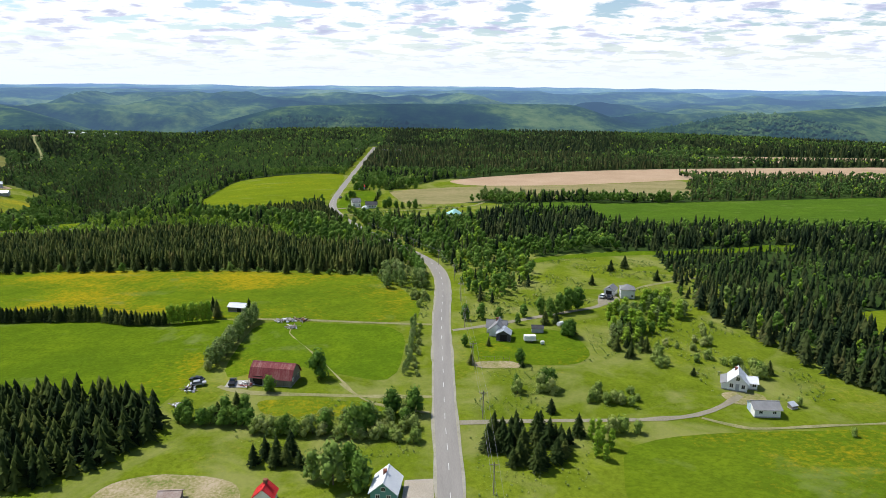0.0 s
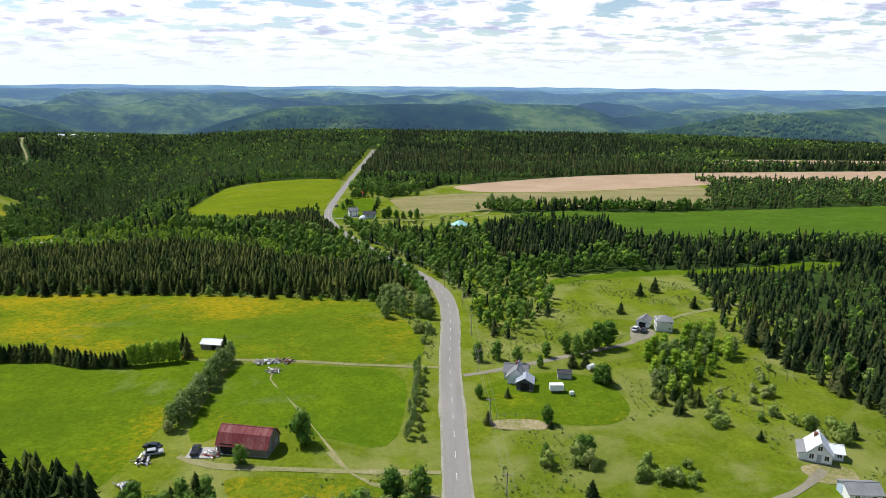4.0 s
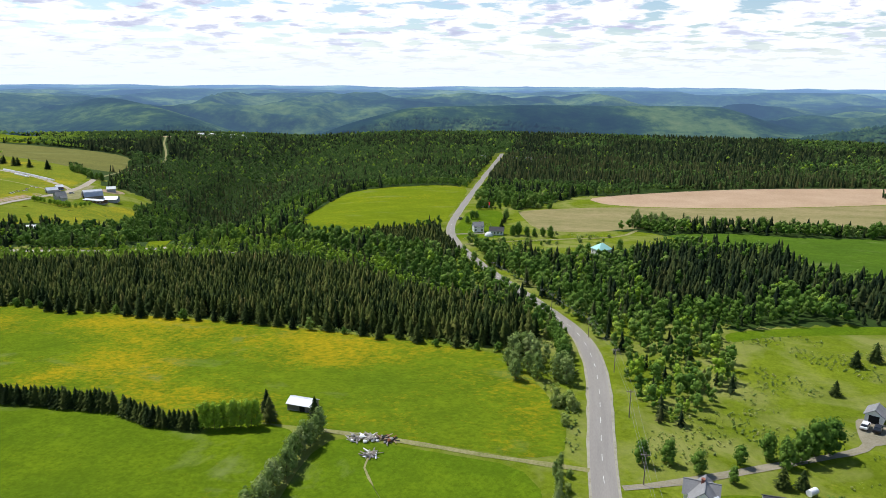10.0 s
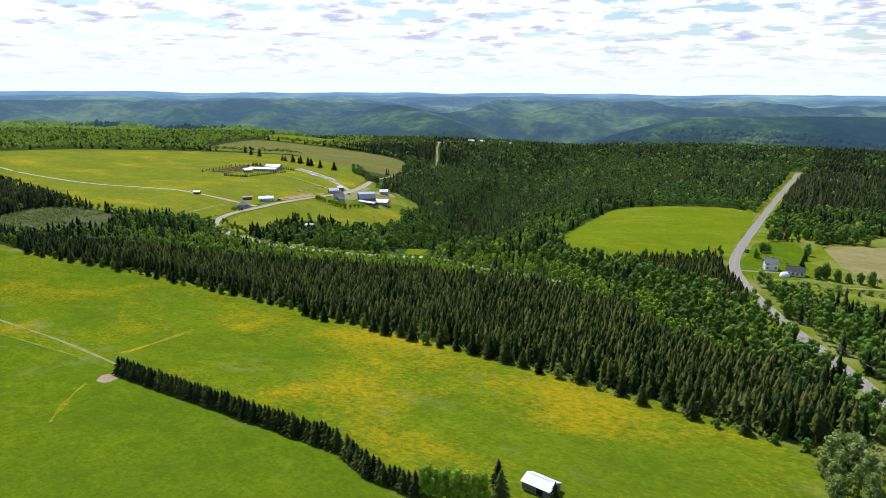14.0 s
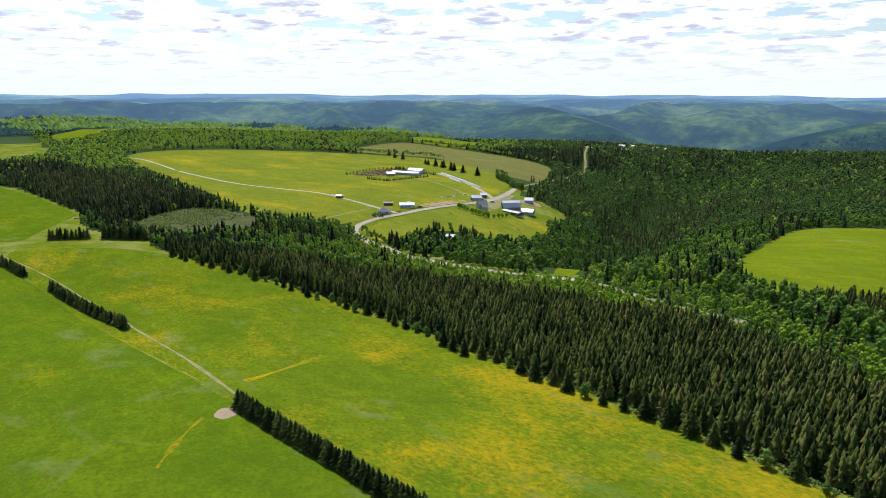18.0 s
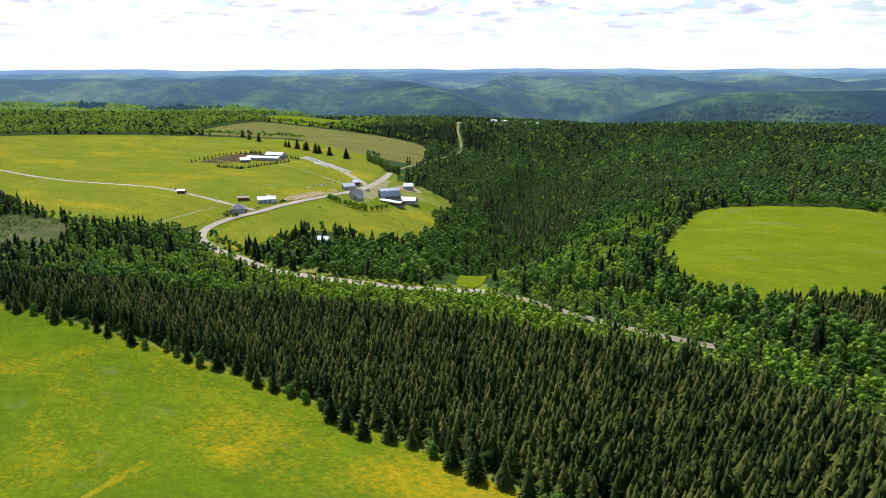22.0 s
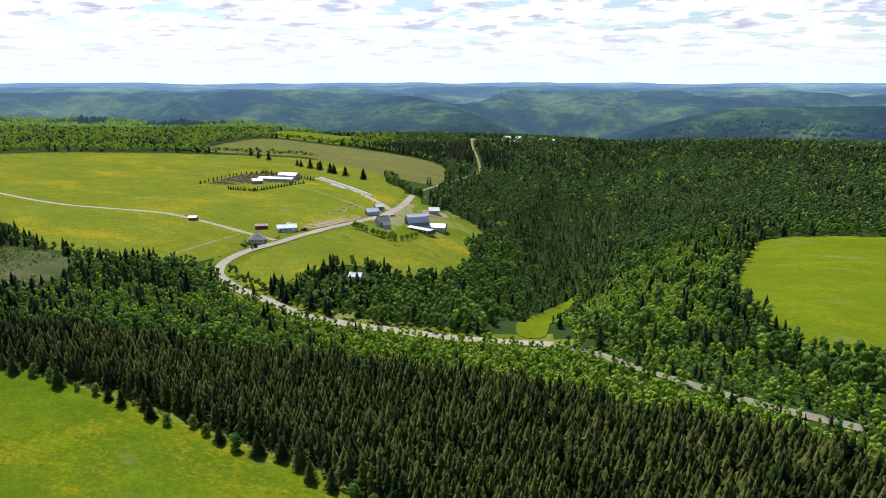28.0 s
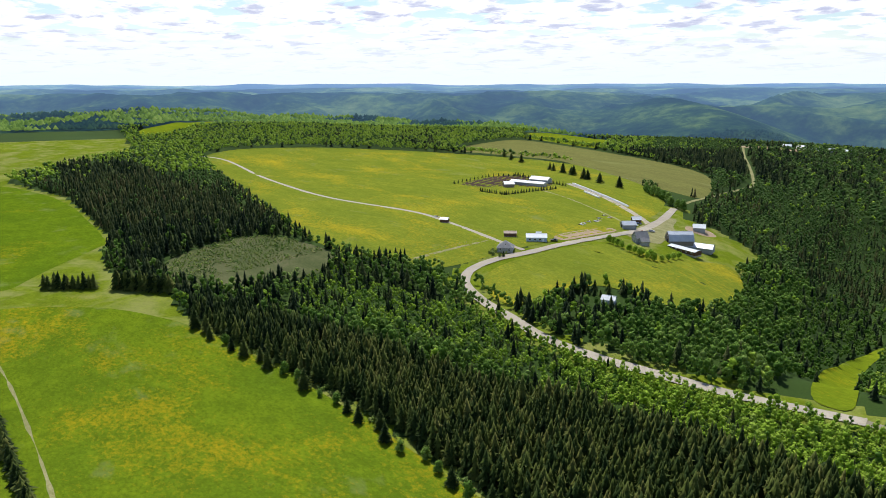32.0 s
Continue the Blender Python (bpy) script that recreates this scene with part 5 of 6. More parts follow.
for x, y in ((-444, 589), (-440.8, 589), (-437.5, 588.5), (-433, 587), (-426, 585), (-422.5, 585), (-418, 584), (-412, 583), (-409, 585.5), (-407, 590), (-407, 596), (-408.5, 603), (-408.7, 608.6), (-419, 588), (-414, 589)):
    plant(APPLES, x, y, rng.uniform(4.0, 5.2), 1.0, ORCHARD)
clump(SPRUCES, [(-400, 505), (-384, 500), (-378, 516), (-388, 526)], 12, 4.5, 1.3)
clump(SPRUCES, [(-470, 517), (-460, 516), (-462, 527), (-470, 529)], 5, 4.2, 1.5)
clump(SHRUBS, [(-472, 514), (-459, 512), (-461, 522), (-471, 524)], 7, 2.2)
clump(BROADS, [(-82, 600), (-52, 610), (-50, 650), (-70, 660), (-86, 650)], 14, 6.0, 1.1)
clump(SHRUBS, [(-40, 605), (-20, 640), (-5, 672), (-30, 690), (-55, 670)], 16, 4.2, 1.2)
for x, y, h in ((-77, 548, 5), (-75.7, 564, 6), (-73, 566, 5.5), (-40, 514, 8), (-43, 511.5, 6.5), (-34.5, 510.5, 6), (-30, 511, 5), (-25, 512, 5.5), (-20, 510, 7), (-52.5, 568, 7), (-51.5, 477, 4.5),
                (-48.6, 432, 7), (-46, 438, 6), (-39, 472, 3), (-24.6, 486, 2.6), (-61, 609, 4), (-51, 611, 9), (-44, 618, 7), (-39, 620, 9), (-31, 623, 8), (-24, 619, 7)):
    plant(BROADS, x, y, h, 1.0)
for x, y, h in ((-52, 533, 7), (-52.5, 553, 7), (-67, 607, 3), (-64.5, 607, 3), (-47, 614, 8)):
    plant(SPRUCES, x, y, h, 1.2)
clump(BROADS, [(-10, 455), (30, 450), (40, 480), (24, 500), (-4, 490)], 12, 5.5, 1.1)
clump(SHRUBS, [(-70, 480), (-40, 470), (10, 500), (20, 530), (-30, 520)], 14, 2.4, 1.1)
clump(POPLARS, [(28, 556), (42, 548), (62, 552), (60, 562), (36, 568)], 16, 9.0, 0.8)
TREELINE = [(28, 560), (43, 549), (65, 560), (86, 561), (110, 558), (128, 565), (146, 558), (169, 553), (196, 559)]
for k in range(44):
    x = 30 + 3.8 * k + rng.uniform(-2, 2)
    y = float(np.interp(x, [p[0] for p in TREELINE], [p[1] for p in TREELINE])) + rng.uniform(-4, 3)
    if rng.uniform() < 0.85:
        plant(SPRUCES if rng.uniform() < 0.15 else BROADS if rng.uniform() < 0.6 else POPLARS, x, y, rng.uniform(5.5, 9.5), 1.0, "tree of the hedgerow between two fields")


def windbreak(name, segments, shapes, label, wide):
    """A planted row too long to count, as one growth."""
    pts = []
    for a, b, step, h in segments:
        n = max(1, int(math.hypot(b[0] - a[0], b[1] - a[1]) / step))
        pts += [(a[0] + (b[0] - a[0]) * k / n + rng.uniform(-0.4, 0.4), a[1] + (b[1] - a[1]) * k / n + rng.uniform(-0.4, 0.4), h * rng.uniform(0.85, 1.1)) for k in range(n + 1)]
    pts = np.array(pts)
    mass(name, pts[:, 0], pts[:, 1], pts[:, 2], shapes, M_SPRUCE, label, "hedge", wide)


windbreak("windbreak", [((-672, 650), (-690, 704), 6.5, 3.6), ((-690, 708), (-674, 740), 4.5, 3.8), ((-680, 734), (-604, 725), 4.2, 4.0), ((-626, 642), (-600, 646), 2.6, 3.8), ((-600, 648), (-598, 705), 3.2, 4.0)], SPRUCE_MID, "windbreak of small spruces round the cattle pen", 1.3)
windbreak("spruce_hedge", [((-346, 270), (-432, 267.5), 1.7, 6.5), ((-462, 264), (-510, 259), 3.2, 6.5), ((-535, 300), (-522, 318), 2.2, 8), ((-516, 326), (-496, 345), 1.8, 10.0)], SPRUCE_NEAR, "clipped dark spruce hedge along the field track", 1.35)

# ---- building things ----
M_WHITE = surface("white_siding", [(0.3, (0.66, 0.66, 0.64)), (0.6, (0.80, 0.80, 0.78))], 0.6, 3.0, 0.6, stretch=(1, 1, 9))
M_GREY_WOOD = surface("weathered_boards", [(0.3, (0.15, 0.125, 0.105)), (0.55, (0.25, 0.22, 0.19)), (0.8, (0.36, 0.32, 0.28))], 0.8, 3.0, 0.9, 0.3, stretch=(4, 4, 0.3))
M_GREY_SIDING = surface("grey_siding", [(0.3, (0.30, 0.31, 0.32)), (0.7, (0.42, 0.43, 0.44))], 0.6, 3.0, 0.6, stretch=(1, 1, 9))
M_BROWN_WOOD = surface("brown_boards", [(0.3, (0.10, 0.055, 0.035)), (0.7, (0.19, 0.11, 0.075))], 0.8, 3.0, 0.85, 0.2, stretch=(4, 4, 0.3))
M_TEAL = surface("teal_siding", [(0.3, (0.10, 0.24, 0.21)), (0.7, (0.15, 0.33, 0.29))], 0.6, 3.0, 0.6, stretch=(1, 1, 9))
M_BLUE = surface("pale_blue_siding", [(0.3, (0.34, 0.44, 0.54)), (0.7, (0.46, 0.55, 0.64))], 0.6, 3.0, 0.6, stretch=(1, 1, 9))
M_REDWALL = surface("red_siding", [(0.3, (0.26, 0.05, 0.04)), (0.7, (0.38, 0.08, 0.06))], 0.6, 3.0, 0.7)
M_ROOF_RED = surface("rusty_red_metal", [(0.30, (0.095, 0.026, 0.029)), (0.5, (0.209, 0.051, 0.054)), (0.62, (0.285, 0.136, 0.120)), (0.8, (0.380, 0.352, 0.304))], 0.25, 2.5, 0.55, 0.1, 0.0, 0.45, stretch=(2.5, 0.5, 0.5))
M_ROOF_SCARLET = surface("scarlet_metal", [(0.3, (0.55, 0.03, 0.035)), (0.7, (0.70, 0.06, 0.06))], 0.4, 3.0, 0.4)
M_ROOF_WHITE = surface("white_metal_roof", [(0.3, (0.62, 0.64, 0.66)), (0.7, (0.80, 0.81, 0.82))], 0.3, 3.0, 0.35)
M_ROOF_TIN = surface("galvanised_roof", [(0.3, (0.42, 0.45, 0.50)), (0.6, (0.56, 0.59, 0.64)), (0.8, (0.66, 0.68, 0.71))], 0.3, 3.0, 0.38, 0.05, 0.35)
M_ROOF_GREY = surface("grey_shingles", [(0.3, (0.17, 0.17, 0.175)), (0.6, (0.26, 0.26, 0.265)), (0.8, (0.34, 0.34, 0.34))], 0.4, 5.0, 0.9, 0.2)
M_ROOF_DARK = surface("dark_shingles", [(0.3, (0.05, 0.05, 0.055)), (0.7, (0.10, 0.10, 0.105))], 0.4, 5.0, 0.9, 0.2)
M_ROOF_AQUA = surface("aqua_metal_roof", [(0.3, (0.30, 0.58, 0.52)), (0.7, (0.42, 0.70, 0.64))], 0.4, 3.0, 0.4)
M_ROOF_RUST = surface("rusty_tin", [(0.3, (0.26, 0.17, 0.13)), (0.5, (0.36, 0.28, 0.24)), (0.8, (0.48, 0.42, 0.38))], 0.5, 3.0, 0.6)
# near-black plates: dark doors, and painted shade where a door stands open
M_DARKDOOR = surface("dark_door_shade", [(0.3, (0.018, 0.017, 0.016)), (0.7, (0.035, 0.033, 0.03))], 0.8, 4.0, 0.9)
M_CONCRETE = surface("concrete", [(0.3, (0.30, 0.29, 0.27)), (0.7, (0.44, 0.43, 0.40))], 0.6, 5.0, 0.9)
M_BRICKRED = surface("chimney_brick", [(0.3, (0.18, 0.07, 0.05)), (0.7, (0.30, 0.13, 0.09))], 2.0, 8.0, 0.9)
M_TYRE = surface("tyre_rubber", [(0.3, (0.02, 0.02, 0.02)), (0.7, (0.035, 0.035, 0.035))], 2.0, 8.0, 0.8)
M_STEEL = surface("dull_steel", [(0.3, (0.30, 0.30, 0.31)), (0.7, (0.45, 0.45, 0.46))], 1.0, 6.0, 0.45, 0.0, 0.6)
M_PLASTIC = surface("white_wrap", [(0.3, (0.70, 0.71, 0.72)), (0.7, (0.84, 0.84, 0.84))], 0.8, 4.0, 0.35)
M_POLE = surface("pole_wood", [(0.3, (0.15, 0.12, 0.09)), (0.7, (0.28, 0.24, 0.19))], 0.8, 6.0, 0.9, stretch=(4, 4, 0.3))
M_RUST = surface("rust", [(0.3, (0.14, 0.05, 0.025)), (0.7, (0.26, 0.11, 0.05))], 0.8, 5.0, 0.9)
M_STONE = surface("rubble_stone", [(0.3, (0.24, 0.22, 0.20)), (0.7, (0.40, 0.38, 0.35))], 0.8, 5.0, 0.95)
M_WIRE = surface("wire", [(0.3, (0.16, 0.16, 0.16)), (0.7, (0.24, 0.24, 0.24))], 0.8, 5.0, 0.6)


def plain_paint(name, col, rough=0.3):
    return surface(name, [(0.3, tuple(c * 0.85 for c in col)), (0.7, col)], 0.7, 5.0, rough, spec=0.5)


M_CARBLACK, M_CARWHITE = plain_paint("black_car_paint", (0.02, 0.02, 0.024)), plain_paint("white_car_paint", (0.75, 0.75, 0.75))
M_CARRED, M_CARSILVER, M_CARBLUE = plain_paint("red_car_paint", (0.35, 0.03, 0.03)), plain_paint("silver_car_paint", (0.42, 0.43, 0.45)), plain_paint("blue_car_paint", (0.05, 0.10, 0.24))


def glass_material():
    m = bpy.data.materials.new("window_glass")
    m.use_nodes = True
    b = m.node_tree.nodes["Principled BSDF"]
    b.inputs["Base Color"].default_value = (0.02, 0.025, 0.03, 1)
    b.inputs["Roughness"].default_value = 0.06
    b.inputs["Specular IOR Level"].default_value = 0.8
    return m


M_GLASS = glass_material()


def part(name, bm, material, parent, label=""):
    me = bpy.data.meshes.new(name)
    bm.to_mesh(me)
    bm.free()
    me.materials.append(material)
    ob = new(name, me)
    ob.parent = parent
    if label:
        tagged(ob, label)
    return ob


def slab(points, thick=0.0, direction=(0, 0, -1)):
    """A plate through the points, thickened along a direction."""
    bm = bmesh.new()
    d = Vector(direction).normalized() * thick
    top = [bm.verts.new(p) for p in points]
    low = [bm.verts.new(Vector(p) + d) for p in points]
    bm.faces.new(top)
    bm.faces.new(low[::-1])
    n = len(points)
    for i in range(n):
        bm.faces.new((top[(i + 1) % n], top[i], low[i], low[(i + 1) % n]))
    bmesh.ops.recalc_face_normals(bm, faces=bm.faces)
    return bm


def block(x0, x1, y0, y1, z0, z1, bevel=0.0):
    bm = bmesh.new()
    bmesh.ops.create_cube(bm, size=1.0)
    for v in bm.verts:
        v.co = Vector((x0 if v.co.x < 0 else x1, y0 if v.co.y < 0 else y1, z0 if v.co.z < 0 else z1))
    if bevel:
        bmesh.ops.bevel(bm, geom=list(bm.edges), offset=bevel, segments=2, affect="EDGES")
    return bm


def join(*bms):
    out = bmesh.new()
    for b in bms:
        me = bpy.data.meshes.new("tmp")
        b.to_mesh(me)
        b.free()
        out.from_mesh(me)
        bpy.data.meshes.remove(me)
    return out


def tube(a, b, ra, rb=None, sides=8):
    a, b = Vector(a), Vector(b)
    bm = bmesh.new()
    bmesh.ops.create_cone(bm, cap_ends=True, segments=sides, radius1=ra, radius2=rb if rb is not None else ra, depth=(b - a).length)
    q = (b - a).to_track_quat("Z", "Y")
    for v in bm.verts:
        v.co = q @ v.co + (a + b) / 2
    return bm


def on_ground(name, x, y, rot, label, category, group="", sink=0.0):
    root = tagged(new(name), label, category, group)
    root.matrix_world = pose(x, y, ground_z(x, y) - sink, 0, 0, rot)
    return root


def window(root, side, u, z, w, h, L, W):
    """A window on a wall: a frame with sill, and the pane in it."""
    out = {"S": ((0, -W / 2), 0), "N": ((0, W / 2), 180), "E": ((L / 2, 0), 90), "W": ((-L / 2, 0), -90)}[side]
    (ox, oy), turn = out
    m = pose(ox, oy, z, 0, 0, turn) @ pose(u if side in "SE" else -u, 0, 0)
    t, d = 0.10, 0.06
    f = join(block(-w / 2 - t, w / 2 + t, -d, 0.02, h, h + t), block(-w / 2 - t, w / 2 + t, -d - 0.04, 0.02, -t, 0),
             block(-w / 2 - t, -w / 2, -d, 0.02, 0, h), block(w / 2, w / 2 + t, -d, 0.02, 0, h), block(-0.03, 0.03, -d + 0.01, 0.02, 0, h))
    fr = part("window", f, M_WHITE, root)
    fr.matrix_basis = m
    part("pane", block(-w / 2, w / 2, -0.03, 0.0, 0, h), M_GLASS, fr)


def doorway(root, side, u, w, h, L, W, material, name="door", label=""):
    (ox, oy), turn = {"S": ((0, -W / 2), 0), "N": ((0, W / 2), 180), "E": ((L / 2, 0), 90), "W": ((-L / 2, 0), -90)}[side]
    d = part(name, join(block(-w / 2, w / 2, -0.05, 0.02, 0.05, h), block(-w / 2 - 0.1, w / 2 + 0.1, -0.07, 0.02, h, h + 0.12)), material, root, label)
    d.matrix_basis = pose(ox, oy, 0, 0, 0, turn) @ pose(u if side in "SE" else -u, 0, 0)


def building(name, label, category, x, y, rot, L, W, hw, hr, wall, roof, style="gable", wins=(), doors=(), chimney=None, over=0.4, seams=0.0, group="", kink=0.55):
    """A house, barn or shed, its ridge along its own x: walls, roof slopes, windows, doors, chimney."""
    root = on_ground(name, x, y, rot, label, category, group)
    a, b, lo = L / 2, W / 2, -0.7
    if style == "gable":
        prof = [(-b, lo), (-b, hw), (0, hw + hr), (b, hw), (b, lo)]
        lines = [((-b - over, hw - over * hr / b), (0, hw + hr)), ((b + over, hw - over * hr / b), (0, hw + hr))]
    elif style == "gambrel":
        kz, kb = hw + hr * 0.68, b * kink
        prof = [(-b, lo), (-b, hw), (-kb, kz), (0, hw + hr), (kb, kz), (b, hw), (b, lo)]
        lines = [((-b - over * 0.5, hw - 0.3), (-kb, kz)), ((-kb, kz), (0, hw + hr)), ((b + over * 0.5, hw - 0.3), (kb, kz)), ((kb, kz), (0, hw + hr))]
    elif style == "lean":
        prof = [(-b, lo), (-b, hw), (b, hw + hr), (b, lo)]
        lines = [((-b - over, hw - over * hr / W), (b + over, hw + hr + over * hr / W))]
    else:
        prof = [(-b, lo), (-b, hw), (b, hw), (b, lo)]
        lines = []
    bm = bmesh.new()
    ends = [[bm.verts.new((s * a, p[0], p[1])) for p in prof] for s in (-1, 1)]
    bm.faces.new(ends[0][::-1])
    bm.faces.new(ends[1])
    for i in range(len(prof)):
        j = (i + 1) % len(prof)
        bm.faces.new((ends[0][i], ends[0][j], ends[1][j], ends[1][i]))
    bmesh.ops.recalc_face_normals(bm, faces=bm.faces)
    part("wall", bm, wall, root)
    e = a + over
    for (y0, z0), (y1, z1) in lines:
        n = Vector((0, -(z1 - z0), y1 - y0)).normalized()
        n = n if n.z > 0 else -n
        pts = [(-e, y0, z0), (e, y0, z0), (e, y1, z1), (-e, y1, z1)]
        part("roof_slope", slab([Vector(p) + n * 0.16 for p in pts], 0.14, -n), roof, root)
        if seams:
            rib = slab([Vector(p) + n * 0.205 for p in ((0, y0, z0), (0.05, y0, z0), (0.05, y1, z1), (0, y1, z1))], 0.05, -n)
            first = part("seam", rib, roof, root)
            for k in range(int(2 * e / seams) + 1):
                ob = first if k == 0 else new("seam", first.data)
                ob.parent = root
                ob.location.x = min(-e + k * seams, e - 0.05)
    if style == "hip":
        top = hw + hr
        r = max(0.0, a - b)
        lowz = hw - 0.12
        A, B, C, D = (-e, -b - over, lowz), (e, -b - over, lowz), (e, b + over, lowz), (-e, b + over, lowz)
        P, Q = (-r, 0, top), (r, 0, top)
        for pts in ((A, B, Q, P), (C, D, P, Q)):
            part("roof_slope", slab(pts if r > 0 else pts[:3], 0.15), roof, root)
        for pts in ((B, C, Q), (D, A, P)):
            part("roof_slope", slab(pts, 0.15), roof, root)
    elif style != "lean":
        part("ridge_cap", block(-e, e, -0.14, 0.14, hw + hr + 0.10, hw + hr + 0.24), roof, root)
    part("foundation", block(-a - 0.04, a + 0.04, -b - 0.04, b + 0.04, -0.8, 0.25), M_CONCRETE, root)
    for w in wins:
        window(root, *w, L, W)
    for d in doors:
        doorway(root, d[0], d[1], d[2], d[3], L, W, d[4], *(d[5:] or ()))
    if chimney:
        cx, cy = chimney
        z = hw + hr * (1 - abs(cy) / b)
        part("chimney", join(block(cx - 0.35, cx + 0.35, cy - 0.35, cy + 0.35, z - 0.6, z + 1.0), block(cx - 0.42, cx + 0.42, cy - 0.42, cy + 0.42, z + 0.9, z + 1.05)), M_BRICKRED, root)
    return root


def wins_on(side, us, z, w=0.9, h=1.2):
    return [(side, u, z, w, h) for u in us]


# the lots along the road
building("barn", "old red-roofed barn with weathered grey board walls", "barn", -49.8, 193.4, -10, 12.8, 7.6, 2.4, 3.4, M_GREY_WOOD, M_ROOF_RED, "gambrel",
         wins_on("E", (-2, 2), 1.4, 0.8, 0.9), (("S", -4, 3.0, 2.7, M_DARKDOOR, "barn_door", "dark barn door"), ("E", 0, 1.2, 2.1, M_GREY_WOOD)), seams=0.7)
building("farmhouse", "white farmhouse with a steep white metal roof", "house", 87.3, 188.8, 68, 6.4, 5.4, 2.4, 2.7, M_WHITE, M_ROOF_WHITE, "gable",
         wins_on("W", (-1.6, 1.6), 0.9) + wins_on("W", (0,), 3.2, 0.9, 1.1) + wins_on("S", (-2.4, 2.2), 0.9) + wins_on("N", (-2, 2), 0.9), (("W", 0, 1.0, 2.05, M_GREY_SIDING),), (1.5, 0.6), 0.45, 0.6)
building("farmhouse_wing", "low white wing of the farmhouse", "house", 91.0, 189.0, -14, 3.8, 4.0, 2.0, 1.1, M_WHITE, M_ROOF_WHITE, "gable", wins_on("S", (-1.0, 1.0), 0.9), (), None, 0.35, 0.6)
building("porch", "white porch along the farmhouse front", "porch", 84.0, 190.0, 68 + 180, 6.0, 1.5, 1.8, 0.5, M_WHITE, M_ROOF_GREY, "lean", wins_on("S", (-2.4, 0, 2.4), 0.8, 1.1, 0.9))
building("garage", "white double garage with a worn grey roof", "garage", 88, 172.8, -3, 6.9, 5.2, 2.3, 1.2, M_WHITE, M_ROOF_GREY, "gable",
         wins_on("S", (-1.8, 1.8), 1.1, 0.9, 0.7), (("W", 1.4, 2.4, 2.1, M_BLUE, "garage_door"), ("W", -1.6, 2.4, 2.1, M_WHITE, "garage_door")))
building("kennel", "tiny shed with a pale metal roof", "shed", 97.5, 176, 20, 2.0, 1.6, 0.9, 0.5, M_GREY_WOOD, M_ROOF_TIN, "lean", over=0.15)
building("house", "white house with grey roof gables", "house", 20.0, 230.6, 78, 6.6, 5.2, 2.5, 2.3, M_WHITE, M_ROOF_GREY, "gable",
         wins_on("S", (-2.4, 0, 2.4), 0.9) + wins_on("N", (-2, 2), 0.9) + wins_on("E", (0,), 3.2, 0.8, 1.0), (("S", 1.2, 0.95, 2.05, M_GREY_SIDING),), (1.0, 0.4))
building("house_wing", "white cross wing with a grey roof", "house", 19.8, 232.3, -12, 6.8, 3.8, 2.4, 1.9, M_WHITE, M_ROOF_GREY, "gable", wins_on("W", (0,), 0.9) + wins_on("E", (0,), 0.9))
building("workshop", "dark grey workshop with a pale metal roof", "shed", 21.7, 225.6, 80, 4.8, 4.8, 2.3, 1.4, M_ROOF_DARK, M_ROOF_TIN, "gable", (), (("W", 0, 2.4, 2.2, M_DARKDOOR, "garage_door", "dark roll-up door"),), None, 0.25, 0.6)
building("frame_shed", "small grey shed with a striped tarpaulin roof", "shed", 34.2, 232.2, -4, 4.0, 2.6, 1.7, 0.7, M_GREY_SIDING, M_ROOF_DARK, "gable", (), (("E", 0, 1.0, 1.8, M_WHITE),), None, 0.2, 0.9)
building("house", "white two-storey house with a grey hip roof", "house", 76.8, 274.2, -8, 5.6, 5.4, 4.0, 1.5, M_WHITE, M_ROOF_GREY, "hip",
         wins_on("S", (1.8,), 0.9, 0.7, 0.9) + wins_on("S", (2.2,), 3.2, 0.7, 0.9) + wins_on("W", (-1.5, 1.5), 0.9) + wins_on("W", (-1.5, 1.5), 3.2), (("W", 0, 0.95, 2.05, M_GREY_SIDING),), None, 0.35)
building("garage", "white garage with a dark roof and dark roll-up door", "garage", 71.0, 278.0, 60, 5.4, 4.2, 2.3, 1.4, M_WHITE, M_ROOF_GREY, "gable", (), (("W", 0, 2.4, 2.1, M_DARKDOOR, "garage_door", "dark roll-up door"),), None, 0.3)
building("house", "teal clapboard house with a pale grey roof", "house", -11.8, 135.4, 84, 7.0, 5.6, 2.5, 2.4, M_TEAL, M_ROOF_WHITE, "gable",
         wins_on("W", (-1.2, 1.2), 0.9, 0.8, 1.1) + wins_on("W", (0,), 2.9, 0.8, 0.9) + wins_on("S", (-2, 2), 0.9), (("N", 0, 0.95, 2.05, M_WHITE),), (0.5, 0.3), 0.4)
building("cabin", "small cabin with a scarlet metal roof", "shed", -37.8, 133.0, 88, 3.6, 4.2, 2.1, 1.9, M_WHITE, M_ROOF_SCARLET, "gable", (), (), (0.6, 0.0), 0.3, 0.5)
building("shed", "small shed with a rusty tin roof", "shed", -58.5, 133.4, 4, 4.4, 3.0, 1.7, 0.8, M_GREY_WOOD, M_ROOF_RUST, "gable")
field("driveway_pad", [(-8.5, 126), (-8, 140.5), (-1.5, 141), (-1, 126)], M_GRAVEL, "pale gravel parking pad by the teal house", 0.08, 3, "driveway", 0)
field("bare_patch", [(-78, 128), (-76, 140), (-66, 144), (-52, 142.5), (-45, 139), (-42, 128)], M_SCUFF, "bare pale brown soil patch", 0.08, 4, "soil")
building("shed", "white-roofed shed by the hedge", "shed", -80.3, 261.2, -8, 7.2, 4.6, 1.9, 1.0, M_GREY_WOOD, M_ROOF_WHITE, "gable", (), (("S", 1.0, 1.6, 1.7, M_DARKDOOR),), None, 0.3, 0.6)
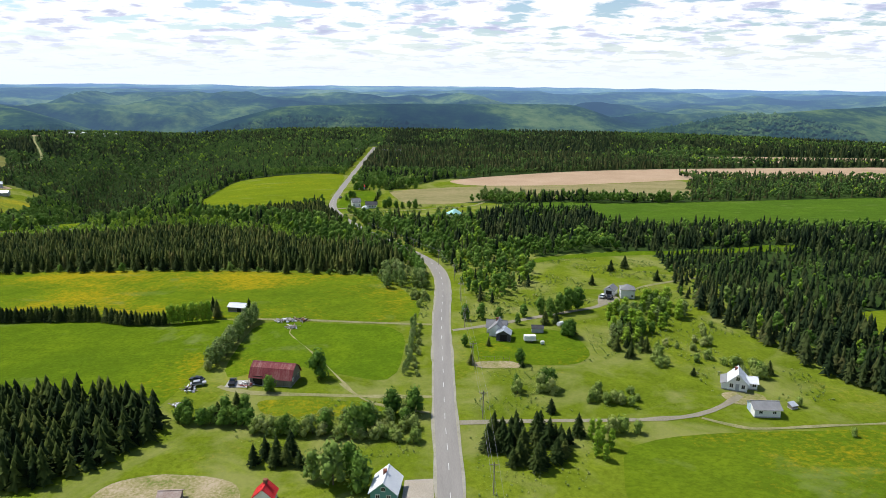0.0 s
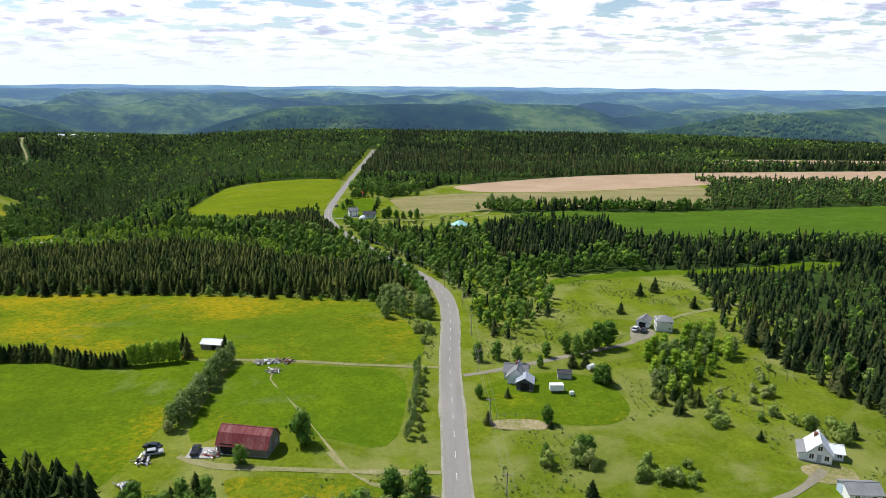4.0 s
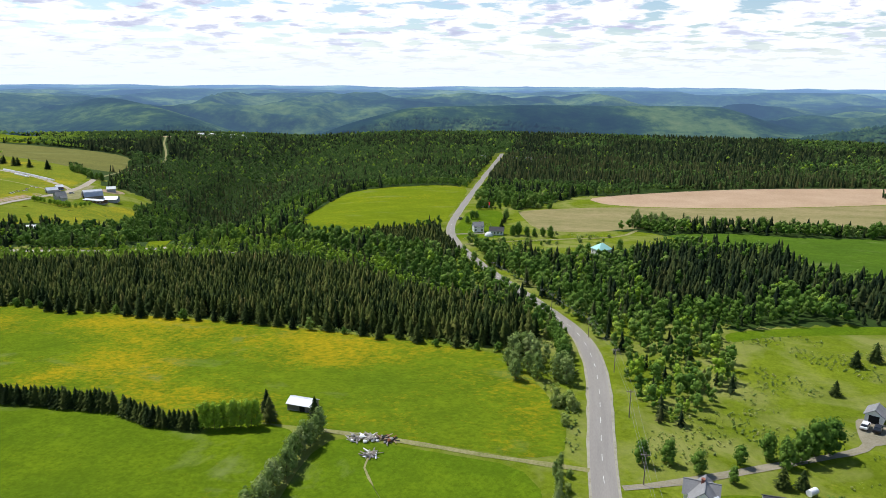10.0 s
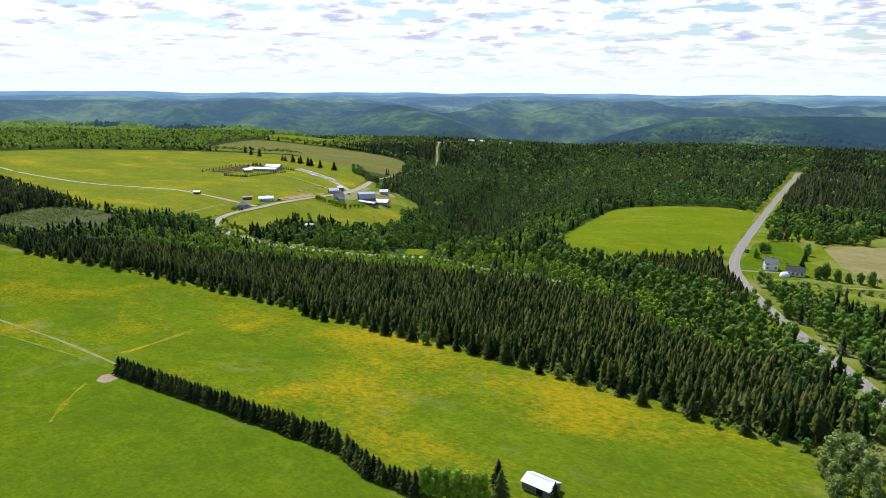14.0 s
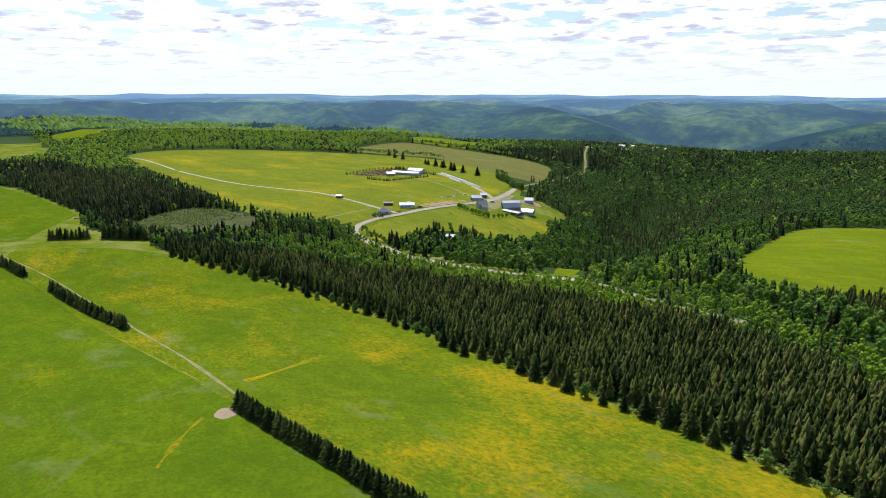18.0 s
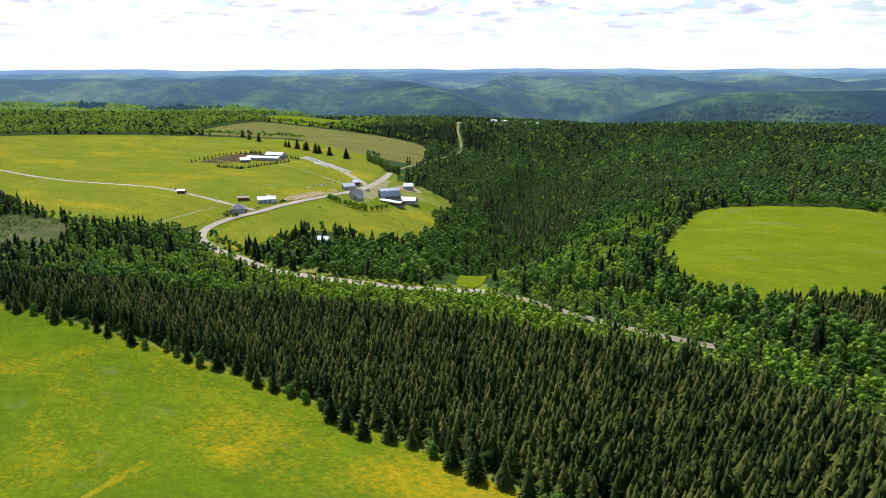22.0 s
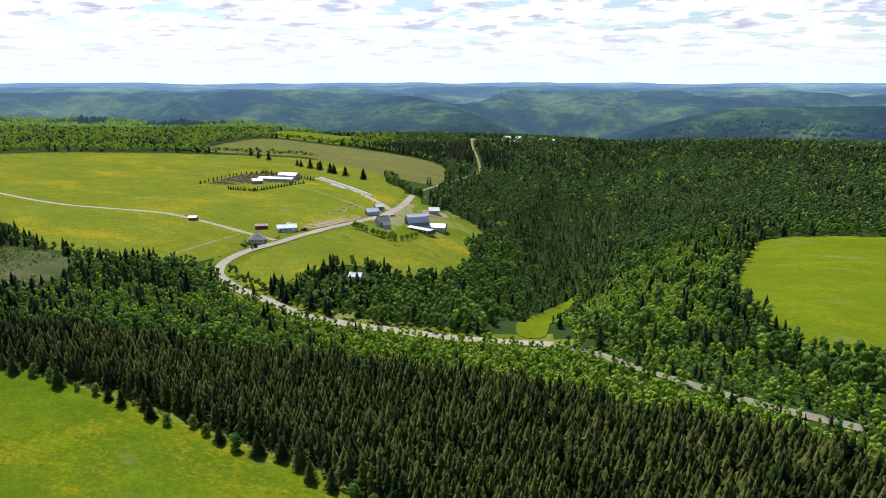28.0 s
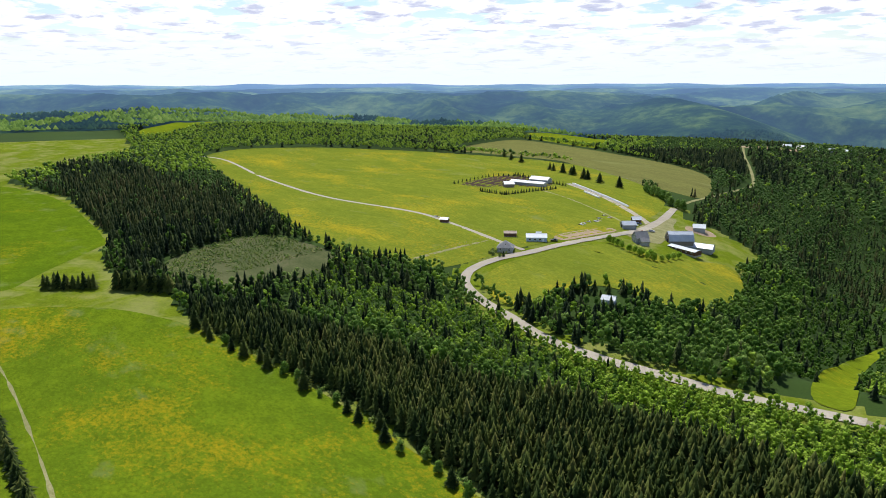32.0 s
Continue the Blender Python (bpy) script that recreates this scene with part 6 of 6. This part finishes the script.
# the hamlet farther along
building("house", "white house with an aqua metal roof", "house", 8.5, 468, 30, 8.5, 7.5, 3.4, 3.0, M_WHITE, M_ROOF_AQUA, "hip", wins_on("S", (-2.4, 0, 2.4), 1.0) + wins_on("W", (-2, 2), 1.0), (("S", 1.2, 1.0, 2.05, M_GREY_SIDING),))
building("house", "white two-storey house with a grey roof", "house", -66, 521, 20, 6.2, 5.6, 3.8, 2.4, M_WHITE, M_ROOF_GREY, "gable", wins_on("S", (-2, 2), 1.0) + wins_on("S", (-2, 2), 3.0) + wins_on("W", (0,), 1.0), (), (1.0, 0.3))
building("bungalow", "white bungalow with a dark roof", "house", -53.5, 514, 5, 8.5, 6.0, 2.8, 1.9, M_WHITE, M_ROOF_DARK, "gable", wins_on("S", (-3, -1, 1, 3), 1.0))
building("house", "house with a bright red roof", "house", -73, 615, 5, 6.5, 5.0, 2.4, 1.4, M_WHITE, M_ROOF_SCARLET, "gable", wins_on("S", (-2, 2), 1.0))
for x, y, rot in ((-78, 948, 10), (-60, 950, 0), (-40, 952, -8), (-120, 965, 30)):
    building("house", "far pale house with a grey roof by the wood", "house", x, y, rot, 9, 7, 3, 2.2, M_WHITE, M_ROOF_GREY, "gable", wins_on("S", (-2.5, 2.5), 1.0, 1.1, 1.3))
for x, y, rot in ((-668, 1256, 20), (-650, 1262, 0), (-632, 1268, -12), (-612, 1272, 15), (-596, 1276, 5)):
    building("house", "far white house of the hilltop village", "house", x, y, rot, 11, 8, 3.6, 2.6, M_WHITE, M_ROOF_WHITE, "gable", wins_on("S", (-2.5, 2.5), 1.0, 1.2, 1.4))
# the farm
building("dairy_barn", "big gambrel barn with a dark gable and a galvanised roof", "barn", -432, 644, 50, 15, 10.5, 3.2, 5.2, M_GREY_WOOD, M_ROOF_TIN, "gambrel", wins_on("W", (0,), 5.6, 1.2, 1.0), (("W", 0, 3.4, 3.2, M_DARKDOOR, "barn_door", "dark open barn door"),), None, 0.5, 0.8)
building("stable", "long barn wing with a shining galvanised roof", "barn", -420.5, 651, 20, 15, 9.5, 2.7, 1.9, M_GREY_SIDING, M_ROOF_TIN, "gable", (), (), None, 0.4, 0.8)
building("cow_shed", "long low shed with a flat white roof and brown walls", "shed", -418.5, 629.5, -8, 21, 6, 2.5, 0.7, M_BROWN_WOOD, M_ROOF_WHITE, "gable", wins_on("S", (-8, -4, 0, 4, 8), 1.2, 1.0, 0.7), (), None, 0.4, 0.9)
building("machine_shed", "grey machine shed with a white roof on a dirt pad", "shed", -452, 698, 35, 8, 7.5, 3.2, 2.0, M_GREY_SIDING, M_ROOF_WHITE, "gable", (), (("W", 0, 4.0, 3.4, M_DARKDOOR, "shed_door", "dark open shed door"),))
building("farmhouse", "grey farmhouse with gabled roofs behind the orchard", "house", -439, 612.5, 62, 8, 7, 3.6, 3.4, M_GREY_SIDING, M_ROOF_GREY, "gable", wins_on("W", (-1.6, 1.6), 1.0) + wins_on("S", (-2, 2), 1.0) + wins_on("W", (0,), 4.2, 0.9, 1.1), (), (1.0, 0.4))
building("farmhouse_wing", "low grey wing of the farmhouse", "house", -434.5, 610, 62, 5, 5, 2.6, 1.8, M_GREY_SIDING, M_ROOF_GREY, "gable", wins_on("W", (0,), 0.9))
building("shed", "grey-blue storage shed beside the farm road", "shed", -467.5, 637.5, 55, 9, 6.5, 3.0, 2.0, M_GREY_SIDING, M_ROOF_TIN, "gable", (), (("W", 0, 2.6, 2.6, M_DARKDOOR),))
building("garage", "small brown garage by the silage tubes", "garage", -478, 660, 50, 6, 5.5, 2.5, 1.6, M_BROWN_WOOD, M_ROOF_TIN, "gable")
building("house", "pale blue bungalow with a white roof", "house", -470.5, 553, 48, 12, 6.8, 2.8, 1.6, M_BLUE, M_ROOF_WHITE, "gable", wins_on("S", (-4, -1, 2), 1.0, 1.2, 1.1) + wins_on("W", (-1.5, 1.5), 1.0), (("S", 4, 1.0, 2.05, M_WHITE),))
building("tool_shed", "small white tool shed", "shed", -476.5, 561, 48, 3, 2.6, 2.0, 1.0, M_WHITE, M_ROOF_WHITE, "gable", over=0.2)
building("shed", "brown shed with a rusty flat roof", "shed", -488, 547.8, 50, 7.5, 5, 2.4, 0.8, M_BROWN_WOOD, M_ROOF_RUST, "gable", (), (("W", 0, 1.6, 2.0, M_DARKDOOR),))
building("house", "house with a big grey hip roof at the lane corner", "house", -467.5, 525, 40, 9, 8.4, 2.6, 3.4, M_GREY_SIDING, M_ROOF_GREY, "hip", wins_on("S", (-2.5, 2.5), 1.0) + wins_on("W", (-2, 2), 1.0))
building("field_shelter", "white-roofed shelter beside the pasture lane", "shed", -543, 539, 35, 5.2, 4.4, 2.3, 0.9, M_BROWN_WOOD, M_ROOF_WHITE, "gable")
building("cattle_shed", "pen shed with a pale roof and grey walls", "shed", -631, 679.5, 60, 9, 8, 3.0, 2.0, M_GREY_WOOD, M_ROOF_TIN, "gable")
building("cattle_shed", "long white-roofed cattle shed by the pen", "shed", -628, 701, 18, 34, 7, 2.8, 1.4, M_GREY_SIDING, M_ROOF_WHITE, "gable", (), (), None, 0.4)
building("cattle_shed", "white-roofed barn behind the cattle shed", "shed", -633, 722, 15, 19, 9, 3.4, 2.2, M_GREY_SIDING, M_ROOF_WHITE, "gable", (), (), None, 0.4)
building("cottage", "white-roofed cottage hidden among spruces", "house", -377, 506.5, 25, 6, 4.6, 2.2, 1.4, M_WHITE, M_ROOF_WHITE, "gable")


# ---- vehicles, poles, heaps ----
def wheel(root, x, y, r):
    w = part("wheel", tube((x, y - 0.11, r), (x, y + 0.11, r), r, r, 14), M_TYRE, root)
    part("rim", tube((x, y - 0.125, r), (x, y + 0.125, r), r * 0.55, r * 0.55, 10), M_STEEL, w)


def car(x, y, rot, paint, label, pickup=False, name="car"):
    root = on_ground(name, x, y, rot, label, "car", sink=-0.2)
    part("body", block(-2.3, 2.3, -0.9, 0.9, 0.42, 0.98, 0.12), paint, root)
    if pickup:
        c0, c1, t0, t1 = -0.35, 1.3, -0.15, 0.8
    else:
        c0, c1, t0, t1 = -1.75, 1.25, -1.2, 0.55
    v = ((c0, -0.84, 0.96), (c1, -0.84, 0.96), (c1, 0.84, 0.96), (c0, 0.84, 0.96), (t0, -0.68, 1.5), (t1, -0.68, 1.5), (t1, 0.68, 1.5), (t0, 0.68, 1.5))
    for name_of, q in (("side_window", (0, 1, 5, 4)), ("windscreen", (1, 2, 6, 5)), ("side_window", (2, 3, 7, 6)), ("rear_window", (3, 0, 4, 7))):
        part(name_of, slab([v[i] for i in q], 0.03), M_GLASS, root)
    part("roof", block(t0 - 0.06, t1 + 0.06, -0.72, 0.72, 1.47, 1.56, 0.03), paint, root)
    for wx in (-1.4, 1.4):
        for wy in (-0.82, 0.82):
            wheel(root, wx, wy, 0.34)
    for s in (-0.62, 0.62):
        part("headlight", block(2.24, 2.34, s - 0.18, s + 0.18, 0.68, 0.84, 0.02), M_WHITE, root)
    return root


car(-62.2, 191.3, 95, M_CARBLACK, "black pickup truck parked beside the red barn", True, "pickup_truck")
car(-73.5, 193.5, 170, M_CARBLACK, "dark old car among the scrap")
car(-72.2, 190.6, 20, M_CARSILVER, "stripped grey car wreck in the grass")
car(66.5, 272.5, 60, M_CARWHITE, "white car parked before the garage")
car(69.0, 271.2, 60, M_CARBLACK, "black car parked before the garage")
car(-463.5, 561, 60, M_CARBLACK, "dark pickup parked on the gravel drive", True, "pickup_truck")
car(-83.5, 560, -100, M_CARBLACK, "dark car driving along the far road")
car(-455.5, 647, 60, M_CARSILVER, "silver car parked in the farm yard")
car(-470, 648, 20, M_CARWHITE, "white pickup by the storage shed", True, "pickup_truck")
car(-472.5, 655, 60, M_CARBLUE, "blue car in the farm yard")

box = on_ground("cargo_trailer", 30.3, 222.6, 2, "white enclosed cargo trailer on the lawn", "trailer", sink=-0.15)
part("box", block(-2.0, 2.0, -1.0, 1.0, 0.5, 2.3, 0.08), M_WHITE, box)
part("drawbar", join(tube((2.0, -0.5, 0.5), (3.1, 0, 0.5), 0.05), tube((2.0, 0.5, 0.5), (3.1, 0, 0.5), 0.05)), M_STEEL, box)
for wx in (-0.5, 0.4):
    for wy in (-1.02, 1.02):
        wheel(box, wx, wy, 0.33)
crate = on_ground("water_tank", 34.3, 220.2, 10, "small white tank in a steel cage on the lawn", "tank", sink=-0.15)
part("tank", block(-0.6, 0.6, -0.5, 0.5, 0.15, 1.15, 0.1), M_PLASTIC, crate)
for sx in (-0.63, -0.2, 0.2, 0.63):
    part("bar", block(sx - 0.03, sx + 0.03, -0.54, -0.5, 0.0, 1.2), M_STEEL, crate)
oil = on_ground("oil_tank", 43.2, 237.4, 40, "pale grey cylindrical oil tank on legs", "tank", sink=-0.1)
part("tank", tube((-1.2, 0, 1.2), (1.2, 0, 1.2), 0.75, 0.75, 18), M_ROOF_WHITE, oil)
for sx in (-0.8, 0.8):
    for sy in (-0.4, 0.4):
        part("leg", tube((sx, sy, 0), (sx, sy, 0.75), 0.05), M_STEEL, oil)


dome = on_ground("garden_dome", -57.6, 508, 0, "round white garden dome on the lawn", "dome", sink=-0.15)
bm = bmesh.new()
bmesh.ops.create_uvsphere(bm, u_segments=14, v_segments=8, radius=2.6)
bmesh.ops.bisect_plane(bm, geom=bm.verts[:] + bm.edges[:] + bm.faces[:], plane_co=(0, 0, 0), plane_no=(0, 0, 1), clear_inner=True)
part("cover", bm, M_PLASTIC, dome)
part("base_ring", tube((0, 0, 0), (0, 0, 0.25), 2.68, 2.68, 14), M_CONCRETE, dome)


def heap(name, x, y, label, planks, stones, size, mats, seed, category="heap"):
    """A heap of boards, stones and scrap, each piece its own."""
    r = np.random.RandomState(seed)
    root = on_ground(name, x, y, 0, label, category, sink=-0.15)
    for k in range(planks + stones):
        a, q = r.uniform(0, 6.3), size * math.sqrt(r.uniform(0, 1))
        if k < planks:
            l = r.uniform(0.7, 2.2)
            ob = part("plank", block(-l, l, -0.14, 0.14, -0.04, 0.04), mats[r.randint(len(mats))], root)
            ob.matrix_basis = pose(q * math.cos(a), q * math.sin(a) * 0.6, 0.15 + 0.7 * (1 - q / size) * r.uniform(0.3, 1), r.uniform(-14, 14), r.uniform(-22, 22), r.uniform(0, 360))
        else:
            bm = bmesh.new()
            bmesh.ops.create_icosphere(bm, subdivisions=1, radius=r.uniform(0.3, 0.75))
            for v in bm.verts:
                v.co *= r.uniform(0.75, 1.2)
                v.co.z *= 0.6
            ob = part("stone", bm, mats[r.randint(len(mats))], root)
            ob.matrix_basis = pose(q * math.cos(a), q * math.sin(a) * 0.6, 0.2 + 0.5 * (1 - q / size))


heap("rubble_heap", -58.5, 246.3, "heap of grey and pale building rubble on the grass", 30, 22, 4.0, (M_GREY_WOOD, M_STONE, M_WHITE, M_STONE), 1)
heap("rubble_heap", -52.5, 246.6, "heap of burnt dark boards and reddish soil", 16, 14, 2.8, (M_RUST, M_DIRT, M_TYRE, M_STONE), 2)
heap("rubble_heap", -54.5, 239, "low pale stack of broken boards", 22, 6, 1.8, (M_GREY_WOOD, M_STONE, M_WHITE), 3)
heap("scrap_heap", -73.2, 177.5, "white and grey scrap lying at the spruce edge", 18, 8, 1.8, (M_WHITE, M_STEEL, M_GREY_WOOD), 4)
heap("scrap_heap", -57.5, 190.6, "pale boards and red debris on the concrete pad", 20, 6, 2.4, (M_WHITE, M_GREY_WOOD, M_REDWALL, M_STONE), 5)
heap("scrap_heap", -73.5, 187.8, "dark tangle of scrap and tyres in the grass", 16, 10, 2.0, (M_TYRE, M_STEEL, M_GREY_WOOD), 6)
field("concrete_pad", [(-64, 189), (-57.5, 188.5), (-57, 193.5), (-64, 194)], M_CONCRETE, "broken concrete pad beside the barn", 0.2, 2, "pavement", 0)
field("yard", [(62, 262), (66, 279), (73, 276), (73, 268), (68, 264)], M_DRIVE, "pale gravel yard before the garage", 0.09, 3, "yard")
field("yard", [(82, 177), (80, 184), (86, 186), (93, 184), (92, 178)], M_SCUFF, "bare dirt yard between house and garage", 0.08, 3, "yard")
for k, (x, y) in enumerate(((-486, 611), (-488, 617), (-490.5, 624), (-489, 629), (-489.5, 633), (-495, 640), (-500, 652), (-493, 650), (-560, 545))):
    heap("farm_scrap", x, y, "old farm machinery and scrap standing in the pasture", 8, 5, 1.6, (M_RUST, M_STEEL, M_TYRE, M_WHITE), 20 + k, "scrap")


def bale_tube(a, b, rad, label):
    """A long tube of wrapped bales, each bale a swelling of its own."""
    n = max(2, int(math.hypot(b[0] - a[0], b[1] - a[1]) / 1.5))
    root = on_ground("silage_tube", a[0], a[1], 0, label, "bales")
    ang = math.atan2(b[1] - a[1], b[0] - a[0])
    z0 = ground_z(*a)
    for k in range(n):
        s = (k + 0.5) / n
        x, y = a[0] + (b[0] - a[0]) * s, a[1] + (b[1] - a[1]) * s
        bm = tube((-0.76, 0, 0), (0.76, 0, 0), rad, rad, 12)
        bmesh.ops.bevel(bm, geom=[e for e in bm.edges if abs(e.verts[0].co.x - e.verts[1].co.x) < 0.01], offset=0.12, segments=2, affect="EDGES")
        ob = part("bale", bm, M_PLASTIC, root)
        ob.matrix_basis = pose(x - a[0], y - a[1], ground_z(x, y) - z0 + rad * 0.95, 0, 0, math.degrees(ang))


strip("track", [(-614, 739), (-545, 710), (-478, 671), (-462, 652)], 2.6, M_GRAVEL, "pale gravel farm track beside the silage tubes", 0.2, "track", wobble=0.5)
bale_tube((-610, 741), (-515, 699), 0.75, "long white plastic-wrapped silage tube on the grass")
bale_tube((-574, 715.5), (-548, 704), 0.75, "shorter white wrapped silage tube")
strip("track", [(-600, 690), (-560, 680), (-520, 665), (-482, 650)], 1.0, M_TRACK, "thin worn track across the pasture", 0.2, "track", wobble=0.4)


def utility_pole(x, y, rot, h=8.0):
    root = on_ground("utility_pole", x, y, rot, "weathered wooden utility pole with a crossarm", "pole", "utility poles")
    part("pole", tube((0, 0, -0.3), (0, 0, h), 0.14, 0.10, 8), M_POLE, root)
    part("crossarm", block(-1.1, 1.1, -0.07, 0.07, h - 0.75, h - 0.60), M_POLE, root)
    for s in (-1.0, -0.4, 1.0):
        part("insulator", tube((s, 0, h - 0.6), (s, 0, h - 0.38), 0.06, 0.04, 8), M_STEEL, root)
    part("brace", join(tube((-0.6, 0.02, h - 0.7), (0, 0.08, h - 1.25), 0.03), tube((0.6, 0.02, h - 0.7), (0, 0.08, h - 1.25), 0.03)), M_STEEL, root)
    return (x, y, ground_z(x, y) + h - 0.4)


tops = [utility_pole(x, y, r) for x, y, r in ((12.4, 98, 0), (11.8, 135, 0), (11.3, 169, 0), (10, 203, 0), (8.5, 236, 0), (7.8, 268, 4), (5.6, 298, 10), (-1.5, 328, 25), (-15, 356, 28), (-44, 408, 28))]
for k, (a, b) in enumerate(zip(tops, tops[1:])):
    for s in (-1.0, -0.4, 1.0):
        bm = bmesh.new()
        pts = []
        for i in range(9):
            u = i / 8
            pts.append(Vector((a[0] + s + (b[0] - a[0]) * u, a[1] + (b[1] - a[1]) * u, a[2] + (b[2] - a[2]) * u - 2.4 * u * (1 - u))))
        ringsv = [[bm.verts.new(p + Vector((0.025 * math.cos(q), 0, 0.025 * math.sin(q)))) for q in (0.5, 2.6, 4.7)] for p in pts]
        for r0, r1 in zip(ringsv, ringsv[1:]):
            for i in range(3):
                bm.faces.new((r0[i], r0[(i + 1) % 3], r1[(i + 1) % 3], r1[i]))
        me = bpy.data.meshes.new("power_line")
        bm.to_mesh(me)
        bm.free()
        me.materials.append(M_WIRE)
        tagged(new("power_line", me), "thin grey power line between two poles", "wire", "power lines")


def fence(line, step, label):
    root = on_ground("fence", line[0][0], line[0][1], 0, label, "fence")
    p, d = smooth_line(line, step)
    z0 = ground_z(*line[0])
    me = None
    prev = None
    for q in p:
        b = Vector((q[0] - line[0][0], q[1] - line[0][1], ground_z(*q) - z0))
        if me is None:
            ob = part("post", tube((0, 0, -0.2), (0, 0, 1.25), 0.07, 0.06, 6), M_POLE, root)
            me = ob.data
        else:
            ob = new("post", me)
            ob.parent = root
        ob.location = b
        if prev is not None:
            part("rail", join(*[tube(prev + Vector((0, 0, h)), b + Vector((0, 0, h)), 0.015, 0.015, 3) for h in (0.6, 1.1)]), M_WIRE, root)
        prev = b


fence([(-486.5, 456), (-488.5, 497), (-486.5, 526)], 4.0, "post and wire fence along the grassy lane")
fence([(-493, 454), (-495, 497), (-493, 528)], 4.0, "post and wire fence on the pasture side")
fence([(-512, 752), (-560, 796), (-640, 826), (-725, 868)], 7.0, "post and wire fence between pasture and tilled field")
fence([(22, 206.8), (12, 207), (10.4, 200)], 2.5, "post and wire fence round the bare patch")
